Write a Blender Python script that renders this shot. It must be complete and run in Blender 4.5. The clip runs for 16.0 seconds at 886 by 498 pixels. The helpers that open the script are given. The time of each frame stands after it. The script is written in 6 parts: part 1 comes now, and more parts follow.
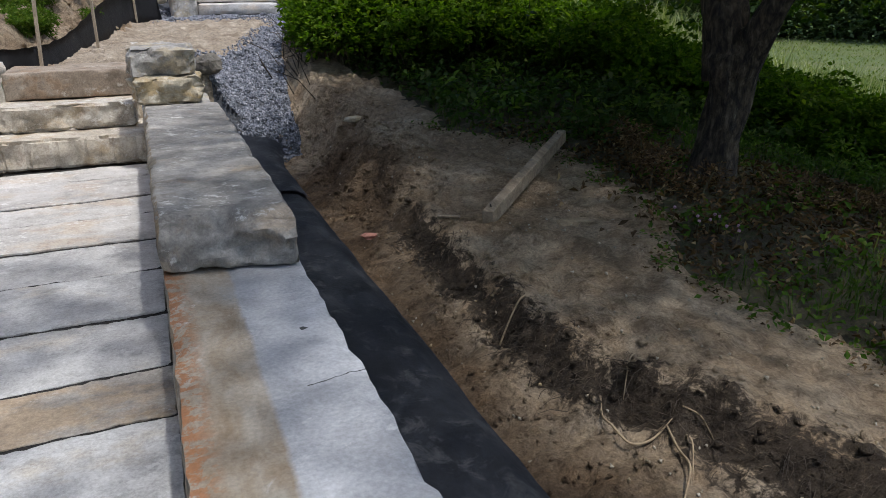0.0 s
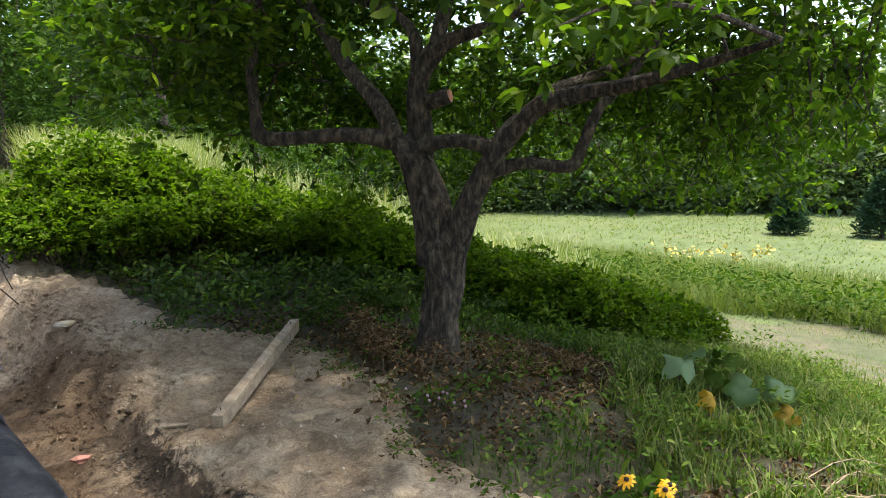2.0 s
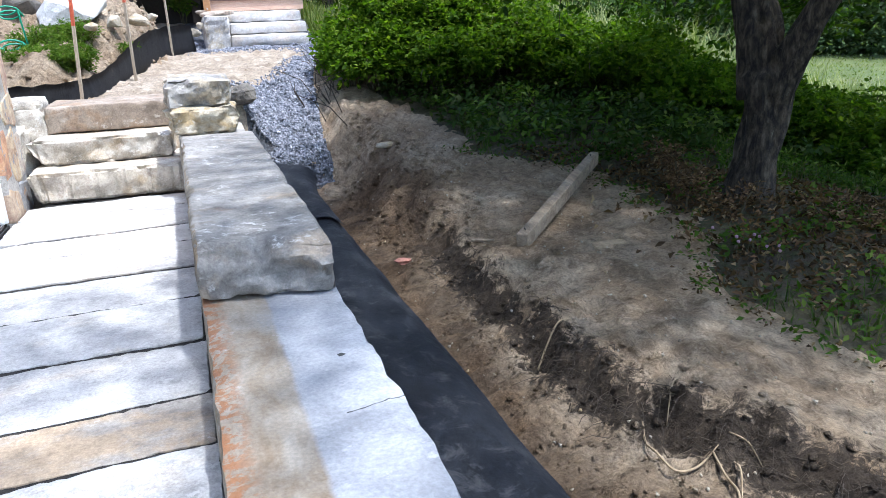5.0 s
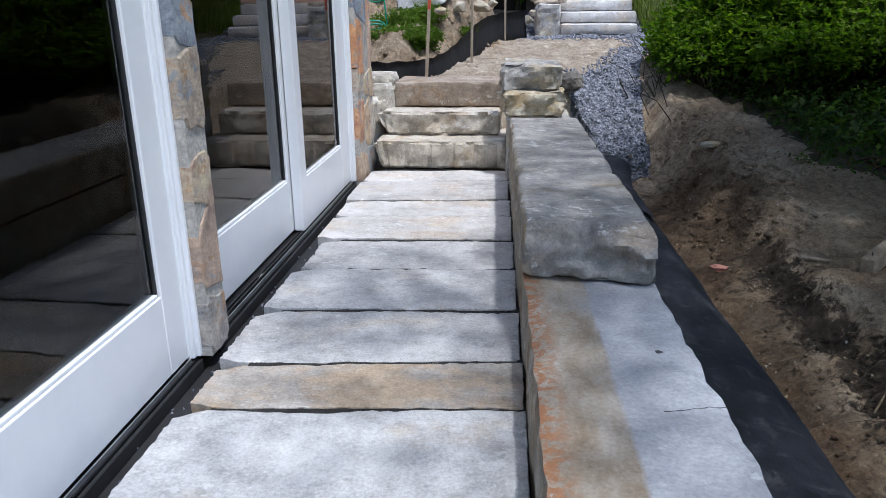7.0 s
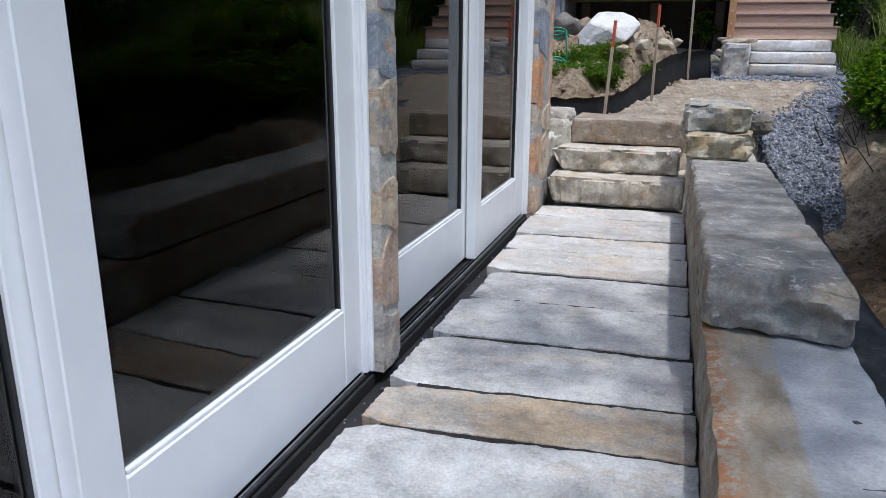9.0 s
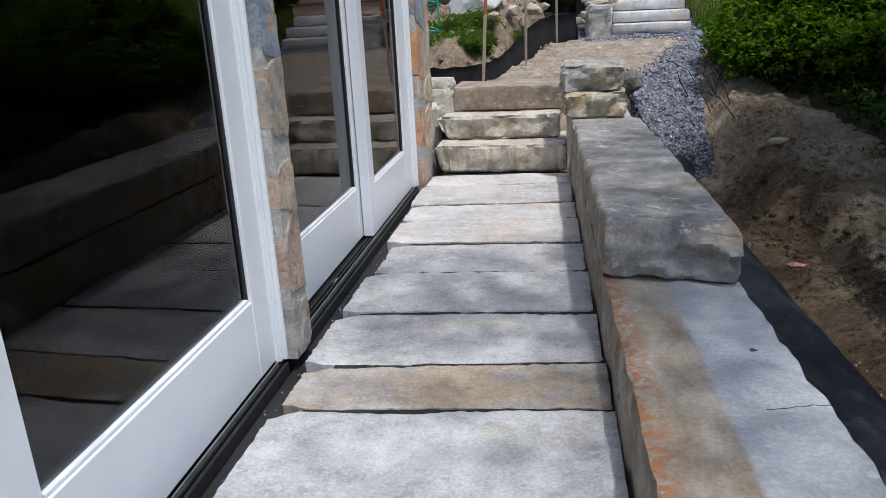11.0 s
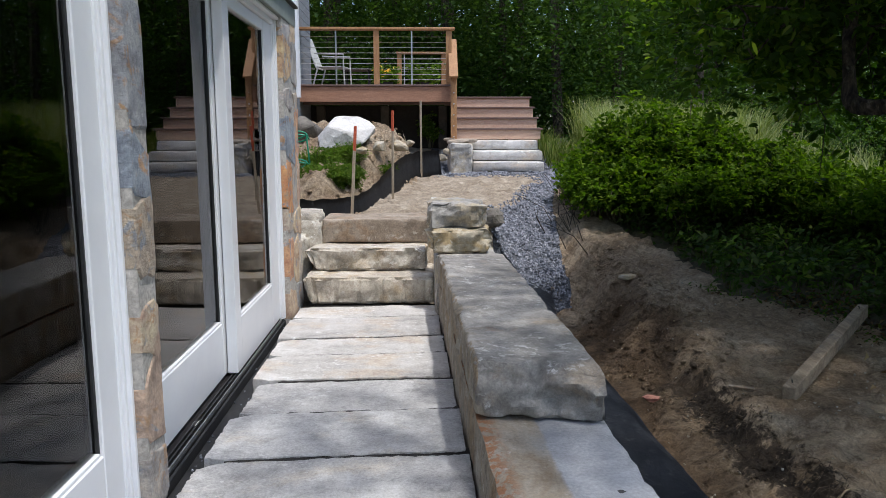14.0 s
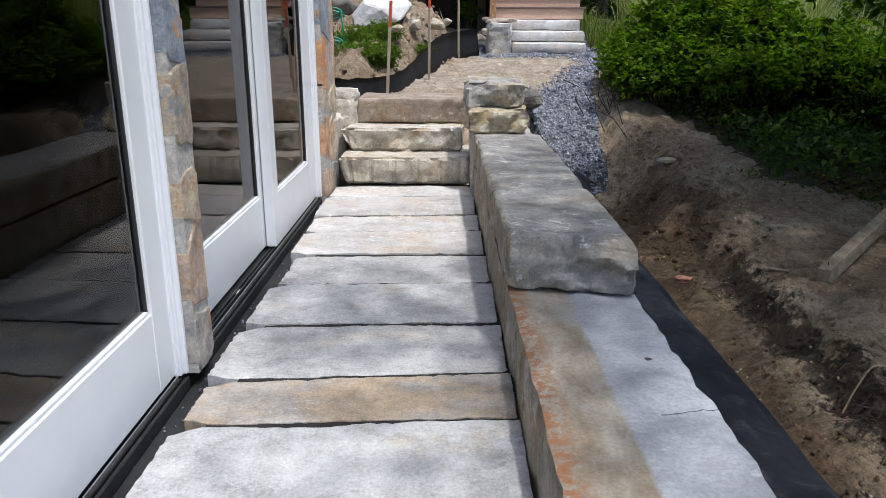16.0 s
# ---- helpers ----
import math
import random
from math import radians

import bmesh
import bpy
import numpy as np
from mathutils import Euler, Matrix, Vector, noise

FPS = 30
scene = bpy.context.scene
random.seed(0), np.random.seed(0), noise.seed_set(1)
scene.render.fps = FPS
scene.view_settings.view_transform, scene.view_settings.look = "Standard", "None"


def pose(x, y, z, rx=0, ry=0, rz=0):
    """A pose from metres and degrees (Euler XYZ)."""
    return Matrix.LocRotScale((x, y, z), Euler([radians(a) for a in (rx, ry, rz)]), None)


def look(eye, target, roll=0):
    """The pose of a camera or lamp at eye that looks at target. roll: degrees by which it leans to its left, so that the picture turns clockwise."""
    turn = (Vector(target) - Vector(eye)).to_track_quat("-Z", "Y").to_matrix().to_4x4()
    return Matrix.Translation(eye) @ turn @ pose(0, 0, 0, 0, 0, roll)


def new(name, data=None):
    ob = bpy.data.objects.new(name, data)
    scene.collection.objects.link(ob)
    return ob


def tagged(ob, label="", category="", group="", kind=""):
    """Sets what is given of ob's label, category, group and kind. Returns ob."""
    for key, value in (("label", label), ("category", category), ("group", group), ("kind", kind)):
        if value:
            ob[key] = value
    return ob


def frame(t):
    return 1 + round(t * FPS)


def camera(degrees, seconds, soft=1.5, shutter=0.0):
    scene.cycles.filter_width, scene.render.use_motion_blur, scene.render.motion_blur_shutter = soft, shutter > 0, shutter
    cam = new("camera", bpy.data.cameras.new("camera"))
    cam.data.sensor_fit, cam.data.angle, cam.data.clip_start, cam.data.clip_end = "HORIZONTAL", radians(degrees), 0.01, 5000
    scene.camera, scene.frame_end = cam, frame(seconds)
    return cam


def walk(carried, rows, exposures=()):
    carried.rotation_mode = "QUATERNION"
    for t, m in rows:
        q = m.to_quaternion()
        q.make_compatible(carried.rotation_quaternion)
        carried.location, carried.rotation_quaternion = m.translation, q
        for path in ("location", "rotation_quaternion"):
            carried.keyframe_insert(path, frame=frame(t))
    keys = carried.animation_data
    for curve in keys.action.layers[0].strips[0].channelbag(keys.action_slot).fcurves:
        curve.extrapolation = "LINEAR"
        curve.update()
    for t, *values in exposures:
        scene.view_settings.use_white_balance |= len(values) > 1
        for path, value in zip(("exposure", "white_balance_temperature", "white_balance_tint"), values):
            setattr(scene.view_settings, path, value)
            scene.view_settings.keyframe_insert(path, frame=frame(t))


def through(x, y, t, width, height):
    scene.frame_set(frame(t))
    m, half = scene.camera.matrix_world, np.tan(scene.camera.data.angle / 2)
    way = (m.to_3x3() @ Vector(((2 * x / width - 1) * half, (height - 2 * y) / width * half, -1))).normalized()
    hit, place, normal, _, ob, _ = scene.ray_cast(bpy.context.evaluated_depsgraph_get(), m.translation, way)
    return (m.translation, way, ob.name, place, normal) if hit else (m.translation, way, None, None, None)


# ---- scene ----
cam = camera(61.9, 16.0, soft=0.8)
METRES, EYE, TILT, LEAN, TURN = 1.0, 1.24, 0.0, 0.0, -19.9
ROWS = [
    (0.0, 0.0, 0.0, 0.0, -0.18, -20.19, 0.5),
    (0.5, 0.0476, -0.0014, 0.0189, -8.35, -17.29, 0.27),
    (1.0, 0.0762, -0.004, 0.045, -14.14, -13.96, 0.51),
    (1.5, 0.1003, -0.0086, 0.0686, -18.82, -10.19, 0.06),
    (2.0, 0.1037, -0.0127, 0.0918, -19.9, -7.03, 1.06),
    (2.5, 0.1095, -0.0178, 0.104, -21.06, -1.66, 2.32),
    (3.0, 0.1048, -0.026, 0.101, -20.48, -3.78, 2.09),
    (3.5, 0.0865, -0.0017, 0.0535, -16.02, -9.74, 1.51),
    (4.0, 0.043, 0.0236, 0.0233, -9.58, -14.41, 1.61),
    (6.5, -0.1154, -0.0195, -0.0105, 18.16, -19.13, 0.74),
    (7.0, -0.1527, -0.0411, -0.0043, 25.19, -18.45, 0.63),
    (7.5, -0.1845, -0.0718, 0.0045, 33.77, -17.0, 1.19),
    (8.0, -0.2113, -0.097, 0.0145, 40.16, -15.73, 0.05),
    (8.5, -0.2248, -0.1083, 0.0144, 42.56, -14.96, 0.21),
    (9.0, -0.2029, -0.0885, 0.001, 38.15, -15.87, -0.24),
    (9.5, -0.1924, -0.0749, -0.0076, 34.1, -17.04, -0.05),
    (12.0, -0.3034, -0.1593, 0.0038, 26.0, -18.09, 2.31),
    (12.5, -0.3066, -0.1659, 0.039, 24.4, -12.73, 0.01),
    (13.0, -0.2899, -0.16, 0.0591, 20.98, -10.17, 0.38),
    (13.5, -0.2839, -0.1474, 0.066, 18.19, -9.49, 0.92),
    (14.0, -0.2912, -0.1407, 0.0692, 18.02, -8.69, 0.1),
    (14.5, -0.2904, -0.1487, 0.0643, 18.38, -9.33, -0.32),
    (15.0, -0.2876, -0.1478, 0.0498, 19.85, -11.62, -0.14),
    (15.5, -0.2903, -0.1465, 0.0349, 21.2, -13.77, -0.17),
    (16.0, -0.2814, -0.1554, 0.0089, 20.89, -17.28, -0.18),
]
EXPOSURES = [(0.0, 0.50, 6350, 10), (0.5, 1.16, 6450, 10), (1.0, 1.68, 6800, 10), (2.0, 2.12, 7000, 10), (2.5, 2.20, 6950, 10), (3.0, 2.25, 6800, 10), (3.5, 2.38, 6250, 10), (4.0, 2.18, 5800, 10), (6.3, 1.0, 5750, 10), (7.0, 0.68, 5850, 10), (8.5, 0.53, 5950, 10), (9.5, 0.53, 6000, 10), (12.0, 0.50, 6250, 10), (13.0, 0.53, 6350, 10), (16.0, 0.74, 6300, 10)]
walk(cam, [(t, pose(0, 0, EYE, TILT, LEAN, TURN) @ pose(METRES * x, METRES * y, METRES * z, 90 + pitch, roll, yaw)) for t, x, y, z, yaw, pitch, roll in ROWS], EXPOSURES)

# ---- world, sun ----
SUN_DIR = Vector((0.24, -0.25, 1.0)).normalized()      # towards the sun
world = bpy.data.worlds.new("world")
scene.world = world
world.use_nodes = True
wn, wl = world.node_tree.nodes, world.node_tree.links
sky = wn.new("ShaderNodeTexSky")
sky.sky_type, sky.sun_disc = "NISHITA", False
sky.sun_elevation = math.asin(SUN_DIR.z)
sky.sun_rotation = math.atan2(SUN_DIR.x, SUN_DIR.y)
sky.air_density, sky.dust_density = 1.0, 2.0
wn["Background"].inputs["Strength"].default_value = 0.155
wl.new(sky.outputs[0], wn["Background"].inputs["Color"])
sun = new("sun", bpy.data.lights.new("sun", "SUN"))
sun.data.energy, sun.data.angle, sun.data.color = 2.0, radians(2.6), (1.0, 0.97, 0.93)
sun.matrix_world = look(SUN_DIR * 30, (0, 0, 0))


# ---- materials ----
def ramp_of(nt, fac, stops):
    r = nt.nodes.new("ShaderNodeValToRGB")
    els = r.color_ramp.elements
    while len(els) < len(stops):
        els.new(0.5)
    for el, (p, c) in zip(els, stops):
        el.position, el.color = p, (*c, 1)
    nt.links.new(fac, r.inputs[0])
    return r.outputs[0]


def noise_of(nt, vec, scale, detail=6, rough=0.6, distort=0.0):
    n = nt.nodes.new("ShaderNodeTexNoise")
    n.inputs["Scale"].default_value, n.inputs["Detail"].default_value = scale, detail
    n.inputs["Roughness"].default_value, n.inputs["Distortion"].default_value = rough, distort
    nt.links.new(vec, n.inputs["Vector"])
    return n.outputs[0]


def mix_of(nt, kind, fac, a, b):
    m = nt.nodes.new("ShaderNodeMix")
    m.data_type, m.blend_type = "RGBA", kind
    for sock, v in ((m.inputs[0], fac), (m.inputs[6], a), (m.inputs[7], b)):
        if isinstance(v, (int, float)):
            sock.default_value = v
        elif isinstance(v, tuple):
            sock.default_value = (*v, 1)
        else:
            nt.links.new(v, sock)
    return m.outputs[2]


def maths(nt, op, a, b=0.0):
    m = nt.nodes.new("ShaderNodeMath")
    m.operation = op
    for sock, v in zip(m.inputs, (a, b)):
        if isinstance(v, (int, float)):
            sock.default_value = v
        else:
            nt.links.new(v, sock)
    return m.outputs[0]


def start_mat(name):
    m = bpy.data.materials.new(name)
    m.use_nodes = True
    return m, m.node_tree, m.node_tree.nodes["Principled BSDF"]


def coords(nt, stretch=(1, 1, 1)):
    g = nt.nodes.new("ShaderNodeNewGeometry")
    mp = nt.nodes.new("ShaderNodeMapping")
    mp.inputs["Scale"].default_value = stretch
    nt.links.new(g.outputs["Position"], mp.inputs["Vector"])
    return mp.outputs[0]


def surface(name, stops, scale=4.0, stretch=(1, 1, 1), rough=(0.7, 0.95), bump=0.4, bump_scale=40.0, depth=0.01, metal=0.0,
            spot=None, spot_scale=18.0, spot_cut=(0.6, 0.68), vary=0.25, grain=0.35, grain_scale=60.0):
    """Two scales of colour, a speckle of its own colour, roughness and relief, all from place."""
    m, nt, bs = start_mat(name)
    vec = coords(nt, stretch)
    flat = coords(nt)
    big = noise_of(nt, vec, scale, 8, 0.62, 0.4)
    col = ramp_of(nt, big, stops)
    fine = noise_of(nt, flat, grain_scale, 5, 0.7)
    mid = noise_of(nt, vec, scale * 5, 8, 0.72, 0.8)
    col = mix_of(nt, "OVERLAY", min(0.7, grain * 1.4), col, ramp_of(nt, mid, [(0.32, (0.25,) * 3), (0.5, (0.5,) * 3), (0.68, (0.75,) * 3)]))
    col = mix_of(nt, "OVERLAY", grain, col, ramp_of(nt, fine, [(0.3, (0.25,) * 3), (0.7, (0.75,) * 3)]))
    if spot:
        sp = noise_of(nt, flat, spot_scale, 7, 0.7, 0.6)
        mask = nt.nodes.new("ShaderNodeMapRange")
        mask.inputs[1].default_value, mask.inputs[2].default_value = spot_cut
        nt.links.new(sp, mask.inputs[0])
        col = mix_of(nt, "MIX", mask.outputs[0], col, spot)
    if vary:
        oi = nt.nodes.new("ShaderNodeObjectInfo")
        col = mix_of(nt, "MULTIPLY", 1.0, col, ramp_of(nt, oi.outputs["Random"], [(0, (1 - vary,) * 3), (1, (1.0,) * 3)]))
    nt.links.new(col, bs.inputs["Base Color"])
    rr = nt.nodes.new("ShaderNodeMapRange")
    rr.inputs[3].default_value, rr.inputs[4].default_value = rough
    nt.links.new(fine, rr.inputs[0])
    nt.links.new(rr.outputs[0], bs.inputs["Roughness"])
    bs.inputs["Metallic"].default_value = metal
    if bump:
        b = nt.nodes.new("ShaderNodeBump")
        b.inputs["Strength"].default_value, b.inputs["Distance"].default_value = bump, depth
        nt.links.new(noise_of(nt, vec, bump_scale, 8, 0.7), b.inputs["Height"])
        nt.links.new(b.outputs[0], bs.inputs["Normal"])
    return m


def foliage(name, stops, through=0.45, rough=0.6, gloss=0.10):
    """Leaves: each island its own tone; light passes through the blade."""
    m, nt, bs = start_mat(name)
    g = nt.nodes.new("ShaderNodeNewGeometry")
    col = ramp_of(nt, g.outputs["Random Per Island"], stops)
    big = noise_of(nt, coords(nt), 1.3, 3)
    col = mix_of(nt, "MULTIPLY", 0.7, col, ramp_of(nt, big, [(0.3, (0.55,) * 3), (0.7, (1.0,) * 3)]))
    nt.links.new(col, bs.inputs["Base Color"])
    bs.inputs["Roughness"].default_value = rough
    bs.inputs["Specular IOR Level"].default_value = gloss
    tr = nt.nodes.new("ShaderNodeBsdfTranslucent")
    nt.links.new(mix_of(nt, "MULTIPLY", 1.0, col, (1.0, 1.15, 0.3)), tr.inputs["Color"])
    mx = nt.nodes.new("ShaderNodeMixShader")
    mx.inputs[0].default_value = through
    out = nt.nodes["Material Output"]
    nt.links.new(bs.outputs[0], mx.inputs[1])
    nt.links.new(tr.outputs[0], mx.inputs[2])
    nt.links.new(mx.outputs[0], out.inputs[0])
    return m


def glass_mat(name, ior=1.64, tint=(0.9, 0.95, 0.93)):
    m, nt, bs = start_mat(name)
    nt.nodes.remove(bs)
    fr = nt.nodes.new("ShaderNodeFresnel")
    fr.inputs[0].default_value = ior
    gl = nt.nodes.new("ShaderNodeBsdfGlossy")
    gl.inputs["Roughness"].default_value = 0.0
    tp = nt.nodes.new("ShaderNodeBsdfTransparent")
    tp.inputs[0].default_value = (*tint, 1)
    mx = nt.nodes.new("ShaderNodeMixShader")
    nt.links.new(fr.outputs[0], mx.inputs[0])
    nt.links.new(tp.outputs[0], mx.inputs[1])
    nt.links.new(gl.outputs[0], mx.inputs[2])
    nt.links.new(mx.outputs[0], nt.nodes["Material Output"].inputs[0])
    return m


def veneer_mat(name):
    """Fieldstone: each stone its own colour, from blue-grey over buff to rust."""
    m, nt, bs = start_mat(name)
    oi = nt.nodes.new("ShaderNodeObjectInfo")
    rmp = ramp_of(nt, oi.outputs["Random"], [(0.0, (0.50, 0.43, 0.33)), (0.14, (0.30, 0.37, 0.46)), (0.28, (0.62, 0.48, 0.31)), (0.42, (0.44, 0.41, 0.37)),
                                             (0.58, (0.66, 0.34, 0.17)), (0.72, (0.56, 0.51, 0.44)), (0.86, (0.64, 0.47, 0.28)), (1.0, (0.40, 0.42, 0.46))])
    vec = coords(nt)
    blot = noise_of(nt, vec, 9, 9, 0.72)
    rmp = mix_of(nt, "MIX", mask_of(nt, noise_of(nt, vec, 13, 6, 0.6, 0.6), 0.55, 0.66), rmp, (0.48, 0.32, 0.20))
    rmp = mix_of(nt, "MIX", mask_of(nt, noise_of(nt, vec, 10, 6, 0.62, 0.9), 0.56, 0.66), rmp, (0.33, 0.36, 0.40))
    col = mix_of(nt, "OVERLAY", 0.95, rmp, ramp_of(nt, blot, [(0.3, (0.22, 0.2, 0.2)), (0.5, (0.5, 0.48, 0.46)), (0.72, (0.82, 0.76, 0.66))]))
    fine = noise_of(nt, vec, 70, 6, 0.7)
    col = mix_of(nt, "OVERLAY", 0.4, col, ramp_of(nt, fine, [(0.3, (0.25,) * 3), (0.7, (0.75,) * 3)]))
    nt.links.new(col, bs.inputs["Base Color"])
    bs.inputs["Roughness"].default_value = 0.88
    b = nt.nodes.new("ShaderNodeBump")
    b.inputs["Strength"].default_value, b.inputs["Distance"].default_value = 1.0, 0.028
    nt.links.new(noise_of(nt, vec, 28, 8, 0.7), b.inputs["Height"])
    nt.links.new(b.outputs[0], bs.inputs["Normal"])
    return m


def mask_of(nt, v, a, b):
    r = nt.nodes.new("ShaderNodeMapRange")
    r.interpolation_type = "SMOOTHSTEP"
    r.inputs[1].default_value, r.inputs[2].default_value = a, b
    nt.links.new(v, r.inputs[0])
    return r.outputs[0]


def quarry_mat(name, cool, pale, warm, warm_cut=(0.52, 0.68), scuff=(0.70, 0.69, 0.67), scale=2.2, rust=None, dark=0.5):
    """Bedded quarry stone: cloudy tones, ochre patches, dark mottling, white scuffs, grit."""
    m, nt, bs = start_mat(name)
    vec, lay, oi = coords(nt), coords(nt, (0.85, 1.15, 1)), nt.nodes.new("ShaderNodeObjectInfo")
    shift = nt.nodes.new("ShaderNodeVectorMath")
    shift.operation = "ADD"
    nt.links.new(lay, shift.inputs[0])
    far = maths(nt, "MULTIPLY", oi.outputs["Random"], 40.0)
    nt.links.new(far, shift.inputs[1])
    own = shift.outputs[0]
    big = noise_of(nt, own, scale, 6, 0.62)
    col = ramp_of(nt, big, [(0.30, tuple(c * 0.68 for c in cool)), (0.44, cool), (0.56, tuple((a + b) / 2 for a, b in zip(cool, pale))), (0.68, pale)])
    col = mix_of(nt, "MIX", mask_of(nt, noise_of(nt, own, scale * 1.3, 7, 0.68, 0.2), *warm_cut), col, warm)
    if rust:
        col = mix_of(nt, "MIX", mask_of(nt, noise_of(nt, own, 2.9, 8, 0.6), 0.64, 0.76), col, rust)
    blot = noise_of(nt, vec, 11, 10, 0.74)
    col = mix_of(nt, "OVERLAY", dark, col, ramp_of(nt, blot, [(0.34, (0.16,) * 3), (0.48, (0.46,) * 3), (0.62, (0.66,) * 3)]))
    grit = noise_of(nt, vec, 85, 7, 0.78)
    col = mix_of(nt, "OVERLAY", 0.62, col, ramp_of(nt, grit, [(0.3, (0.22,) * 3), (0.7, (0.78,) * 3)]))
    col = mix_of(nt, "MULTIPLY", 1.0, col, ramp_of(nt, oi.outputs["Random"], [(0, (0.80, 0.80, 0.81)), (0.5, (0.92, 0.90, 0.88)), (1, (1.0, 1.0, 1.0))]))
    rubbed = maths(nt, "MULTIPLY", mask_of(nt, noise_of(nt, lay, 24, 9, 0.72), 0.54, 0.61), mask_of(nt, noise_of(nt, own, 3.4, 5, 0.6), 0.46, 0.62))
    col = mix_of(nt, "MIX", maths(nt, "MULTIPLY", rubbed, 0.9), col, scuff)
    nt.links.new(col, bs.inputs["Base Color"])
    nt.links.new(mask_of(nt, grit, -0.9, 1.2), bs.inputs["Roughness"])
    b = nt.nodes.new("ShaderNodeBump")
    b.inputs["Strength"].default_value, b.inputs["Distance"].default_value = 0.75, 0.012
    nt.links.new(maths(nt, "ADD", blot, maths(nt, "MULTIPLY", grit, 0.22)), b.inputs["Height"])
    nt.links.new(b.outputs[0], bs.inputs["Normal"])
    return m


def soil_mat(name):
    """Brown subsoil with crumbs, shade painted dark at the trench foot and far bank; a dark seam of topsoil follows the
    lip of the cut.
    """
    m, nt, bs = start_mat(name)
    vec = coords(nt)
    base = ramp_of(nt, noise_of(nt, vec, 2.6, 9, 0.68, 0.5), [(0.25, (0.155, 0.108, 0.067)), (0.42, (0.275, 0.204, 0.134)), (0.58, (0.385, 0.305, 0.215)), (0.78, (0.52, 0.435, 0.325))])
    mid = noise_of(nt, vec, 17, 8, 0.72, 0.6)
    base = mix_of(nt, "OVERLAY", 0.75, base, ramp_of(nt, mid, [(0.32, (0.18, 0.16, 0.15)), (0.5, (0.5, 0.5, 0.5)), (0.68, (0.80, 0.78, 0.74))]))
    fine = noise_of(nt, vec, 95, 6, 0.75)
    base = mix_of(nt, "OVERLAY", 0.6, base, ramp_of(nt, fine, [(0.3, (0.2,) * 3), (0.7, (0.8,) * 3)]))
    sep = nt.nodes.new("ShaderNodeSeparateXYZ")
    nt.links.new(vec, sep.inputs[0])

    def span(v, a, b, lo=0.0, hi=1.0):
        r = nt.nodes.new("ShaderNodeMapRange")
        r.interpolation_type = "SMOOTHSTEP"
        for k, q in zip((1, 2, 3, 4), (a, b, lo, hi)):
            r.inputs[k].default_value = q
        nt.links.new(v, r.inputs[0])
        return r.outputs[0]

    lip = span(sep.outputs[1], 0.9, 2.2, 1.62, 1.12)
    wander = maths(nt, "MULTIPLY", maths(nt, "SUBTRACT", noise_of(nt, vec, 2.3, 4, 0.6), 0.5), 0.22)
    off = maths(nt, "ABSOLUTE", maths(nt, "ADD", maths(nt, "SUBTRACT", sep.outputs[0], lip), wander))
    # near end widened: dark topsoil plus the cut's shadow, both as colour
    off = maths(nt, "MULTIPLY", off, span(sep.outputs[1], 1.3, 2.3, 0.5, 1.0))
    seam = span(maths(nt, "ADD", off, maths(nt, "MULTIPLY", maths(nt, "SUBTRACT", mid, 0.5), 0.42)), 0.05, 0.12, 1.0, 0.0)
    gaps = maths(nt, "MAXIMUM", span(noise_of(nt, vec, 1.9, 3, 0.5), 0.36, 0.46), span(sep.outputs[1], 2.0, 2.6, 1.0, 0.0))
    seam = maths(nt, "MULTIPLY", maths(nt, "MULTIPLY", seam, gaps), span(sep.outputs[1], 3.5, 4.1, 1.0, 0.0))
    # trench foot and far bank: shade put into the soil colour
    trench_shade = maths(nt, "MULTIPLY", span(maths(nt, "SUBTRACT", maths(nt, "ADD", sep.outputs[0], maths(nt, "MULTIPLY", wander, 2.0)), span(sep.outputs[1], 3.4, 4.4, 0.0, 0.34)), 0.84, 1.12, 0.95, 0.0), span(sep.outputs[1], 5.2, 5.8, 1.0, 0.0))
    base = mix_of(nt, "MULTIPLY", trench_shade, base, (0.42, 0.37, 0.33))
    dark = ramp_of(nt, noise_of(nt, vec, 30, 7, 0.7), [(0.3, (0.03, 0.023, 0.017)), (0.6, (0.085, 0.066, 0.048)), (0.8, (0.17, 0.13, 0.095))])
    nt.links.new(mix_of(nt, "MIX", seam, base, dark), bs.inputs["Base Color"])
    bs.inputs["Roughness"].default_value = 0.97
    bs.inputs["Specular IOR Level"].default_value = 0.15
    b = nt.nodes.new("ShaderNodeBump")
    b.inputs["Strength"].default_value, b.inputs["Distance"].default_value = 1.0, 0.045
    nt.links.new(maths(nt, "ADD", maths(nt, "ADD", mid, maths(nt, "MULTIPLY", noise_of(nt, vec, 42, 6, 0.65), 0.5)), maths(nt, "MULTIPLY", fine, 0.3)), b.inputs["Height"])
    nt.links.new(b.outputs[0], bs.inputs["Normal"])
    return m


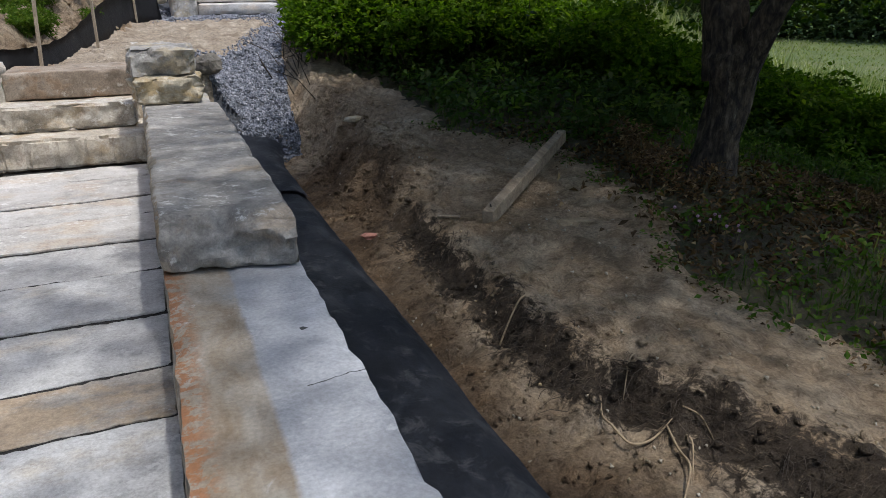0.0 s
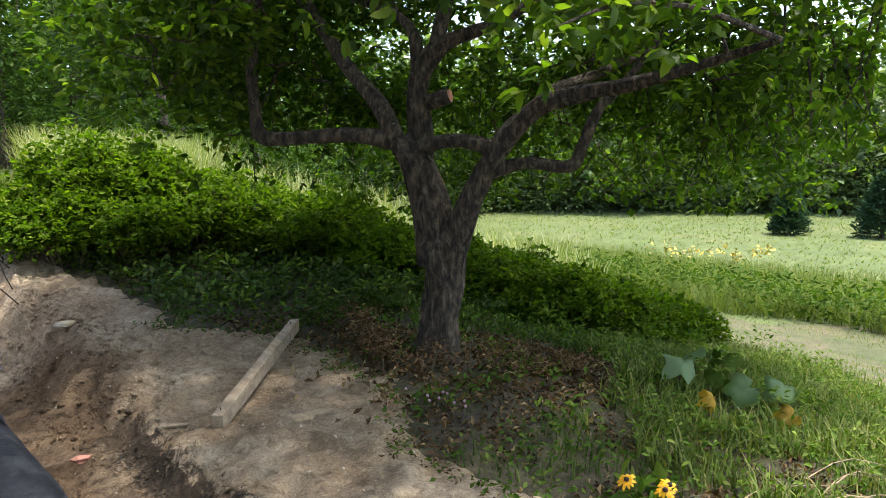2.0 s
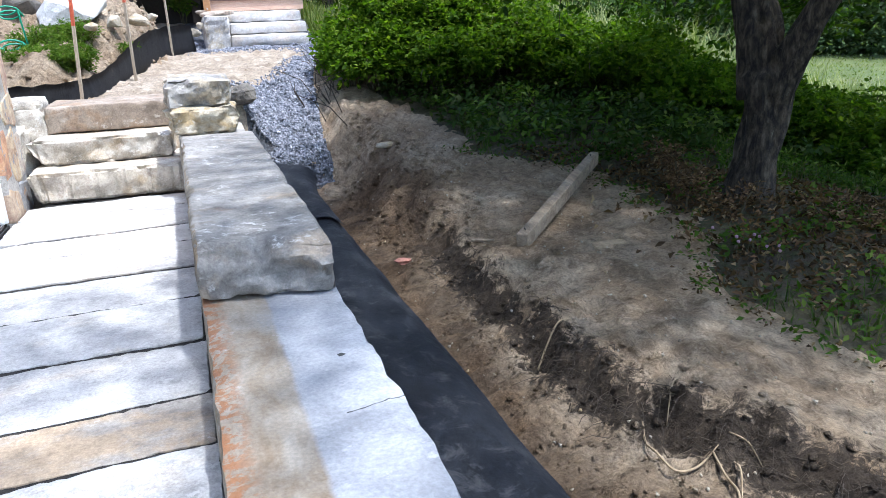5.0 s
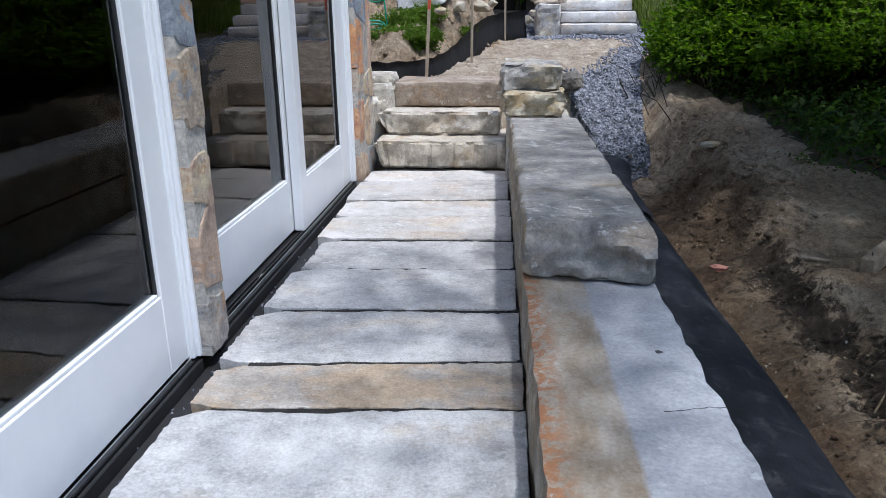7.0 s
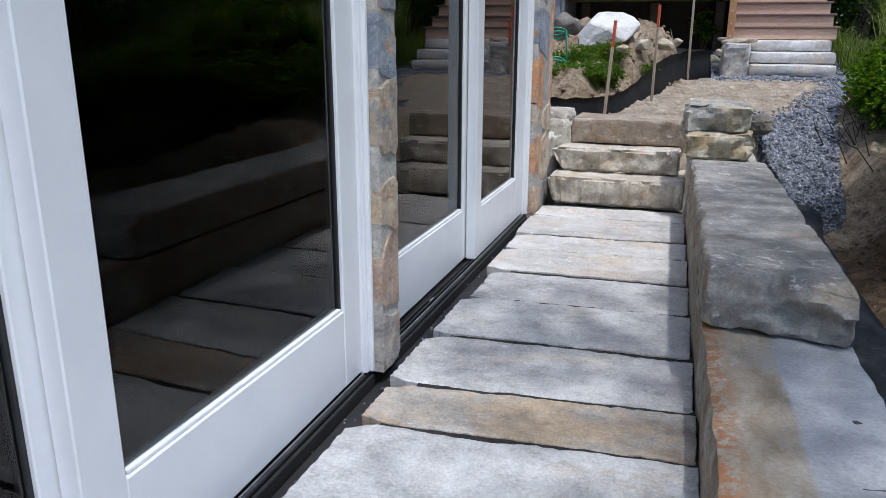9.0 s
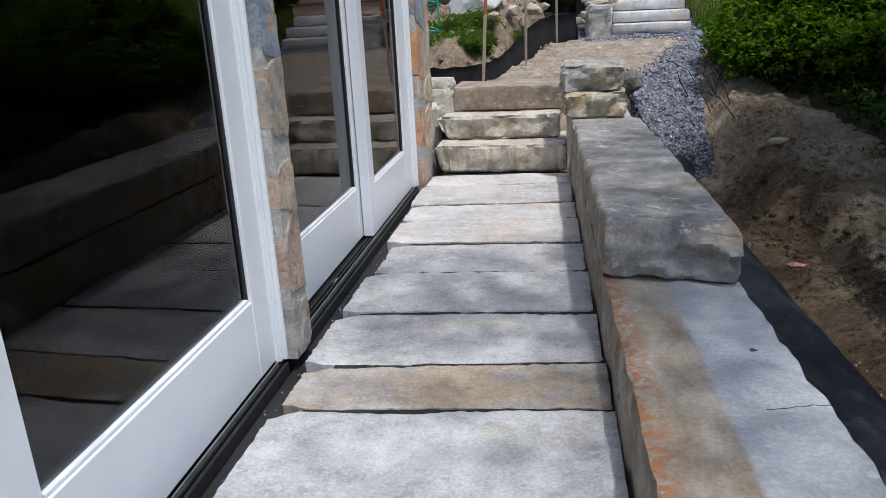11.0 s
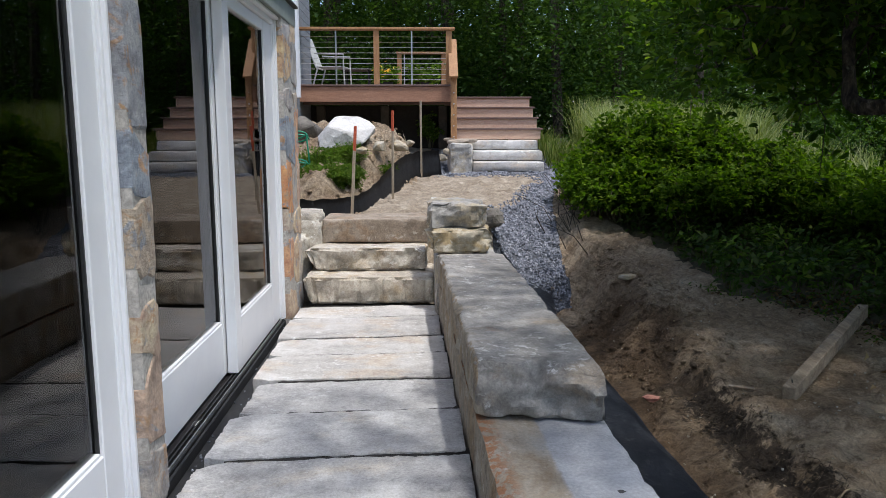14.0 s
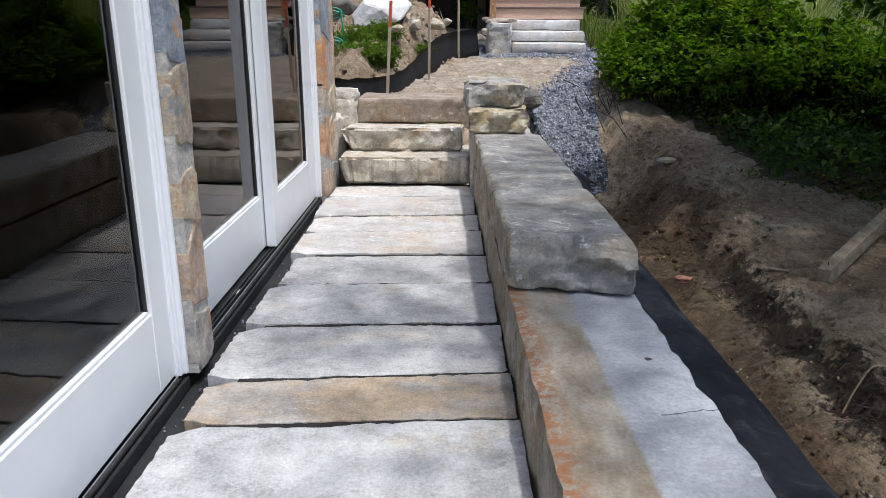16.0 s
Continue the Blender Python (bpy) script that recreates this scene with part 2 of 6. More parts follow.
def wall_slab_mat(name):
    """Pale grey sawn slab with a buff, rust-stained band along its walkway side."""
    m, nt, bs = start_mat(name)
    vec, tall = coords(nt), coords(nt, (1.2, 0.6, 1))
    grey = ramp_of(nt, noise_of(nt, vec, 4, 8, 0.62, 0.4), [(0.3, (0.23, 0.24, 0.26)), (0.5, (0.33, 0.34, 0.36)), (0.7, (0.46, 0.47, 0.49))])
    buff = ramp_of(nt, noise_of(nt, tall, 6, 8, 0.62, 0.4), [(0.30, (0.19, 0.135, 0.085)), (0.45, (0.26, 0.215, 0.16)), (0.60, (0.34, 0.305, 0.255)), (0.74, (0.31, 0.305, 0.295))])
    sep = nt.nodes.new("ShaderNodeSeparateXYZ")
    nt.links.new(vec, sep.inputs[0])
    wander = maths(nt, "MULTIPLY", maths(nt, "SUBTRACT", noise_of(nt, vec, 7, 6, 0.6), 0.5), 0.045)
    off = maths(nt, "ADD", maths(nt, "ADD", sep.outputs[0], maths(nt, "MULTIPLY", maths(nt, "SUBTRACT", sep.outputs[1], 2.5), 0.026)), wander)
    band = nt.nodes.new("ShaderNodeMapRange")
    band.inputs[1].default_value, band.inputs[2].default_value = 0.112, 0.128
    nt.links.new(off, band.inputs[0])
    rust = nt.nodes.new("ShaderNodeMapRange")
    rust.inputs[1].default_value, rust.inputs[2].default_value = -0.015, -0.075
    nt.links.new(off, rust.inputs[0])
    flake = nt.nodes.new("ShaderNodeMapRange")
    flake.inputs[1].default_value, flake.inputs[2].default_value = 0.45, 0.53
    nt.links.new(noise_of(nt, vec, 26, 8, 0.7, 0.3), flake.inputs[0])
    buff = mix_of(nt, "MIX", maths(nt, "MULTIPLY", maths(nt, "MULTIPLY", rust.outputs[0], flake.outputs[0]), 0.9), buff, (0.29, 0.125, 0.05))
    col = mix_of(nt, "MIX", band.outputs[0], buff, grey)
    fine = noise_of(nt, vec, 75, 5, 0.7)
    col = mix_of(nt, "OVERLAY", 0.4, col, ramp_of(nt, fine, [(0.3, (0.25,) * 3), (0.7, (0.75,) * 3)]))
    pale = nt.nodes.new("ShaderNodeMapRange")
    pale.inputs[1].default_value, pale.inputs[2].default_value = 0.62, 0.72
    nt.links.new(noise_of(nt, vec, 11, 7, 0.7, 0.5), pale.inputs[0])
    col = mix_of(nt, "MIX", maths(nt, "MULTIPLY", pale.outputs[0], 0.6), col, (0.55, 0.55, 0.56))
    # a dark pit and a hairline crack
    rag = maths(nt, "MULTIPLY", maths(nt, "SUBTRACT", noise_of(nt, vec, 40, 4, 0.6), 0.5), 0.02)
    far = nt.nodes.new("ShaderNodeVectorMath")
    far.operation = "DISTANCE"
    far.inputs[1].default_value = (0.29, 2.06, 0.238)
    nt.links.new(vec, far.inputs[0])
    pit = maths(nt, "LESS_THAN", maths(nt, "ADD", far.outputs["Value"], rag), 0.011)
    line = maths(nt, "ABSOLUTE", maths(nt, "ADD", maths(nt, "SUBTRACT", maths(nt, "ADD", sep.outputs[1], maths(nt, "MULTIPLY", sep.outputs[0], -0.25)), 1.655), rag))
    crack = maths(nt, "MULTIPLY", maths(nt, "LESS_THAN", line, 0.0022), maths(nt, "GREATER_THAN", sep.outputs[0], 0.24))
    col = mix_of(nt, "MIX", maths(nt, "MAXIMUM", pit, crack), col, (0.05, 0.05, 0.05))
    nt.links.new(col, bs.inputs["Base Color"])
    bs.inputs["Roughness"].default_value = 0.78
    b = nt.nodes.new("ShaderNodeBump")
    b.inputs["Strength"].default_value, b.inputs["Distance"].default_value = 0.5, 0.006
    nt.links.new(noise_of(nt, vec, 60, 8, 0.7), b.inputs["Height"])
    nt.links.new(b.outputs[0], bs.inputs["Normal"])
    return m


M = {
    "slab_grey": quarry_mat("slab_grey", (0.465, 0.463, 0.46), (0.60, 0.597, 0.59), (0.52, 0.48, 0.42), (0.54, 0.70), (0.64, 0.635, 0.625), dark=0.46),
    "slab_pale": quarry_mat("slab_pale", (0.51, 0.495, 0.475), (0.66, 0.645, 0.625), (0.57, 0.50, 0.42), (0.50, 0.66), (0.74, 0.73, 0.71), 2.2, None, 0.4),
    "slab_tan": quarry_mat("slab_tan", (0.44, 0.41, 0.37), (0.58, 0.54, 0.49), (0.50, 0.395, 0.28), (0.45, 0.62), (0.66, 0.63, 0.58)),
    "step_stone": quarry_mat("step_stone", (0.50, 0.455, 0.375), (0.68, 0.645, 0.57), (0.48, 0.39, 0.27), (0.5, 0.68), (0.76, 0.74, 0.69), 3.6, None, 0.65),
    "brown_stone": quarry_mat("brown_stone", (0.33, 0.265, 0.20), (0.45, 0.385, 0.31), (0.34, 0.245, 0.165), (0.5, 0.64), (0.54, 0.48, 0.41), 4.0, None, 0.6),
    "cap_stone": quarry_mat("cap_stone", (0.275, 0.262, 0.24), (0.50, 0.475, 0.435), (0.34, 0.285, 0.22), (0.52, 0.66), (0.66, 0.65, 0.62), 2.4, (0.38, 0.24, 0.15), 0.6),
    "split_buff": quarry_mat("split_buff", (0.31, 0.275, 0.215), (0.43, 0.40, 0.35), (0.30, 0.225, 0.14), (0.46, 0.6), (0.5, 0.48, 0.44), 3.5, None, 0.8),
    "wall_slab": wall_slab_mat("wall_slab"),
    "rough_grey": quarry_mat("rough_grey", (0.34, 0.33, 0.31), (0.52, 0.50, 0.465), (0.42, 0.365, 0.27), (0.5, 0.62), (0.62, 0.6, 0.56), 4.0, None, 0.7),
    "buff_stone": quarry_mat("buff_stone", (0.40, 0.35, 0.26), (0.52, 0.48, 0.39), (0.38, 0.29, 0.16), (0.46, 0.6), (0.6, 0.56, 0.48), 4.0, None, 0.7),
    "white_rock": surface("white_rock", [(0.34, (0.46, 0.44, 0.41)), (0.5, (0.64, 0.62, 0.59)), (0.66, (0.66, 0.65, 0.62))], 4, (1, 1, 1), (0.7, 0.9), 0.6, 25, 0.02, vary=0),
    "dark_rock": surface("dark_rock", [(0.3, (0.10, 0.09, 0.08)), (0.6, (0.2, 0.18, 0.15)), (0.8, (0.3, 0.27, 0.22))], 6, (1, 1, 1), (0.8, 0.95), 0.6, 25, 0.02, vary=0.2),
    "veneer": veneer_mat("veneer"),
    "mortar": surface("mortar", [(0.3, (0.36, 0.335, 0.30)), (0.7, (0.52, 0.49, 0.44))], 12, rough=(0.9, 1), bump=0.5, bump_scale=90, vary=0),
    "soil": soil_mat("soil"),
    "topsoil": surface("topsoil", [(0.3, (0.045, 0.035, 0.026)), (0.55, (0.095, 0.072, 0.05)), (0.75, (0.17, 0.13, 0.09))], 9, (1, 1, 1), (0.9, 1.0), 1.0, 45, 0.03, vary=0, grain=0.5),
    "joint_dust": surface("joint_dust", [(0.3, (0.012, 0.011, 0.010)), (0.7, (0.04, 0.036, 0.032))], 20, rough=(0.9, 1.0), bump=0.8, bump_scale=80, vary=0),
    "litter": surface("litter", [(0.28, (0.03, 0.022, 0.014)), (0.45, (0.06, 0.045, 0.026)), (0.58, (0.05, 0.06, 0.022)), (0.75, (0.12, 0.085, 0.05))], 14, (1, 1, 1), (0.85, 1.0), 1.0, 40, 0.03,
                      spot=(0.22, 0.15, 0.08), spot_scale=26, spot_cut=(0.6, 0.68), vary=0),
    "turf": surface("turf", [(0.28, (0.05, 0.042, 0.024)), (0.5, (0.08, 0.07, 0.036)), (0.7, (0.13, 0.105, 0.062))], 7, (1, 1, 1), (0.9, 1.0), 0.8, 60, 0.03, vary=0, grain=0.6, grain_scale=110),
    "lawn": surface("lawn", [(0.30, (0.052, 0.075, 0.02)), (0.46, (0.078, 0.085, 0.032)), (0.64, (0.12, 0.098, 0.055))], 1.3, (1, 1, 1), (0.9, 1.0), 0.7, 70, 0.02, vary=0, grain=0.5, grain_scale=120),
    "meadow": surface("meadow", [(0.28, (0.07, 0.105, 0.03)), (0.5, (0.092, 0.124, 0.037)), (0.72, (0.125, 0.138, 0.05))], 0.5, (1, 1, 1), (0.9, 1.0), 0.8, 12, 0.05, vary=0, grain=0.5, grain_scale=30),
    "sand": surface("sand", [(0.28, (0.19, 0.145, 0.10)), (0.5, (0.30, 0.245, 0.18)), (0.7, (0.45, 0.385, 0.30))], 5, (1, 1, 1), (0.9, 1.0), 0.8, 40, 0.02,
                    spot=(0.17, 0.13, 0.09), spot_scale=16, spot_cut=(0.6, 0.7), vary=0, grain=0.6),
    "gravel_bed": surface("gravel_bed", [(0.3, (0.05, 0.055, 0.065)), (0.7, (0.14, 0.145, 0.16))], 30, rough=(0.8, 0.95), bump=1.0, bump_scale=60, depth=0.03, vary=0),
    "membrane": surface("membrane", [(0.3, (0.012, 0.014, 0.020)), (0.55, (0.026, 0.030, 0.040)), (0.75, (0.075, 0.08, 0.092))], 5, (1.5, 0.8, 1), (0.5, 0.75), 0.5, 30, 0.01,
                        spot=(0.17, 0.17, 0.175), spot_scale=9, spot_cut=(0.54, 0.80), vary=0),
    "white_paint": surface("white_paint", [(0.3, (0.76, 0.77, 0.79)), (0.7, (0.82, 0.83, 0.84))], 3, rough=(0.3, 0.42), bump=0.04, bump_scale=120, depth=0.002, vary=0, grain=0.05),
    "trim_green": surface("trim_green", [(0.3, (0.22, 0.25, 0.23)), (0.7, (0.28, 0.31, 0.285))], 3, rough=(0.45, 0.6), bump=0.1, bump_scale=90, depth=0.002, vary=0, grain=0.1),
    "bronze": surface("bronze", [(0.3, (0.018, 0.017, 0.018)), (0.7, (0.035, 0.033, 0.034))], 6, (1, 0.3, 1), (0.3, 0.5), 0.1, 80, 0.002, metal=0.4, vary=0),
    "rubber": surface("rubber", [(0.3, (0.012, 0.012, 0.013)), (0.7, (0.025, 0.025, 0.026))], 8, rough=(0.5, 0.7), bump=0.1, vary=0),
    "glass": glass_mat("glass"),
    "bark": surface("bark", [(0.36, (0.008, 0.006, 0.005)), (0.46, (0.035, 0.027, 0.02)), (0.56, (0.085, 0.066, 0.044)), (0.70, (0.18, 0.15, 0.11))], 16, (1.9, 1.9, 0.75), (0.85, 1.0), 1.0, 34, 0.05,
                    spot=(0.2, 0.2, 0.14), spot_scale=12, spot_cut=(0.62, 0.7), vary=0),
    "heartwood": surface("heartwood", [(0.3, (0.22, 0.10, 0.06)), (0.7, (0.34, 0.18, 0.11))], 20, rough=(0.7, 0.9), bump=0.3, vary=0),
    "stem": surface("stem", [(0.3, (0.06, 0.06, 0.03)), (0.7, (0.13, 0.11, 0.06))], 8, rough=(0.8, 0.95), bump=0.2, vary=0),
    "straw": surface("straw", [(0.3, (0.24, 0.17, 0.10)), (0.7, (0.44, 0.34, 0.21))], 14, rough=(0.75, 0.95), bump=0.3, vary=0.3),
    "lumber": surface("lumber", [(0.3, (0.14, 0.105, 0.07)), (0.5, (0.24, 0.185, 0.125)), (0.7, (0.34, 0.28, 0.20))], 7, (3, 0.6, 3), (0.75, 0.92), 0.4, 40, 0.004, spot=(0.16, 0.13, 0.10), spot_scale=9, vary=0.1),
    "fascia_brown": surface("fascia_brown", [(0.3, (0.33, 0.165, 0.10)), (0.7, (0.41, 0.22, 0.135))], 4, (0.4, 3, 3), (0.6, 0.8), 0.2, 60, 0.003, vary=0.1),
    "composite": surface("composite", [(0.3, (0.55, 0.355, 0.25)), (0.7, (0.64, 0.43, 0.31))], 4, (0.4, 3, 3), (0.6, 0.8), 0.2, 60, 0.003, vary=0.12),
    "tread": surface("tread", [(0.3, (0.13, 0.08, 0.065)), (0.7, (0.19, 0.12, 0.10))], 4, (0.4, 3, 3), (0.6, 0.8), 0.2, 60, 0.003, vary=0.12),
    "cedar": surface("cedar", [(0.3, (0.32, 0.15, 0.06)), (0.7, (0.46, 0.25, 0.11))], 5, (3, 3, 0.6), (0.55, 0.75), 0.2, 50, 0.003, vary=0.12),
    "steel": surface("steel", [(0.3, (0.5, 0.5, 0.5)), (0.7, (0.62, 0.62, 0.62))], 9, rough=(0.25, 0.4), bump=0.05, metal=0.9, vary=0),
    "siding": surface("siding", [(0.3, (0.20, 0.22, 0.24)), (0.7, (0.28, 0.30, 0.32))], 3, (1, 0.5, 3), (0.6, 0.8), 0.2, 60, 0.003, vary=0.12),
    "silt_black": surface("silt_black", [(0.3, (0.012, 0.012, 0.014)), (0.7, (0.035, 0.034, 0.036))], 6, (1, 1, 0.5), (0.5, 0.75), 0.4, 20, 0.02, spot=(0.14, 0.11, 0.08), spot_scale=7, spot_cut=(0.62, 0.75), vary=0),
    "stake_wood": surface("stake_wood", [(0.3, (0.34, 0.27, 0.19)), (0.7, (0.48, 0.40, 0.30))], 8, (3, 3, 0.5), (0.75, 0.9), 0.3, vary=0.1),
    "orange_paint": surface("orange_paint", [(0.3, (0.52, 0.09, 0.04)), (0.7, (0.62, 0.13, 0.06))], 12, rough=(0.5, 0.7), bump=0.1, vary=0),
    "hose_green": surface("hose_green", [(0.3, (0.01, 0.22, 0.12)), (0.7, (0.02, 0.32, 0.18))], 9, rough=(0.3, 0.45), bump=0.05, vary=0),
    "pale_alloy": surface("pale_alloy", [(0.3, (0.30, 0.30, 0.31)), (0.7, (0.45, 0.45, 0.46))], 9, (1, 0.3, 1), (0.3, 0.45), 0.1, 80, 0.001, metal=0.8, vary=0),
    "slate": quarry_mat("slate", (0.085, 0.10, 0.10), (0.14, 0.155, 0.15), (0.13, 0.115, 0.09), (0.55, 0.7), (0.2, 0.21, 0.21), 2.5, None, 0.5),
    "grout": surface("grout", [(0.3, (0.36, 0.35, 0.33)), (0.7, (0.46, 0.45, 0.42))], 12, rough=(0.8, 0.95), bump=0.3, bump_scale=90, vary=0),
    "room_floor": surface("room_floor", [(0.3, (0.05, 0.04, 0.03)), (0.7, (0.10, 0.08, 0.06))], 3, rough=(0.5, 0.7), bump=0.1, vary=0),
    # near-black for the sheet under the deck: shade as a base colour
    "under_deck_dark": surface("under_deck_dark", [(0.3, (0.025, 0.022, 0.02)), (0.7, (0.045, 0.04, 0.036))], 5, rough=(0.85, 0.98), bump=0.3, vary=0),
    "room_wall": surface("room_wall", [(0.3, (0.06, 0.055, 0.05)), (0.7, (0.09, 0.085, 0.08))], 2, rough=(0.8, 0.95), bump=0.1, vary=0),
    "chair_cloth": surface("chair_cloth", [(0.3, (0.38, 0.39, 0.38)), (0.7, (0.48, 0.49, 0.47))], 20, rough=(0.8, 0.9), bump=0.2, vary=0),
    "dark_metal": surface("dark_metal", [(0.3, (0.03, 0.03, 0.03)), (0.7, (0.06, 0.06, 0.06))], 9, rough=(0.4, 0.6), bump=0.05, metal=0.6, vary=0),
    "stone_chip": surface("stone_chip", [(0.34, (0.06, 0.068, 0.085)), (0.5, (0.17, 0.18, 0.21)), (0.66, (0.40, 0.41, 0.45))], 30, rough=(0.7, 0.9), bump=0.3, bump_scale=80, vary=0),
    "pink": surface("pink", [(0.3, (0.30, 0.17, 0.24)), (0.7, (0.42, 0.28, 0.34))], 40, rough=(0.7, 0.9), bump=0.2, vary=0.1),
    "goldenrod": surface("goldenrod", [(0.3, (0.45, 0.34, 0.05)), (0.7, (0.6, 0.48, 0.1))], 3, rough=(0.7, 0.9), bump=0.1, vary=0.1),
    "yellow_petal": surface("yellow_petal", [(0.3, (0.72, 0.36, 0.005)), (0.7, (0.82, 0.46, 0.01))], 30, rough=(0.5, 0.7), bump=0.1, vary=0.1),
    "brown_eye": surface("brown_eye", [(0.3, (0.02, 0.012, 0.008)), (0.7, (0.05, 0.03, 0.02))], 60, rough=(0.8, 0.95), bump=0.6, vary=0),
    "red_clay": surface("red_clay", [(0.3, (0.36, 0.14, 0.10)), (0.7, (0.46, 0.22, 0.16))], 30, rough=(0.8, 0.95), bump=0.4, vary=0),
    "apple_leaf": foliage("apple_leaf", [(0.0, (0.035, 0.075, 0.012)), (0.5, (0.07, 0.14, 0.018)), (0.85, (0.13, 0.22, 0.025)), (1.0, (0.22, 0.29, 0.05))], 0.7, 0.5, 0.25),
    # next two leaf greens: hedge-foot shade and sunlight put into the colour
    "shaded_leaf": foliage("shaded_leaf", [(0.0, (0.03, 0.062, 0.014)), (0.7, (0.06, 0.11, 0.022)), (1.0, (0.12, 0.15, 0.05))], 0.4),
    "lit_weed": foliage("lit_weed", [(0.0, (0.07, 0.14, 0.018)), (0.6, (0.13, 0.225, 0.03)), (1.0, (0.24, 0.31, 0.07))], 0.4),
    "shrub_leaf": foliage("shrub_leaf", [(0.0, (0.055, 0.11, 0.009)), (0.5, (0.09, 0.17, 0.012)), (0.9, (0.16, 0.26, 0.02)), (1.0, (0.22, 0.29, 0.04))], 0.56),
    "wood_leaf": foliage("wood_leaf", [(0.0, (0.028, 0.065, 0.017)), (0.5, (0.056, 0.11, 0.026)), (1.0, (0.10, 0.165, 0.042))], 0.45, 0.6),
    # paler grey-green for the far tree line: distance haze put into the colour
    "hazed_leaf": foliage("hazed_leaf", [(0.0, (0.10, 0.16, 0.075)), (0.5, (0.16, 0.235, 0.11)), (1.0, (0.26, 0.33, 0.17))], 0.5, 0.7),
    "pine_leaf": foliage("pine_leaf", [(0.0, (0.02, 0.05, 0.025)), (1.0, (0.05, 0.10, 0.05))], 0.2, 0.6),
    "weed_leaf": foliage("weed_leaf", [(0.0, (0.04, 0.085, 0.01)), (0.6, (0.075, 0.15, 0.018)), (1.0, (0.15, 0.20, 0.04))], 0.42),
    "grass_blade": foliage("grass_blade", [(0.0, (0.09, 0.14, 0.035)), (0.6, (0.17, 0.23, 0.06)), (1.0, (0.33, 0.33, 0.13))], 0.35, 0.6),
    # darker twin of grass_blade: the tree's shade put into its green
    "shaded_blade": foliage("shaded_blade", [(0.0, (0.04, 0.08, 0.015)), (0.6, (0.08, 0.135, 0.03)), (0.9, (0.14, 0.17, 0.05)), (1.0, (0.22, 0.18, 0.10))], 0.3, 0.6),
    "tall_grass": foliage("tall_grass", [(0.0, (0.20, 0.26, 0.09)), (0.6, (0.34, 0.39, 0.17)), (1.0, (0.55, 0.54, 0.32))], 0.35, 0.6),
    "meadow_blade": foliage("meadow_blade", [(0.0, (0.13, 0.185, 0.055)), (0.6, (0.165, 0.215, 0.066)), (1.0, (0.22, 0.24, 0.09))], 0.45, 0.8, 0.02),
    "dead_leaf": foliage("dead_leaf", [(0.0, (0.04, 0.025, 0.015)), (0.5, (0.13, 0.085, 0.05)), (0.85, (0.23, 0.14, 0.08)), (1.0, (0.40, 0.30, 0.18))], 0.25, 0.8),
    "squash_leaf": foliage("squash_leaf", [(0.0, (0.22, 0.34, 0.17)), (1.0, (0.36, 0.48, 0.30))], 0.3, 0.6),
    "yellow_leaf": foliage("yellow_leaf", [(0.0, (0.5, 0.35, 0.05)), (1.0, (0.62, 0.42, 0.16))], 0.35, 0.6),
}


# ---- building helpers ----
ROOT = {}


def thing(name, at, label="", category="", group="", kind=""):
    """An Empty at the base of a thing; its parts hang under it."""
    ob = new(name)
    ob.location, ob.empty_display_size = at, 0.05
    ROOT[ob] = Vector(at)
    return tagged(ob, label, category, group, kind)


def hang(name, me, material, parent=None, label="", smooth=False):
    """Links a mesh in world coordinates as one object, under parent if given."""
    me.materials.append(M[material] if isinstance(material, str) else material)
    if smooth:
        me.shade_smooth()
    if smooth == "worn":
        me.set_sharp_from_angle(angle=radians(30))
    ob = new(name, me)
    if parent:
        root = ROOT[parent]
        me.transform(Matrix.Translation(-root))
        ob.parent = parent
        ROOT[ob] = root
    else:
        ROOT[ob] = Vector((0, 0, 0))
    return tagged(ob, label)


def part(name, bm, material, parent=None, label="", smooth=False):
    me = bpy.data.meshes.new(name)
    bmesh.ops.recalc_face_normals(bm, faces=bm.faces)
    bm.to_mesh(me)
    bm.free()
    return hang(name, me, material, parent, label, smooth)


def arrays(name, verts, faces):
    """A mesh from arrays of vertices and of equal-sided faces."""
    me = bpy.data.meshes.new(name)
    n, k = faces.shape
    me.vertices.add(len(verts))
    me.vertices.foreach_set("co", np.ascontiguousarray(verts, np.float32).ravel())
    me.loops.add(n * k)
    me.loops.foreach_set("vertex_index", np.ascontiguousarray(faces, np.int32).ravel())
    me.polygons.add(n)
    me.polygons.foreach_set("loop_start", np.arange(0, n * k, k, dtype=np.int32))
    me.update(calc_edges=True)
    return me


def beam(x0, x1, y0, y1, z0, z1, bevel=0.004, turn=None, bm=None):
    """A bevelled box; turn is a matrix applied last."""
    bm = bm or bmesh.new()
    got = bmesh.ops.create_cube(bm, size=1.0)["verts"]
    for v in got:
        v.co = Vector((x0 + (v.co.x + 0.5) * (x1 - x0), y0 + (v.co.y + 0.5) * (y1 - y0), z0 + (v.co.z + 0.5) * (z1 - z0)))
    if turn is not None:
        for v in got:
            v.co = turn @ v.co
    if bevel:
        edges = {e for v in got for e in v.link_edges}
        bmesh.ops.bevel(bm, geom=list(edges), offset=bevel, segments=1, affect="EDGES", profile=0.5)
    return bm


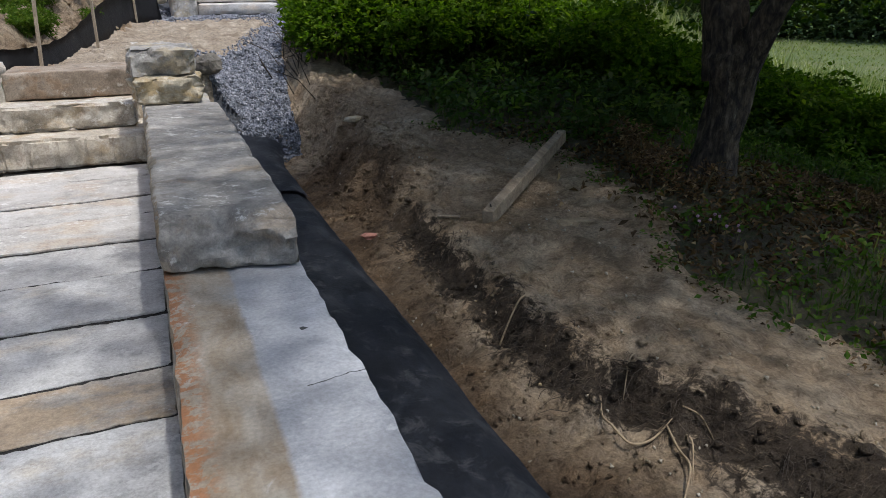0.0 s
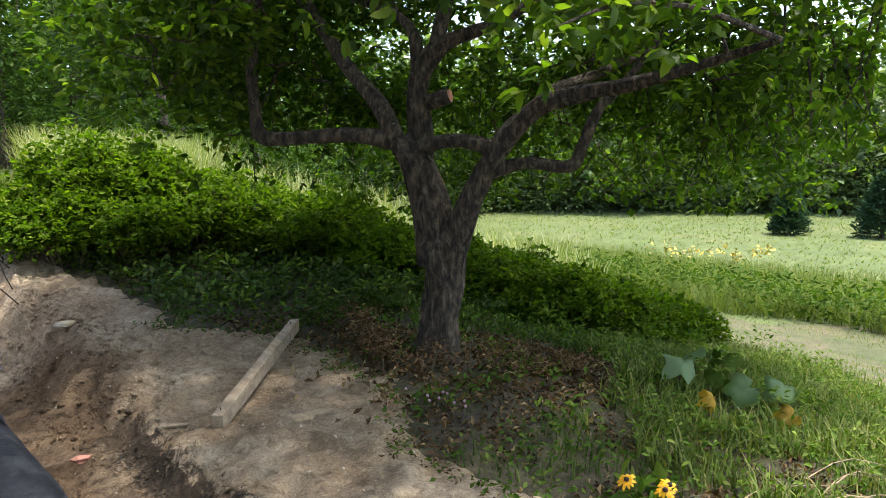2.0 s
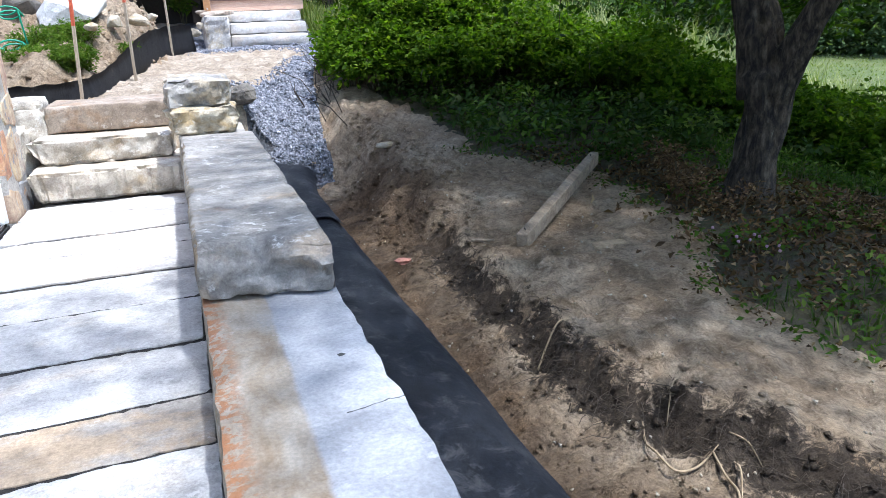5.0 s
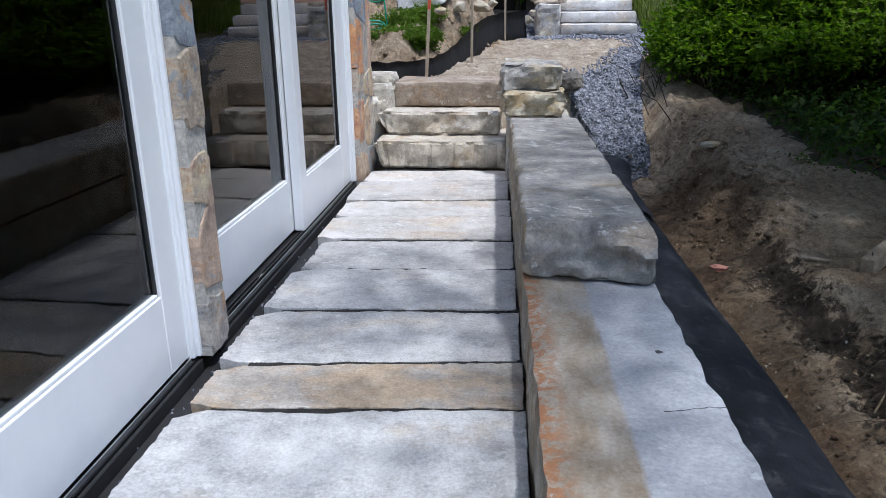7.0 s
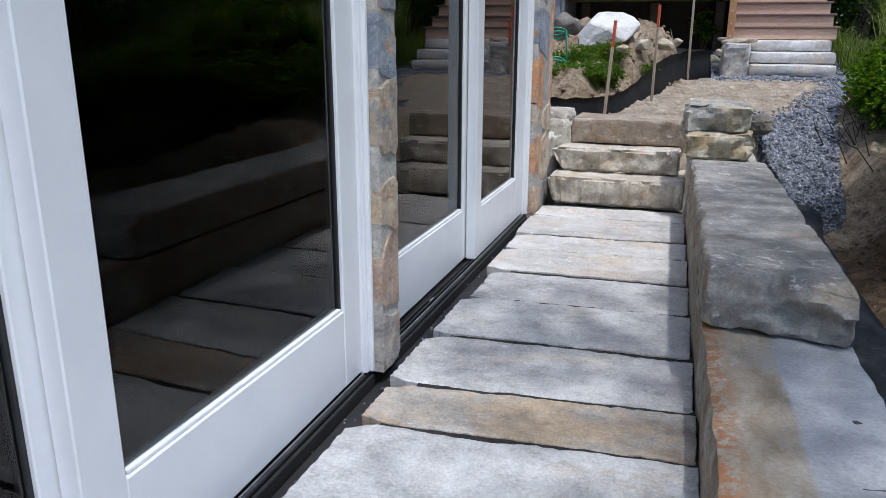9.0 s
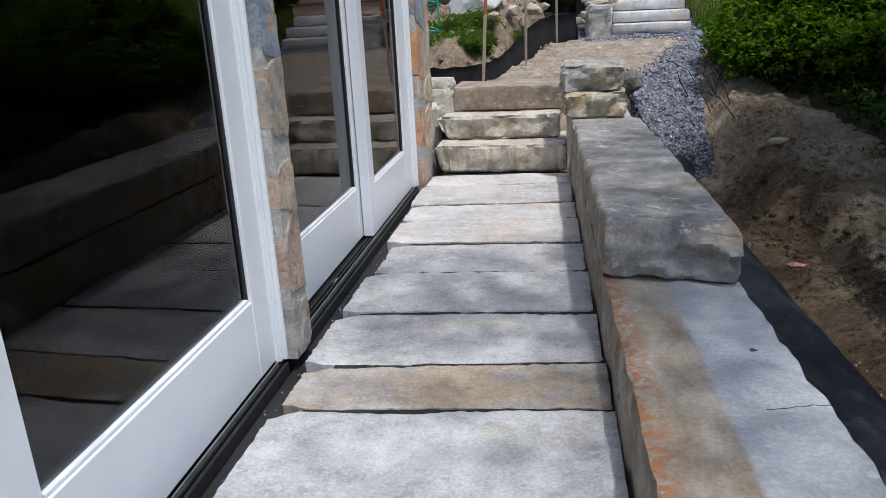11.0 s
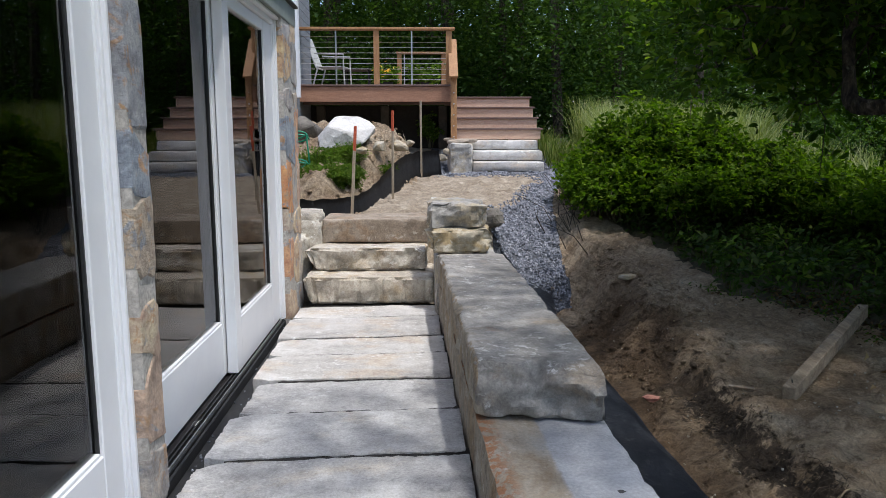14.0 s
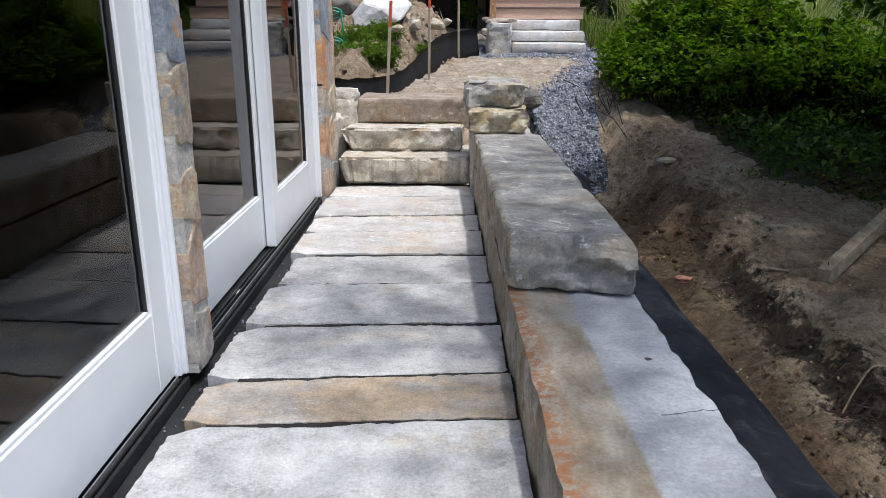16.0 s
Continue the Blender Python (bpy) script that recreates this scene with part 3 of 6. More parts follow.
def tube(points, radii, sides=8, rough=0.0, bm=None, seed=0.0):
    """A tapered limb along points, with an uneven skin."""
    bm = bm or bmesh.new()
    pts = [Vector(p) for p in points]
    rings, up = [], Vector((0.31, 0.17, 0.93))
    for i, p in enumerate(pts):
        d = (pts[min(i + 1, len(pts) - 1)] - pts[max(i - 1, 0)]).normalized()
        if i == 0:
            a = d.cross(up if abs(d.dot(up)) < 0.95 else Vector((1, 0, 0))).normalized()
        else:
            a = (a - d * a.dot(d)).normalized()
        b = d.cross(a)
        ring = []
        for k in range(sides):
            w = 2 * math.pi * k / sides
            r = radii[i] * (1 + rough * noise.noise((p * 3.5 + Vector((math.cos(w) * 2.3, math.sin(w) * 2.3, seed)))))
            ring.append(bm.verts.new(p + a * math.cos(w) * r + b * math.sin(w) * r))
        rings.append(ring)
    for r0, r1 in zip(rings, rings[1:]):
        for k in range(sides):
            bm.faces.new((r0[k], r0[(k + 1) % sides], r1[(k + 1) % sides], r1[k]))
    bm.faces.new(rings[0][::-1])
    bm.faces.new(rings[-1])
    return bm


def smooth_path(points, radii, n=4):
    """Catmull-Rom through points, with radii."""
    out, rr = [], []
    p = [Vector(points[0])] + [Vector(q) for q in points] + [Vector(points[-1])]
    for i in range(1, len(p) - 2):
        for k in range(n):
            t = k / n
            out.append(0.5 * (2 * p[i] + (p[i + 1] - p[i - 1]) * t + (2 * p[i - 1] - 5 * p[i] + 4 * p[i + 1] - p[i + 2]) * t * t + (3 * p[i] - p[i - 1] - 3 * p[i + 1] + p[i + 2]) * t ** 3))
            rr.append(radii[i - 1] * (1 - t) + radii[i] * t)
    return out + [p[-1]], rr + [radii[-1]]


def fbm(v, octaves=4):
    return noise.fractal(v, 0.9, 2.1, octaves)


def block(x0, x1, y0, y1, z0, z1, seed, side=0.012, top=0.004, cell=0.05, chip=0.012, shape=None, freq=6.0, front=None):
    """A quarried stone: flat-bedded above and below, rough-split at its sides, chipped at its edges."""
    n = [max(2, round((b - a) / cell)) for a, b in ((x0, x1), (y0, y1), (z0, z1))]
    lo, size = Vector((x0, y0, z0)), Vector((x1 - x0, y1 - y0, z1 - z0))
    bm, at = bmesh.new(), {}

    def vert(i, j, k):
        if (i, j, k) not in at:
            f = Vector((i / n[0], j / n[1], k / n[2]))
            p = lo + Vector((f.x * size.x, f.y * size.y, f.z * size.z))
            q = p * freq + Vector((seed * 7.3, seed * 3.1, seed * 1.7))
            ends = [(0 if i == 0 else 1 if i == n[0] else None), (0 if j == 0 else 1 if j == n[1] else None), (0 if k == 0 else 1 if k == n[2] else None)]
            edge = sum(e is not None for e in ends) > 1
            wear = chip * (0.35 + 1.3 * abs(fbm(q * 1.3))) if edge else 0.0
            for a in range(3):
                if ends[a] is None:
                    continue
                out = 1 if ends[a] else -1
                amp = side if a < 2 else top
                if a == 1 and front is not None and out < 0:
                    amp = front
                p[a] += out * (amp * fbm(q + Vector((a * 5.0, 0, 0))) - wear)
            at[i, j, k] = bm.verts.new(shape(p) if shape else p)
        return at[i, j, k]

    for i in range(n[0]):
        for j in range(n[1]):
            for k in (0, n[2]):
                bm.faces.new([vert(i, j, k), vert(i + 1, j, k), vert(i + 1, j + 1, k), vert(i, j + 1, k)])
    for i in range(n[0]):
        for k in range(n[2]):
            for j in (0, n[1]):
                bm.faces.new([vert(i, j, k), vert(i + 1, j, k), vert(i + 1, j, k + 1), vert(i, j, k + 1)])
    for j in range(n[1]):
        for k in range(n[2]):
            for i in (0, n[0]):
                bm.faces.new([vert(i, j, k), vert(i, j + 1, k), vert(i, j + 1, k + 1), vert(i, j, k + 1)])
    return bm


def boulder(c, r, seed, subdiv=3, amp=0.35, flat=0.0):
    bm = bmesh.new()
    bmesh.ops.create_icosphere(bm, subdivisions=subdiv, radius=1.0)
    for v in bm.verts:
        q = v.co * 1.3 + Vector((seed * 4.1, seed, seed * 2.3))
        k = 1 + amp * noise.noise(q) + 0.35 * amp * fbm(q * 3)
        u = Vector(round(a * 2.2) / 2.2 for a in v.co) * 0.35 + v.co * 0.65
        v.co = Vector((c[0] + u.x * k * r[0], c[1] + u.y * k * r[1], c[2] + u.z * k * r[2]))
    return bm


def crag(c, r, seed, n=15, bevel=0.06):
    """An angular broken rock: the hull of a few scattered corners, its edges worn."""
    rg = random.Random(seed)
    bm = bmesh.new()
    for _ in range(n):
        q = Vector((rg.gauss(0, 1), rg.gauss(0, 1), rg.gauss(0, 1))).normalized() * rg.uniform(0.85, 1.1)
        bm.verts.new(q)
    got = bmesh.ops.convex_hull(bm, input=bm.verts[:])
    bmesh.ops.delete(bm, geom=[v for v in bm.verts if not v.link_faces], context="VERTS")
    bmesh.ops.bevel(bm, geom=bm.edges[:], offset=bevel, segments=1, affect="EDGES", profile=0.5)
    for v in bm.verts:
        k = 1 + 0.06 * noise.noise(v.co * 3 + Vector((seed, 0, 0)))
        v.co = Vector((c[0] + v.co.x * k * r[0], c[1] + v.co.y * k * r[1], c[2] + v.co.z * k * r[2]))
    return bm


def unit(v):
    return v / np.maximum(np.linalg.norm(v, axis=1, keepdims=True), 1e-9)


def leaf_arrays(P, size, rng, up=0.6, width=0.28, fold=0.12, heading=None, curl=0.0):
    """Folded leaves at the points P: four corners, two faces each; with curl, rounder blades of six corners that droop at the tip."""
    n = len(P)
    d = rng.normal(size=(n, 3))
    d[:, 2] *= 0.6
    if heading is not None:
        d = d + heading
    d = unit(d)
    up_v = unit(rng.normal(size=(n, 3)) * (1 - up) + np.array([0, 0, 1.0]) * up * 1.6)
    side = unit(np.cross(d, up_v))
    nrm = np.cross(side, d)
    s = (size * rng.uniform(0.6, 1.3, n))[:, None]
    if curl:
        c = nrm * s * (curl * rng.uniform(-0.3, 1.4, n))[:, None]
        V = np.stack([P, P + d * s * 0.30 - side * s * width + nrm * s * fold, P + d * s * 0.30 + side * s * width + nrm * s * fold, P + d * s * 0.70 - side * s * width * 0.85 + nrm * s * fold * 0.8 - c * 0.4,
                      P + d * s * 0.70 + side * s * width * 0.85 + nrm * s * fold * 0.8 - c * 0.4, P + d * s - c], 1).reshape(-1, 3)
        b = np.arange(n)[:, None] * 6
        return V, np.concatenate([b + [0, 2, 1], b + [1, 2, 4], b + [1, 4, 3], b + [3, 4, 5]], 1).reshape(-1, 3)
    V = np.stack([P, P + d * s * 0.5 - side * s * width + nrm * s * fold, P + d * s, P + d * s * 0.5 + side * s * width + nrm * s * fold], 1).reshape(-1, 3)
    b = np.arange(n)[:, None] * 4
    F = np.concatenate([b + [0, 1, 2], b + [0, 2, 3]], 1).reshape(-1, 3)
    return V, F


def blade_arrays(P, height, width, rng, lean=0.35):
    """Bent blades of grass: five corners, three faces each."""
    n = len(P)
    w = rng.uniform(0, 2 * np.pi, n)
    out = np.stack([np.cos(w), np.sin(w), 0 * w], 1)
    side = np.stack([-np.sin(w), np.cos(w), 0 * w], 1) * (width * rng.uniform(0.6, 1.3, n))[:, None]
    h = (height * rng.uniform(0.5, 1.25, n))[:, None]
    bend = out * h * (lean * rng.uniform(0.2, 1.6, n))[:, None]
    z = np.array([0, 0, 1.0])
    V = np.stack([P - side, P + side, P + bend * 0.35 + z * h * 0.6 - side * 0.7, P + bend * 0.35 + z * h * 0.6 + side * 0.7, P + bend + z * h * 0.95], 1).reshape(-1, 3)
    b = np.arange(n)[:, None] * 5
    F = np.concatenate([b + [0, 1, 3], b + [0, 3, 2], b + [2, 3, 4]], 1).reshape(-1, 3)
    return V, F


def joined(name, pieces, material, parent=None, label=""):
    V, F, k = [], [], 0
    for v, f in pieces:
        V.append(v)
        F.append(f + k)
        k += len(v)
    return hang(name, arrays(name, np.concatenate(V), np.concatenate(F)), material, parent, label)


def ss(a, b, x):
    t = min(1.0, max(0.0, (x - a) / (b - a)))
    return t * t * (3 - 2 * t)


# ---- the lie of the land ----
def path_right(y):
    """The gravel's outer edge."""
    return 0.93 + 0.10 * ss(6, 7.5, y) + 0.85 * ss(7, 11.5, y)


def land(x, y, fine=True):
    rise = 0.19 * ss(3.4, 5.6, y) + 0.35 * ss(5.2, 7.4, y) + 0.22 * ss(7, 11, y) + 0.45 * ss(11, 16, y) + 0.6 * ss(16, 40, y)
    side = 0.50 * ss(3.0, 6.5, x) + 0.70 * ss(5.5, 10, x) + 0.40 * ss(9, 16, x)
    near = 0.22 * ss(2.9, 1.3, y) * ss(1.3, 2.5, x)
    z = 0.05 + rise * (1 - 0.95 * ss(4.5, 13, x)) - side - near + 0.10 * math.exp(-((x - 2.95) ** 2 + (y - 3.5) ** 2) / 0.45)
    wob = 0.06 * noise.noise((x * 2.1, y * 2.1, 0.0)) + 0.035 * noise.noise((x * 6.0, y * 6.0, 3.0)) + 0.03 * noise.noise((x * 15, y * 15, 7.0)) if fine else 0.0
    lip = 1.14 + 0.50 * ss(2.2, 0.9, y) + wob
    if y < 6.2:
        edge = ss(5.85, 6.2, y)
        face = -0.13 + 0.07 * ss(0.78, lip - 0.05, x) - 0.03 * ss(4.5, 5.6, y)
        slack = ss(3.9, 4.8, y)
        cut = face + (z - face) * ss(lip - 0.05 - 0.12 * slack, lip + 0.09 + 0.16 * slack, x)
        cut = cut if x > 0.72 else -0.13 - 0.22 * ss(0.72, 0.6, x)
        z = z * edge + cut * (1 - edge) if x > 0.3 else -0.35
    xr = path_right(y)
    if y > 5.8 and x < xr + 0.25:
        ramp = 0.05 + 0.32 * ss(5.9, 6.9, y) + 0.25 * ss(6.7, 8.2, y) + 0.13 * ss(8, 11, y) + 0.36 * ss(11.2, 13, y)
        yard = (0.55 if y > 6.3 else -0.35) + 0.08 * ss(6.6, 8, y) + 0.11 * ss(8, 11, y) + 0.36 * ss(11.4, 13, y)
        t = ss(0.24, 0.55, x)
        low = yard * (1 - t) + ramp * t
        k = ss(xr + 0.22, xr - 0.02, x) * ss(5.8, 6.2, y)
        z = z * (1 - k) + low * k
        # the spoil heap behind the silt fence
        hx = -0.86 + 0.66 * ss(7.2, 11, y)
        heap = ss(hx + 0.02, hx - 0.45, x) * ss(6.85, 7.5, y) * ss(12.5, 11.0, y)
        z += heap * (0.36 - 0.15 * ss(-0.7, -1.0, x) * ss(9.5, 8.9, y) + 0.30 * ss(7.8, 9.6, y) * ss(-0.2, -0.9, x) + ((0.10 * noise.noise((x * 2.5, y * 2.5, 8.0)) + 0.12 * fbm(Vector((x * 4, y * 4, 4.0)), 3) + 0.09 * fbm(Vector((x * 12, y * 12, 4.0)), 4)) if fine else 0))
    if fine and -2 < x < 9 and -2 < y < 13:
        soft = ss(9, 5, x)
        z += soft * (0.022 * fbm(Vector((x * 3, y * 3, 1.0)), 3) + (0.02 + 0.015 * ss(4.0, 5.2, y) * ss(2.2, 1.5, x)) * fbm(Vector((x * 11, y * 11, 5.0)), 3))
        if 0.72 < x < 1.8 and y < 6.2:
            z += 0.045 * ss(1.8, 1.3, x) * noise.noise((x * 8, y * 8, 2.0)) * ss(0.72, 0.9, x) + 0.015 * ss(1.9, 1.4, x) * fbm(Vector((x * 20, y * 20, 9.0)), 3) + 0.034 * ss(3.9, 4.8, y) * ss(1.9, 1.4, x) * ss(0.8, 1.0, x) * fbm(Vector((x * 8, y * 8, 19.0)), 3)
            if 0.8 < y < 3.9:
                z += math.exp(-((x - lip - 0.03) / 0.07) ** 2) * 0.05 * fbm(Vector((x * 11, y * 11, 29.0)), 4)
    return z


def ground_kind(x, y):
    """0 soil, 1 topsoil, 2 litter, 3 turf, 4 lawn, 5 meadow, 6 sand, 7 gravel bed."""
    w = 0.22 * noise.noise((x * 1.7, y * 1.7, 4.0)) + 0.10 * noise.noise((x * 5, y * 5, 4.0))
    if y < 5.85:
        w += 0.09 * noise.noise((x * 9, y * 9, 4.0))
    if y > 6.85 and y < 12 and x < -0.88 + 0.66 * ss(7.2, 11, y):
        return 0
    if y > 5.85 and x < path_right(y) + 0.1 * w:
        gravel = x > 0.26 + 0.58 * ss(7.0, 8.4, y) + 0.60 * ss(8.2, 10.4, y) + w * 0.7 or (y > 10.6 + w and x > -0.1)
        return 7 if gravel and y > 5.85 else 6
    if y > 5.85 and x < 0.9:
        return 6
    bare = 2.12 + 0.26 * ss(2.5, 1.7, y) + 0.5 * ss(1.6, 0.7, y) + 0.28 * ss(2.4, 3.3, y) - 0.45 * ss(4.3, 5.0, y) - 0.4 * ss(5.4, 6.6, y)
    if x < bare + w:
        return 0
    if (x - 2.95) ** 2 / 1.0 + (y - 3.2) ** 2 / 0.75 < 1 + 2.2 * w:
        return 2
    if x < 3.1 + w and 2.4 < y < 4.8:
        return 2
    if x < 3.6 and noise.noise((x * 3.1, y * 3.1, 44)) > 0.1:
        return 2
    lawn_edge = 11.2 - 0.22 * (y - 4) + w
    if 6.8 + 0.1 * (y - 3) < x < lawn_edge and y < 9:
        return 4
    return 5 if x > lawn_edge or y > 13 else 3


def spread(a, b, step, lo, hi, grow=1.22):
    """Even steps from a to b, growing ones out to lo and hi."""
    mid = list(np.arange(a, b + 1e-6, step))
    left, s = [a], step
    while left[-1] > lo:
        s *= grow
        left.append(left[-1] - s)
    right, s = [mid[-1]], step
    while right[-1] < hi:
        s *= grow
        right.append(right[-1] + s)
    return left[:0:-1] + mid + right[1:]


def build_ground():
    xs = spread(-1.6, 0.9, 0.06, -900, 0) + list(np.arange(0.92, 1.75, 0.02)) + spread(1.76, 4.6, 0.045, 1.7, 900)[1:]
    ys = spread(0.2, 6.2, 0.03, -900, 6.1) + spread(6.22, 11.6, 0.05, 6.2, 900)[1:]
    xs, ys = sorted(set(xs)), sorted(set(ys))
    V = np.array([(x, y, land(x, y)) for y in ys for x in xs])
    nx, ny = len(xs), len(ys)
    i = np.arange(nx - 1)[None, :] + np.arange(ny - 1)[:, None] * nx
    F = np.stack([i, i + 1, i + nx + 1, i + nx], -1).reshape(-1, 4)
    me = arrays("ground", V, F)
    kinds = ["soil", "topsoil", "litter", "turf", "lawn", "meadow", "sand", "gravel_bed"]
    ob = hang("ground", me, "soil", smooth=True)
    for k in kinds[1:]:
        me.materials.append(M[k])
    idx = [ground_kind((xs[a] + xs[a + 1]) / 2, (ys[b] + ys[b + 1]) / 2) for b in range(ny - 1) for a in range(nx - 1)]
    me.polygons.foreach_set("material_index", np.array(idx, np.int32))
    return tagged(ob, "bare brown soil, leaf litter and grass sloping to a meadow", "ground", kind="structure")


build_ground()


# ---- patio of long slabs ----
JOINTS = [(5.66, 5.60), (5.30, 5.23), (4.76, 4.68), (4.36, 4.30), (3.88, 3.83), (3.42, 3.35), (2.905, 2.84), (2.44, 2.345), (2.10, 2.035), (1.42, 1.33), (0.80, 0.76), (0.1, 0.1), (-0.6, -0.6), (-1.4, -1.4)]
# far four pale, near ones greyer: tree shade partly put into the stone tone
SLAB_KIND = ["slab_pale", "slab_pale", "slab_pale", "slab_pale", "slab_grey", "slab_grey", "slab_grey", "slab_tan", "slab_grey", "slab_grey", "slab_tan", "slab_grey", "slab_grey"]
SLAB_LEFT = [-1.245, -1.26, -1.24, -1.235, -1.19, -1.215, -1.225, -1.20, -1.215, -1.22, -1.2, -1.22, -1.22]


def wall_shift(y):
    """The low wall runs a little askew of the house."""
    return -0.026 * (y - 2.5)


patio = thing("patio", (-0.65, 2.5, -0.2), "long grey and tan quarried stone slabs laid as a walkway", "pavement", kind="structure")
for n, ((r0, l0), (r1, l1)) in enumerate(zip(JOINTS, JOINTS[1:])):
    xl = SLAB_LEFT[n]

    def lay(p, n=n, r0=r0, l0=l0, r1=r1, l1=l1, xl=xl):
        u = (p.x - xl) / (-0.10 - xl)
        round_off = 0.05 * ss(0.09, 0.0, u) * (0.6 + 0.8 * abs(noise.noise((r0 * 5, 0, 0))))

        def joint(k, edge):
            # a joint's wandering line, and the ragged lip of this slab along it
            line = 0.013 * noise.noise((p.x * 2.6, k * 3.7, 0)) + 0.006 * noise.noise((p.x * 9, k * 3.7, 2))
            gape = 0.003 + 0.009 * max(0.0, 0.55 + 1.1 * noise.noise((p.x * 3.1, k * 4.3, 5)))
            return line + edge * (gape + 0.016 * abs(noise.noise((p.x * 24, k * 5.1, edge * 3))))

        near = l1 + (r1 - l1) * u + joint(n + 1, 1) + round_off * 0.7
        far = l0 + (r0 - l0) * u + joint(n, -1) - round_off
        return Vector((p.x + wall_shift(r0) * ss(0.8, 1, u), near + (far - near) * p.y, p.z))

    part("slab", block(xl, -0.105, 0, 1, -0.15, 0.0 + 0.004 * math.sin(n * 2.7), n + 1.0, 0.004, 0.003, 0.024, 0.005, lay, 9.0), SLAB_KIND[n], patio, smooth="worn")
    part("joint_fill", beam(xl + 0.10, -0.10, (r0 + l0) / 2 - 0.075, (r0 + l0) / 2 + 0.075, -0.088, -0.007, 0), "joint_dust", patio)

bed = bmesh.new()
beam(-1.5, -0.05, -1.6, 5.9, -0.2, -0.09, 0, bm=bed)
tagged(part("patio_bed", bed, "topsoil"), "dark stone-dust bed under the slabs", "bedding", kind="structure")

# ---- low wall: two-toned base slab, long cap, corner stones ----
def split_side(ob, material):
    """The quarry-split side that faces the walkway."""
    ob.data.materials.append(M[material])
    for f in ob.data.polygons:
        c = f.center + ROOT[ob]
        if f.normal.x < -0.6 and c.x - wall_shift(c.y) < -0.05:
            f.material_index = 1


low_wall = thing("low_wall", (0.13, 2.5, 0), "low seat wall of long grey quarried slabs beside the walkway", "wall")


def along(p):
    return Vector((p.x + wall_shift(p.y), p.y, p.z))


base = part("base_slab", block(-0.105, 0.390, -1.4, 5.5, -0.12, 0.238, 21, 0.008, 0.003, 0.05, 0.009, along), "wall_slab", low_wall, "pale grey slab with a rust-stained buff band", "worn")


split_side(base, "split_buff")


def cap_shape(p):
    f = ss(2.95, 2.5, p.y)
    skew = -0.16 * ss(-0.1, 0.4, p.x) * f
    y, z = p.y, p.z
    if y < 2.80:
        # the split end: shells have broken from its upper lip, flakes from its face
        shell = max(0.012, 0.045 + 0.10 * noise.noise((p.x * 6.5, 3.2, 0.4)) + 0.03 * noise.noise((p.x * 19, 7.1, 2.0)))
        short = shell - ((y - 2.66) + 1.25 * (0.452 - z))
        if short > 0:
            y, z = y + 0.5 * short, z - 0.42 * short
        flake = noise.noise((p.x * 5.0, z * 11.0, 8.0))
        skew += (0.026 * ss(-0.15, 0.45, flake) + 0.026 * abs(noise.noise((p.x * 6, z * 8, 3.0))) + 0.012 * noise.noise((p.x * 17, z * 17, 5.0))) * ss(2.78, 2.68, y) + 0.02 * ss(0.30, 0.25, z)
    if y < 2.74 and math.hypot(p.x - 0.335, z - 0.34) < 0.012:
        skew += 0.035
    x = p.x
    nick = 0.010 + 0.05 * max(0.0, noise.noise((y * 4.0, 9.0, 1.0))) + 0.02 * max(0.0, noise.noise((y * 15, 2.0, 6.0)))
    for s_, edge in ((1, -0.108), (-1, 0.372)):
        short = nick - (s_ * (x - edge) + (0.452 - z))
        if short > 0:
            x, z = x + s_ * 0.4 * short, z - 0.5 * short
    return Vector((x + wall_shift(p.y), y + skew, z + (0.008 * noise.noise((p.x * 3, p.y * 1.3, 1)) + 0.004 * noise.noise((p.x * 11, p.y * 8, 1)) if p.z > 0.4 else 0)))


cap = part("cap_slab", block(-0.108, 0.372, 2.66, 5.32, 0.246, 0.452, 31, 0.009, 0.002, 0.0165, 0.009, cap_shape, 7.0, 0.045), "cap_stone", smooth="worn")
split_side(cap, "split_buff")
cap.data.set_sharp_from_angle(angle=radians(52))
tagged(cap, "massive dark grey stone cap slab with a rough-split end on the low wall", "stone slab")
def worn_round(x0, x1, y0, y1, z0, z1, power=7.0):
    """Rounds a block's corners off as weather and handling do."""
    c = Vector(((x0 + x1) / 2, (y0 + y1) / 2, (z0 + z1) / 2))
    h = Vector(((x1 - x0) / 2, (y1 - y0) / 2, (z1 - z0) / 2))

    def shape(p):
        u = [abs((p[a] - c[a]) / h[a]) for a in range(3)]
        r = max(1e-6, sum(v ** power for v in u) ** (1 / power) / max(u))
        dent = 0.05 * noise.noise(p * 5.0) + 0.02 * noise.noise(p * 14.0)
        q = Vector([c[a] + (p[a] - c[a]) / r * (1 + dent) for a in range(3)])
        return Vector((q.x, q.y, max(q.z, z0)))

    return shape


LOWER = part("corner_stone", block(-0.238, 0.195, 5.38, 5.93, 0.445, 0.622, 41, 0.045, 0.014, 0.018, 0.016, worn_round(-0.238, 0.195, 5.38, 5.93, 0.445, 0.622, 14.0), 7.0), "buff_stone", smooth="worn")
tagged(LOWER, "buff rough-faced block stacked at the wall's end", "stone block")
UPPER = part("corner_stone", block(-0.240, 0.165, 5.44, 5.96, 0.622, 0.812, 42, 0.05, 0.018, 0.018, 0.016, worn_round(-0.240, 0.165, 5.44, 5.96, 0.622, 0.812, 12.0), 7.0), "rough_grey", smooth="worn")
tagged(UPPER, "grey rough block topping the stacked corner stones", "stone block")
tagged(part("corner_footing", block(-0.2, 0.26, 5.34, 5.98, -0.1, 0.442, 43, 0.02, 0.004, 0.06, 0.015, None, 5.0), "rough_grey"), "grey stone under the stacked corner blocks", "stone block")
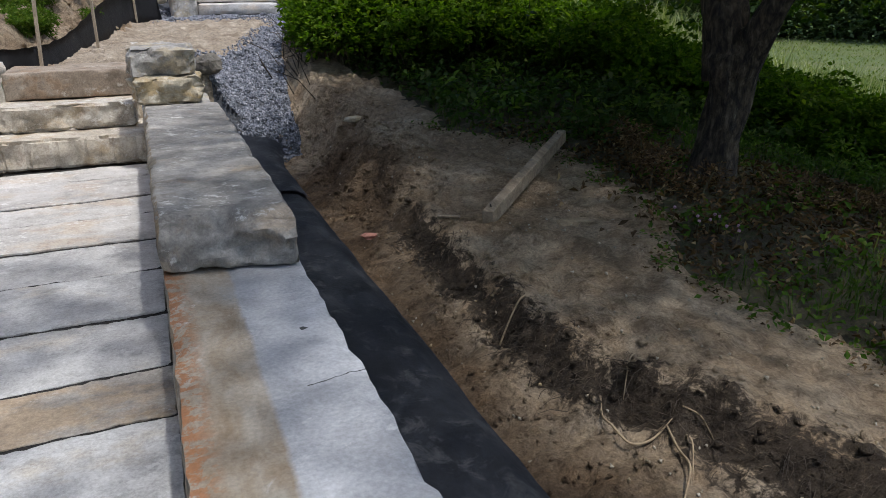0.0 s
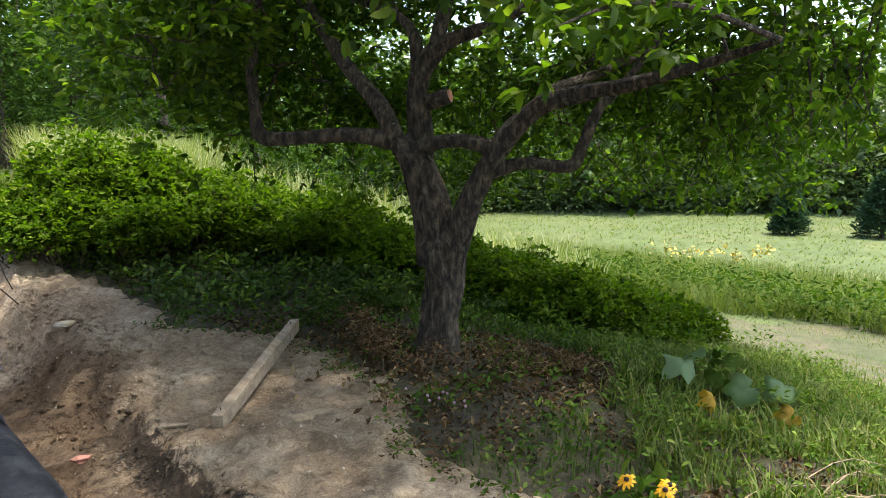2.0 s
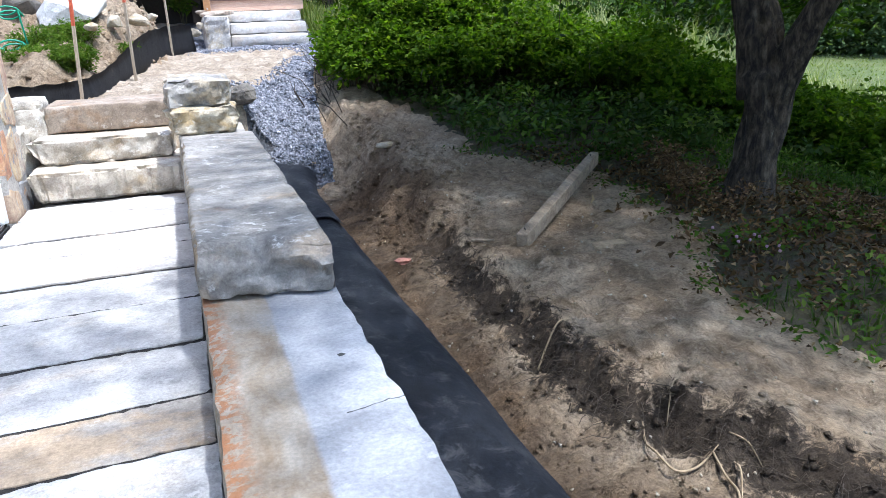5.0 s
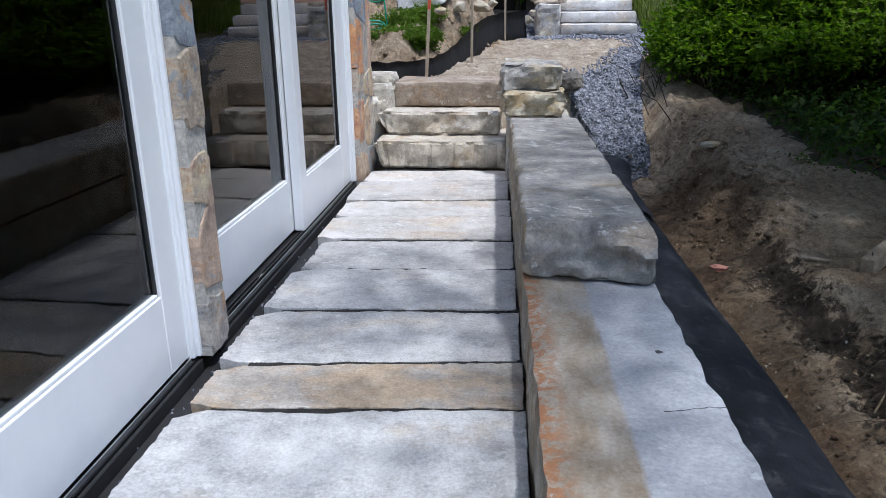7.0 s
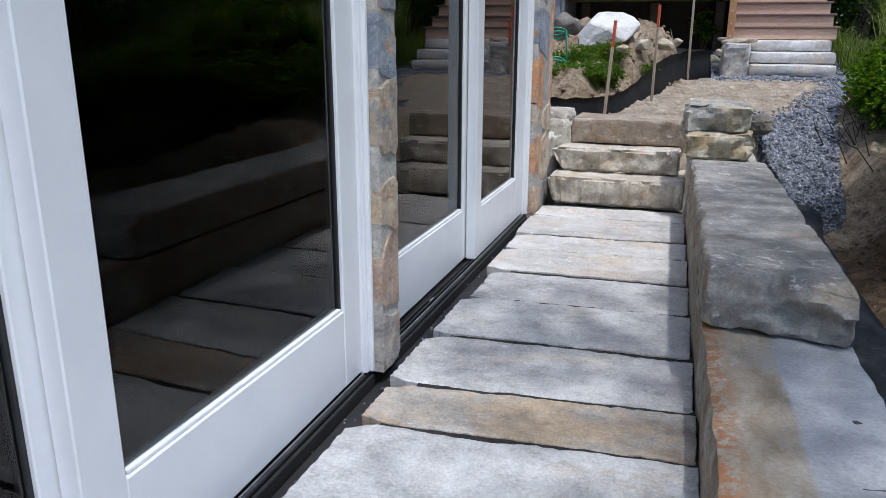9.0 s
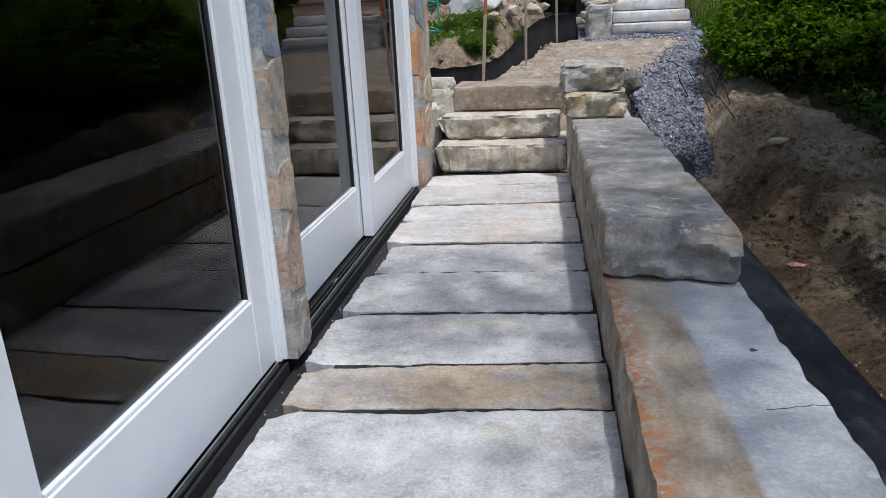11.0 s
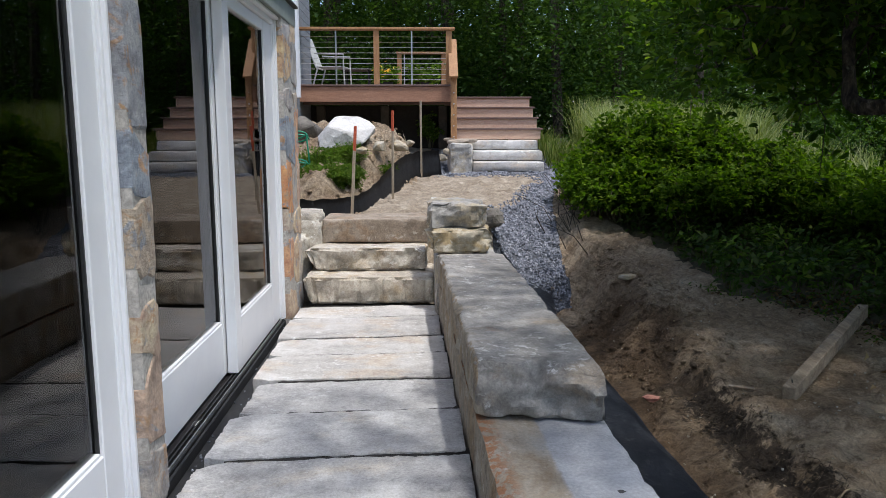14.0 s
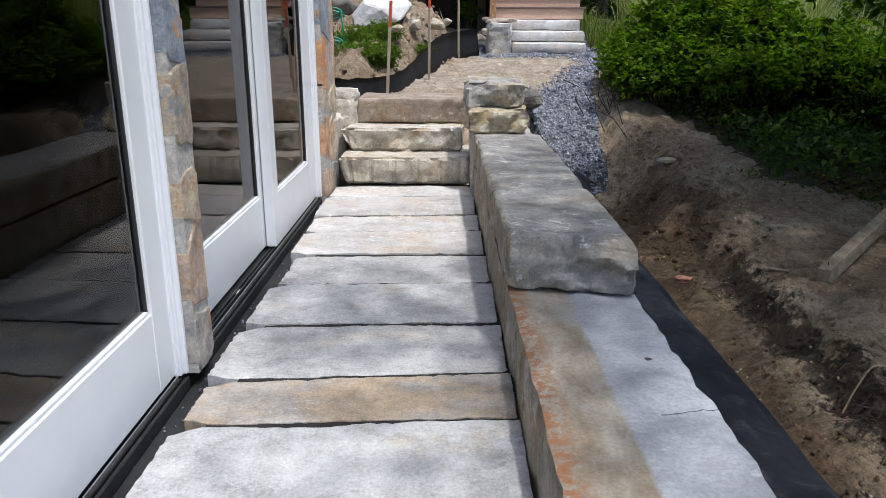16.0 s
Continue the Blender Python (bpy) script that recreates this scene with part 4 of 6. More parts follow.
tagged(part("field_stone", boulder((0.31, 6.35, 0.60), (0.12, 0.10, 0.08), 3.0), "dark_rock"), "small dark fieldstone at the edge of the gravel", "stone")

# ---- three stone steps ----
STEPS = [(-1.235, -0.195, 5.66, 6.35, 0.005, 0.215, "step_stone", 51, "thick buff stone step with drill marks on its face"),
         (-1.225, -0.255, 5.94, 6.6, 0.222, 0.405, "step_stone", 52, "buff stone step with a rough-split face"),
         (-1.145, -0.252, 6.22, 6.75, 0.412, 0.612, "brown_stone", 53, "brown sawn-faced stone top step")]
for x0, x1, y0, y1, z0, z1, mt, sd, lb in STEPS:
    rough = 0.045 if sd == 52 else 0.025 if sd == 51 else 0.005

    def under(p, z0=z0, z1=z1, y0=y0, x0=x0, sd=sd):
        # ends and foot drawn back as split stone is
        k = (p.z - z0) / (z1 - z0)
        back = (0.05 if sd != 53 else 0.0) * (1 - k) * ss(x0 + 0.2, x0, p.x)
        groove = 0.0
        if sd == 51 and p.y < y0 + 0.03:
            groove = 0.014 * ss(0.90, 0.98, abs(math.sin(p.x * 17.5)))
        return Vector((p.x + back, p.y + groove, p.z))

    tagged(part("stone_step", block(x0, x1, y0, y1, z0, z1, sd, rough, 0.008, 0.02, 0.026 if sd != 53 else 0.008, under, 6.0), mt, smooth="worn"), lb, "step", "steps by the house")
for x0, x1, y0, y1, z0, z1, sd in ((-1.36, -1.15, 6.18, 6.6, 0.30, 0.60, 61), (-1.62, -1.17, 6.30, 6.75, 0.50, 0.655, 62), (-1.42, -1.25, 6.0, 6.3, 0.12, 0.5, 63)):
    tagged(part("side_stone", block(x0, x1, y0, y1, z0, z1, sd, 0.03, 0.012, 0.03, 0.035, None, 5.0), "step_stone", smooth=True), "rough buff fieldstone between the steps and the house", "stone", "stones beside the steps")

# ---- fabric strip over the footing ----
fabric = thing("landscape_fabric", (0.57, 2.5, 0.0), "dusty black landscape fabric laid along the back of the low wall", "fabric")


def fabric_sheet(y0, y1, lift):
    bm, rows = bmesh.new(), []
    for y in np.arange(y0, y1, 0.05):
        row = []
        for u in np.linspace(0, 1, 11):
            x = 0.36 + wall_shift(y) + u * (0.42 + 0.010 * noise.noise((y * 1.5, 0, 0)) + 0.10 * ss(5.2, 6.1, y))
            z = lift + 0.035 - 0.045 * u - 0.05 * max(0, u - 0.85) / 0.15 + 0.012 * noise.noise((x * 6, y * 3, 2)) + 0.008 * noise.noise((x * 15, y * 9, 2)) + 0.03 * ss(5.3, 6.1, y)
            row.append(bm.verts.new((x, y, z)))
        rows.append(row)
    for a, b in zip(rows, rows[1:]):
        for k in range(10):
            bm.faces.new((a[k], a[k + 1], b[k + 1], b[k]))
    bmesh.ops.solidify(bm, geom=bm.faces[:], thickness=0.012)
    part("fabric_sheet", bm, "membrane", fabric, smooth=True)


fabric_sheet(-1.4, 4.62, 0.0)
fabric_sheet(4.4, 6.15, 0.022)


# ---- the house wall: sliding doors, fieldstone piers, trim ----
HEAD = 2.105


def door_unit(name, y0, y1, split, label, near=0.127, far=0.143, lap=0.08, out_end=None):
    """A two-panel slider: stepped frame, ribbed bronze sill, an inner panel and an outer one that laps it."""
    u = thing(name, (-1.4, (y0 + y1) / 2, 0), label, "door", kind="structure")
    for s in (1, -1):
        e = y0 if s > 0 else y1
        for nm, xf, w0, w1 in (("jamb", -1.318, 0.0, 0.042), ("casing", -1.304, 0.0, 0.021), ("stop", -1.328, 0.042, 0.05)):
            a, b = sorted((e + s * w0, e + s * w1))
            part(nm, beam(-1.50 if nm == "jamb" else -1.36, xf, a, b, -0.012, HEAD, 0.0035), "white_paint", u)
    part("head", beam(-1.50, -1.318, y0 + 0.044, y1 - 0.044, HEAD - 0.033, HEAD, 0.004), "white_paint", u)
    sill = part("sill_track", beam(-1.50, -1.322, y0, y1, -0.075, -0.020, 0.003), "bronze", u, "dark bronze sill track")
    for x in (-1.478, -1.432, -1.412, -1.372, -1.352):
        part("rib", beam(x - 0.004, x + 0.004, y0 + 0.05, y1 - 0.05, -0.022, -0.006, 0.001), "bronze", sill)
    part("rib", beam(-1.332, -1.326, y0 + 0.05, y1 - 0.05, -0.022, -0.004, 0.001), "pale_alloy", sill, "pale edge of the track")
    part("sill_nose", beam(-1.320, -1.306, y0, y1, -0.12, -0.028, 0.004), "rubber", u)
    out_end = out_end or y1 - 0.045
    for nm, a, b, xf, st0, st1 in (("inner_panel", y0 + 0.052, split + lap, -1.401, 0.127, lap + 0.042), ("outer_panel", split, out_end, -1.337, near, far)):
        xb, lo, hi, rail, top = xf - 0.058, -0.002, HEAD - 0.036, 0.296, 0.072
        pn = part(nm, beam(xb, xf, b - st1, b, lo, hi, 0.004), "white_paint", u)
        part("stile", beam(xb, xf, a, a + st0, lo, hi, 0.004), "white_paint", pn)
        part("bottom_rail", beam(xb, xf - 0.001, a + st0, b - st1, lo, rail, 0.004), "white_paint", pn)
        part("top_rail", beam(xb, xf - 0.001, a + st0, b - st1, hi - top, hi, 0.004), "white_paint", pn)
        c0, c1, z0, z1 = a + st0, b - st1, rail, hi - top
        for c, d in ((c0, c0 + 0.011), (c1 - 0.011, c1)):
            part("gasket", beam(xb + 0.01, xf - 0.012, c, d, z0, z1, 0.002), "rubber", pn)
        part("bead", beam(xb + 0.01, xf - 0.007, c0 + 0.011, c1 - 0.011, z0, z0 + 0.012, 0.002), "white_paint", pn)
        part("pane", beam(xf - 0.028, xf - 0.022, c0, c1, z0, z1, 0), "glass", pn, "clear glass reflecting the garden")
    return u


door_unit("door_1", -0.28, 2.435, 1.01, "white-framed sliding glass door with a dark bronze sill")
door_unit("door_2", 2.602, 5.300, 3.985, "white-framed sliding glass door with a dark bronze sill", 0.118, 0.245)
door_unit("door_3", -3.3, -0.53, -1.95, "white-framed sliding glass door with a dark bronze sill")
# black strip laid in the open gap: the gap's shade as colour
tagged(part("sill_membrane", beam(-1.304, -1.17, -1.4, 5.55, -0.105, -0.075, 0.004), "rubber"), "black strip added in the open gap before the sill for its shade", "membrane")
tagged(part("sill_tag", beam(-1.386, -1.356, 3.27, 3.33, -0.0195, -0.0175, 0.0005), "white_paint"), "small white sticker on the bronze sill track", "sticker")


def pier(name, y0, y1, z0, z1, seed, face=-1.265):
    """A pier of fieldstones set in recessed mortar."""
    rng = random.Random(seed)
    pr = thing(name, (face - 0.1, (y0 + y1) / 2, z0), "fieldstone veneer pier in grey, buff and rust", "stone wall", kind="structure")
    part("mortar_core", beam(face - 0.084, face - 0.004, y0 + 0.001, y1 - 0.001, z0, z1, 0), "mortar", pr)
    z = z0
    while z < z1 - 0.05:
        slim = y1 - y0 < 0.3
        h = min(rng.uniform(0.20, 0.46) if slim else rng.uniform(0.16, 0.40), z1 - z)
        if z1 - z - h < 0.08:
            h = z1 - z
        y = y0
        while y < y1 - 0.03:
            w = rng.uniform(0.10, 0.40) if slim else rng.uniform(0.19, 0.42)
            if y1 - y - w < (0.06 if slim else 0.1):
                w = y1 - y
            hh = [rng.uniform(-0.07, 0.07) for _ in range(4)]
            ww = [rng.uniform(-0.035, 0.035) for _ in range(4)]
            yy0, yy1, g = y, y + w, 0.006
            c = [(yy0 + (g + ww[0] if yy0 > y0 else 0), z + g + (hh[0] if z > z0 else 0)), (yy1 - (g + ww[1] if yy1 < y1 else 0), z + g + (hh[1] if z > z0 else 0)),
                 (yy1 - (g + ww[2] if yy1 < y1 else 0), z + h - g + hh[2]), (yy0 + (g + ww[3] if yy0 > y0 else 0), z + h - g + hh[3])]
            ring = []
            for (a0, b0), (a1, b1) in zip(c, c[1:] + c[:1]):
                for t in (0.12, 0.5, 0.88):
                    j = 0.008
                    ring.append((a0 + (a1 - a0) * t + rng.uniform(-j, j), b0 + (b1 - b0) * t + rng.uniform(-j, j)))
            ring = [(y0 if a < y0 + 0.016 else y1 if a > y1 - 0.016 else a, b) for a, b in ring]
            bm, cy, cz = bmesh.new(), sum(p[0] for p in ring) / 12, sum(p[1] for p in ring) / 12
            out = rng.uniform(0.0, 0.004)
            back = [bm.verts.new((face - 0.06, a, b)) for a, b in ring]
            rim = [bm.verts.new((face - 0.003 + out * 0.5, a, b)) for a, b in ring]
            mid = [bm.verts.new((face + out + rng.uniform(-0.002, 0.003), cy + (a - cy) * 0.95, cz + (b - cz) * 0.95)) for a, b in ring]
            hub = bm.verts.new((face + out + rng.uniform(-0.002, 0.005), cy + rng.uniform(-0.02, 0.02), cz + rng.uniform(-0.02, 0.02)))
            for k in range(12):
                q = (k + 1) % 12
                bm.faces.new((back[k], back[q], rim[q], rim[k]))
                bm.faces.new((rim[k], rim[q], mid[q], mid[k]))
                bm.faces.new((mid[k], mid[q], hub))
            part("fieldstone", bm, "veneer", pr)
            y += w
        z += h
    return pr


pier("wall_pier_1", 2.437, 2.600, -0.02, HEAD + 0.02, 4)
pier("wall_pier_2", 5.302, 5.87, -0.06, HEAD + 0.02, 9)
pier("wall_pier_3", -0.528, -0.282, -0.02, HEAD + 0.02, 12)
for y0, y1 in ((-3.3, -0.53), (-0.28, 2.435), (2.602, 5.3)):
    tagged(part("trim", beam(-1.50, -1.286, y0 - 0.012, y1 + 0.012, HEAD + 0.002, HEAD + 0.022, 0.004), "white_paint"), "white drip cap over a sliding door", "trim", kind="structure")
tagged(part("trim_fascia", beam(-1.50, -1.262, -6.5, 5.87, HEAD + 0.024, HEAD + 0.165, 0.005), "trim_green"), "grey-green painted beam over the doors", "trim", kind="structure")
tagged(part("trim_flashing", beam(-1.50, -1.238, -6.5, 5.88, HEAD + 0.167, HEAD + 0.185, 0.003), "dark_metal"), "dark metal flashing above the beam", "trim", kind="structure")
tagged(part("wall_upper", beam(-1.55, -1.29, -6.5, 5.86, HEAD + 0.187, 4.6, 0), "siding"), "grey siding above the doors", "wall", kind="structure")
tagged(part("wall_near", beam(-1.52, -1.29, -6.5, -3.3, -0.3, 2.2, 0), "mortar"), "stone-faced wall beyond the doors", "wall", kind="structure")
tagged(part("wall_north", beam(-6.5, -1.36, 5.68, 5.86, -0.3, 4.6, 0), "siding"), "grey siding on the gable wall", "wall", kind="structure")
tagged(part("wall_south", beam(-6.5, -1.3, -6.7, -6.5, -0.3, 4.6, 0), "siding"), "grey siding on the end wall", "wall", kind="structure")
# back wall and ceiling added unseen; dark colours keep the room dim behind glass
tagged(part("wall_west", beam(-6.7, -6.5, -6.7, 5.86, -0.3, 4.6, 0), "room_wall"), "unseen dark back wall added to close the room", "wall", kind="structure")
room_base = tagged(part("floor", beam(-6.5, -1.505, -6.5, 5.66, -0.12, -0.036, 0), "grout"), "slate tile floor with pale grout inside the doors", "floor", kind="structure")
tile_bm = beam(0, 0.448, 0, 0.448, 0, 0.008, 0.002)
tile_me = bpy.data.meshes.new("tile")
tile_bm.to_mesh(tile_me)
tile_bm.free()
tile_me.materials.append(M["slate"])
for i in range(6):
    for j in range(17):
        tile = new("tile", tile_me)
        tile.parent = room_base
        tile.location = (-1.96 - 0.454 * i, -2.1 + 0.454 * j, -0.036)

tagged(part("ceiling", beam(-6.5, -1.56, -6.5, 5.66, 2.42, 2.5, 0), "room_wall"), "unseen dark ceiling added inside the doors", "ceiling", kind="structure")
tagged(part("roof", beam(-6.7, -1.29, -6.7, 5.9, 4.62, 4.8, 0), "siding"), "grey roof edge", "roof", kind="structure")


# ---- the upper yard: slabs, deck, stairs, rail ----
for x0, x1, y0, y1, z0, z1, sd in ((0.50, 1.58, 11.15, 11.9, 0.77, 0.925, 71), (0.50, 1.60, 11.45, 12.2, 0.93, 1.085, 72), (0.33, 1.58, 11.75, 12.5, 1.09, 1.245, 73)):
    tagged(part("upper_step", block(x0, x1, y0, y1, z0, z1, sd, 0.02, 0.006, 0.06, 0.02, None, 4.0), "slab_pale", smooth="worn"), "pale grey stone slab step at the foot of the deck stairs", "step", "steps below the deck")
tagged(part("cheek_block", block(0.15, 0.49, 11.15, 11.9, 0.66, 1.20, 74, 0.03, 0.012, 0.06, 0.03, None, 4.0), "rough_grey"), "grey rough stone block beside the upper steps", "stone block")
for k, (x, y, z, a) in enumerate(((0.30, 11.5, 1.23, 20), (0.42, 11.62, 1.235, -25), (0.22, 11.7, 1.24, 60))):
    bm = block(-0.16, 0.16, -0.1, 0.1, -0.03, 0.03, 75 + k, 0.02, 0.006, 0.05, 0.012)
    bm.transform(pose(x, y, z, 4, 6 * (k - 1), a))
    tagged(part("flat_stone", bm, "brown_stone"), "loose flat brown stone lying on the block", "stone", "flat stones")

deck = thing("deck", (-1.0, 13.5, 1.0), "brown composite deck on posts with a cable rail", "deck")
DX0, DX1, DY0, DY1, DZ = -2.2, 0.22, 12.0, 15.6, 2.12
part("fascia", beam(DX0, DX1, DY0 - 0.03, DY0, DZ - 0.27, DZ - 0.03, 0.004), "fascia_brown", deck)
part("fascia", beam(DX1, DX1 + 0.03, DY0 - 0.03, DY1, DZ - 0.27, DZ - 0.03, 0.004), "fascia_brown", deck)
y = DY0 - 0.05
while y < DY1:
    part("deck_board", beam(DX0, DX1 + 0.05, y, y + 0.138, DZ - 0.028, DZ, 0.003), "tread", deck)
    y += 0.143
for x in (-2.0, -0.9, 0.1):
    for y in (13.0, 15.3):
        part("support_post", beam(x - 0.07, x + 0.07, y - 0.07, y + 0.07, 0.7, DZ - 0.30, 0.004), "room_floor", deck)
part("joist_beam", beam(DX0, DX1, 12.3, 12.4, DZ - 0.30, DZ - 0.05, 0.003), "tread", deck)


def rail(name, x0, x1, y, z, posts, thin, label):
    r = thing(name, ((x0 + x1) / 2, y, z), label, "railing")
    part("cap_rail", beam(x0 - 0.04, x1 + 0.06, y - 0.07, y + 0.07, z + 0.845, z + 0.885, 0.006), "cedar", r)
    for x in posts:
        part("post", beam(x - 0.045, x + 0.045, y - 0.045, y + 0.045, z - 0.02, z + 0.843, 0.004), "cedar", r)
    for x in thin:
        part("baluster", beam(x - 0.012, x + 0.012, y - 0.012, y + 0.012, z, z + 0.843, 0.002), "steel", r, "steel baluster")
    for k in range(9):
        zz = z + 0.08 + k * 0.083
        part("cable", tube([(x0, y, zz), (x1, y, zz)], [0.0035, 0.0035], 5), "steel", r, "thin steel cable")
    return r


rail("deck_rail", DX0, 0.20, 12.06, DZ, (-0.98, 0.17), (-1.62, -0.42), "cedar deck railing with steel cables")
rail("back_rail", -0.72, 0.22, 15.5, DZ, (-0.7, 0.2), (-0.6,), "cedar railing at the back of the deck")
stair = thing("deck_stairs", (0.95, 12.2, 1.24), "brown composite stairs up to the deck", "stairs")
for k in range(4):
    z, y = 1.255 + 0.181 * k, 12.05 + 0.29 * k
    part("riser", beam(0.235, 1.66 - 0.02 * k, y, y + 0.02, z, z + 0.152, 0.003), "composite", stair)
    part("tread_board", beam(0.225, 1.69 - 0.02 * k, y - 0.025, y + 0.31, z + 0.152, z + 0.181, 0.004), "tread", stair)
part("landing", beam(0.255, 1.62, 13.23, 15.6, 1.93, 1.978, 0.004), "tread", stair)
part("stringer", beam(1.585, 1.62, 12.08, 13.3, 1.2, 1.40, 0.003), "composite", stair)
part("skirt", beam(1.56, 1.59, 13.2, 15.6, 1.2, 1.925, 0.003), "composite", stair)
hand = thing("stair_rail", (0.22, 11.8, 1.25), "cedar stair handrail with its post", "railing")
newel = part("newel_post", beam(0.19, 0.285, 11.78, 11.87, 1.22, 2.24, 0.004), "cedar", hand)
part("handrail", beam(-0.07, 0.07, -0.55, 0.30, -0.02, 0.02, 0.006, pose(0.23, 12.05, 2.62, 48, 0, 0)), "cedar", hand)
for k in range(5):
    part("bolt", tube([(0.237, 11.782, 1.3 + 0.17 * k), (0.237, 11.768, 1.3 + 0.17 * k)], [0.012, 0.012], 8), "steel", newel)

# the house wing at the deck
wing = thing("house_wing", (-3.6, 14.5, 0.8), "grey clapboard house wing with white corner trim", "house")
part("wall", beam(-5.5, -2.20, 11.6, 13.2, 0.4, 6.0, 0), "siding", wing)
for k in range(26):
    z = 2.0 + 0.13 * k
    part("clapboard", beam(-2.205, -2.178, 11.70, 13.2, z, z + 0.126, 0.003, Matrix.Translation((0, 0, 0))), "siding", wing)
part("corner_board", beam(-2.26, -2.13, 11.55, 11.69, 1.9, 6.0, 0.004), "white_paint", wing, "white corner board")
# dark sheet added under the deck in place of the shade there
part("foundation_wall", beam(-2.2, 0.23, 13.2, 13.4, 0.3, 1.84, 0), "under_deck_dark", wing, "dark sheet added under the deck to stand for its shade")
part("eave", beam(-5.7, -1.9, 11.3, 13.5, 6.0, 6.2, 0.01), "white_paint", wing)


def patio_chair(x, y, z, turn):
    c = thing("patio_chair", (0, 0, 0), "pale sling patio chair on the deck", "chair")
    part("back_sling", beam(-0.24, 0.24, -0.02, 0.0, 0.38, 0.98, 0.008, pose(0, 0.14, 0.02, -20, 0, 0)), "chair_cloth", c)
    part("seat_sling", beam(-0.24, 0.24, -0.24, 0.24, 0.40, 0.42, 0.006), "chair_cloth", c)
    for sx in (-0.26, 0.26):
        part("leg", tube([(sx, -0.26, 0), (sx, -0.24, 0.42)], [0.014, 0.014]), "chair_cloth", c)
        part("leg", tube([(sx, 0.34, 0), (sx, 0.22, 0.42)], [0.014, 0.014]), "chair_cloth", c)
        part("arm", tube([(sx, -0.24, 0.42), (sx, -0.24, 0.62), (sx, 0.28, 0.64)], [0.014] * 3), "chair_cloth", c)
    c.matrix_basis = pose(x, y, z, 0, 0, turn)
    return c


patio_chair(-1.84, 13.7, DZ, 82)
side_table = thing("side_table", (-1.45, 14.2, DZ), "small dark metal table on the deck", "table")
part("tabletop", beam(-1.7, -1.2, 13.95, 14.45, DZ + 0.40, DZ + 0.425, 0.005), "dark_metal", side_table)
for x in (-1.66, -1.24):
    for y in (14.0, 14.4):
        part("leg", beam(x - 0.012, x + 0.012, y - 0.012, y + 0.012, DZ, DZ + 0.4, 0.002), "dark_metal", side_table)

rng = np.random.default_rng(5)


def pot_plant(x, y, z, r, leafmat, label, petals=False):
    p = thing("pot_plant", (x, y, z), label, "plant")
    part("pot", tube([(x, y, z), (x, y, z + 0.16), (x, y, z + 0.22)], [0.10, 0.14, 0.15], 14), "dark_metal", p)
    w, u = rng.uniform(0, 2 * np.pi, 500), rng.uniform(0, 1, (500, 1)) ** 0.5
    P = np.stack([np.cos(w), np.sin(w), rng.uniform(-0.3, 1.0, 500)], 1) * u * r + (x, y, z + 0.28)
    fol = joined("foliage", [leaf_arrays(P, 0.09, rng, 0.4)], leafmat, p)
    if petals:
        Q = P[rng.integers(0, 500, 40)] + (0, 0, 0.08)
        joined("blossom", [leaf_arrays(Q, 0.07, rng, 0.7, 0.45)], "yellow_petal", fol, "yellow blossoms")


pot_plant(-0.95, 14.6, DZ, 0.26, "lit_weed", "potted plant with yellow blossoms on the deck", True)
pot_plant(-0.22, 14.9, DZ + 0.02, 0.32, "lit_weed", "leafy green potted plant on the deck")

# ---- spoil heap: rocks, fence, stakes, hose ----
rock = bmesh.new()
for q in ((-1.55, 9.1, 1.30), (-1.50, 9.4, 1.36), (-1.42, 9.0, 1.44), (-1.34, 9.2, 1.55), (-1.14, 9.3, 1.545), (-1.05, 9.15, 1.55), (-0.93, 9.2, 1.49), (-0.84, 9.1, 1.41), (-0.86, 9.35, 1.36), (-0.98, 8.93, 1.22), (-1.24, 8.90, 1.18), (-1.52, 8.98, 1.16), (-1.2, 8.88, 1.36)):
    rock.verts.new(q)
bmesh.ops.convex_hull(rock, input=rock.verts[:])
bmesh.ops.bevel(rock, geom=rock.edges[:], offset=0.012, segments=1, affect="EDGES", profile=0.5)
bmesh.ops.subdivide_edges(rock, edges=rock.edges[:], cuts=2, use_grid_fill=True)
for v in rock.verts:
    v.co += Vector((0.5, 1, 0.6)) * 0.016 * noise.noise(v.co * 11) + Vector((0.6, 0.5, 1)) * 0.012 * noise.noise(v.co * 5 + Vector((5, 0, 0)))
tagged(part("white_boulder", rock, "white_rock"), "angular white boulder on the spoil heap", "boulder")
tagged(part("grey_boulder", crag((-1.74, 9.4, 1.37), (0.22, 0.22, 0.20), 3, 18), "dark_rock"), "mossy grey boulder on the spoil heap", "boulder")
for x, y, z, r, sd in ((-0.79, 9.0, 1.20, 0.12, 1.1), (-0.58, 9.3, 1.17, 0.14, 5.0), (-0.98, 8.5, 1.15, 0.08, 8.0), (0.02, 10.9, 1.0, 0.10, 4.0), (0.12, 11.3, 1.08, 0.09, 6.0), (-0.42, 9.7, 1.22, 0.08, 2.5)):
    tagged(part("rubble_stone", crag((x, y, z), (r, r * 0.8, r * 0.7), sd, 14, 0.1), "buff_stone"), "buff stone half sunk in the spoil heap", "stone", "stones in the spoil heap")
FENCE = [(-1.75, 6.80), (-1.3, 6.85), (-0.98, 6.97), (-0.81, 7.35), (-0.71, 8.1), (-0.51, 9.2), (-0.32, 10.2), (0.02, 10.75)]
pts, _ = smooth_path([(x, y, 0) for x, y in FENCE], [1] * len(FENCE), 8)
fence = bmesh.new()
prev = None
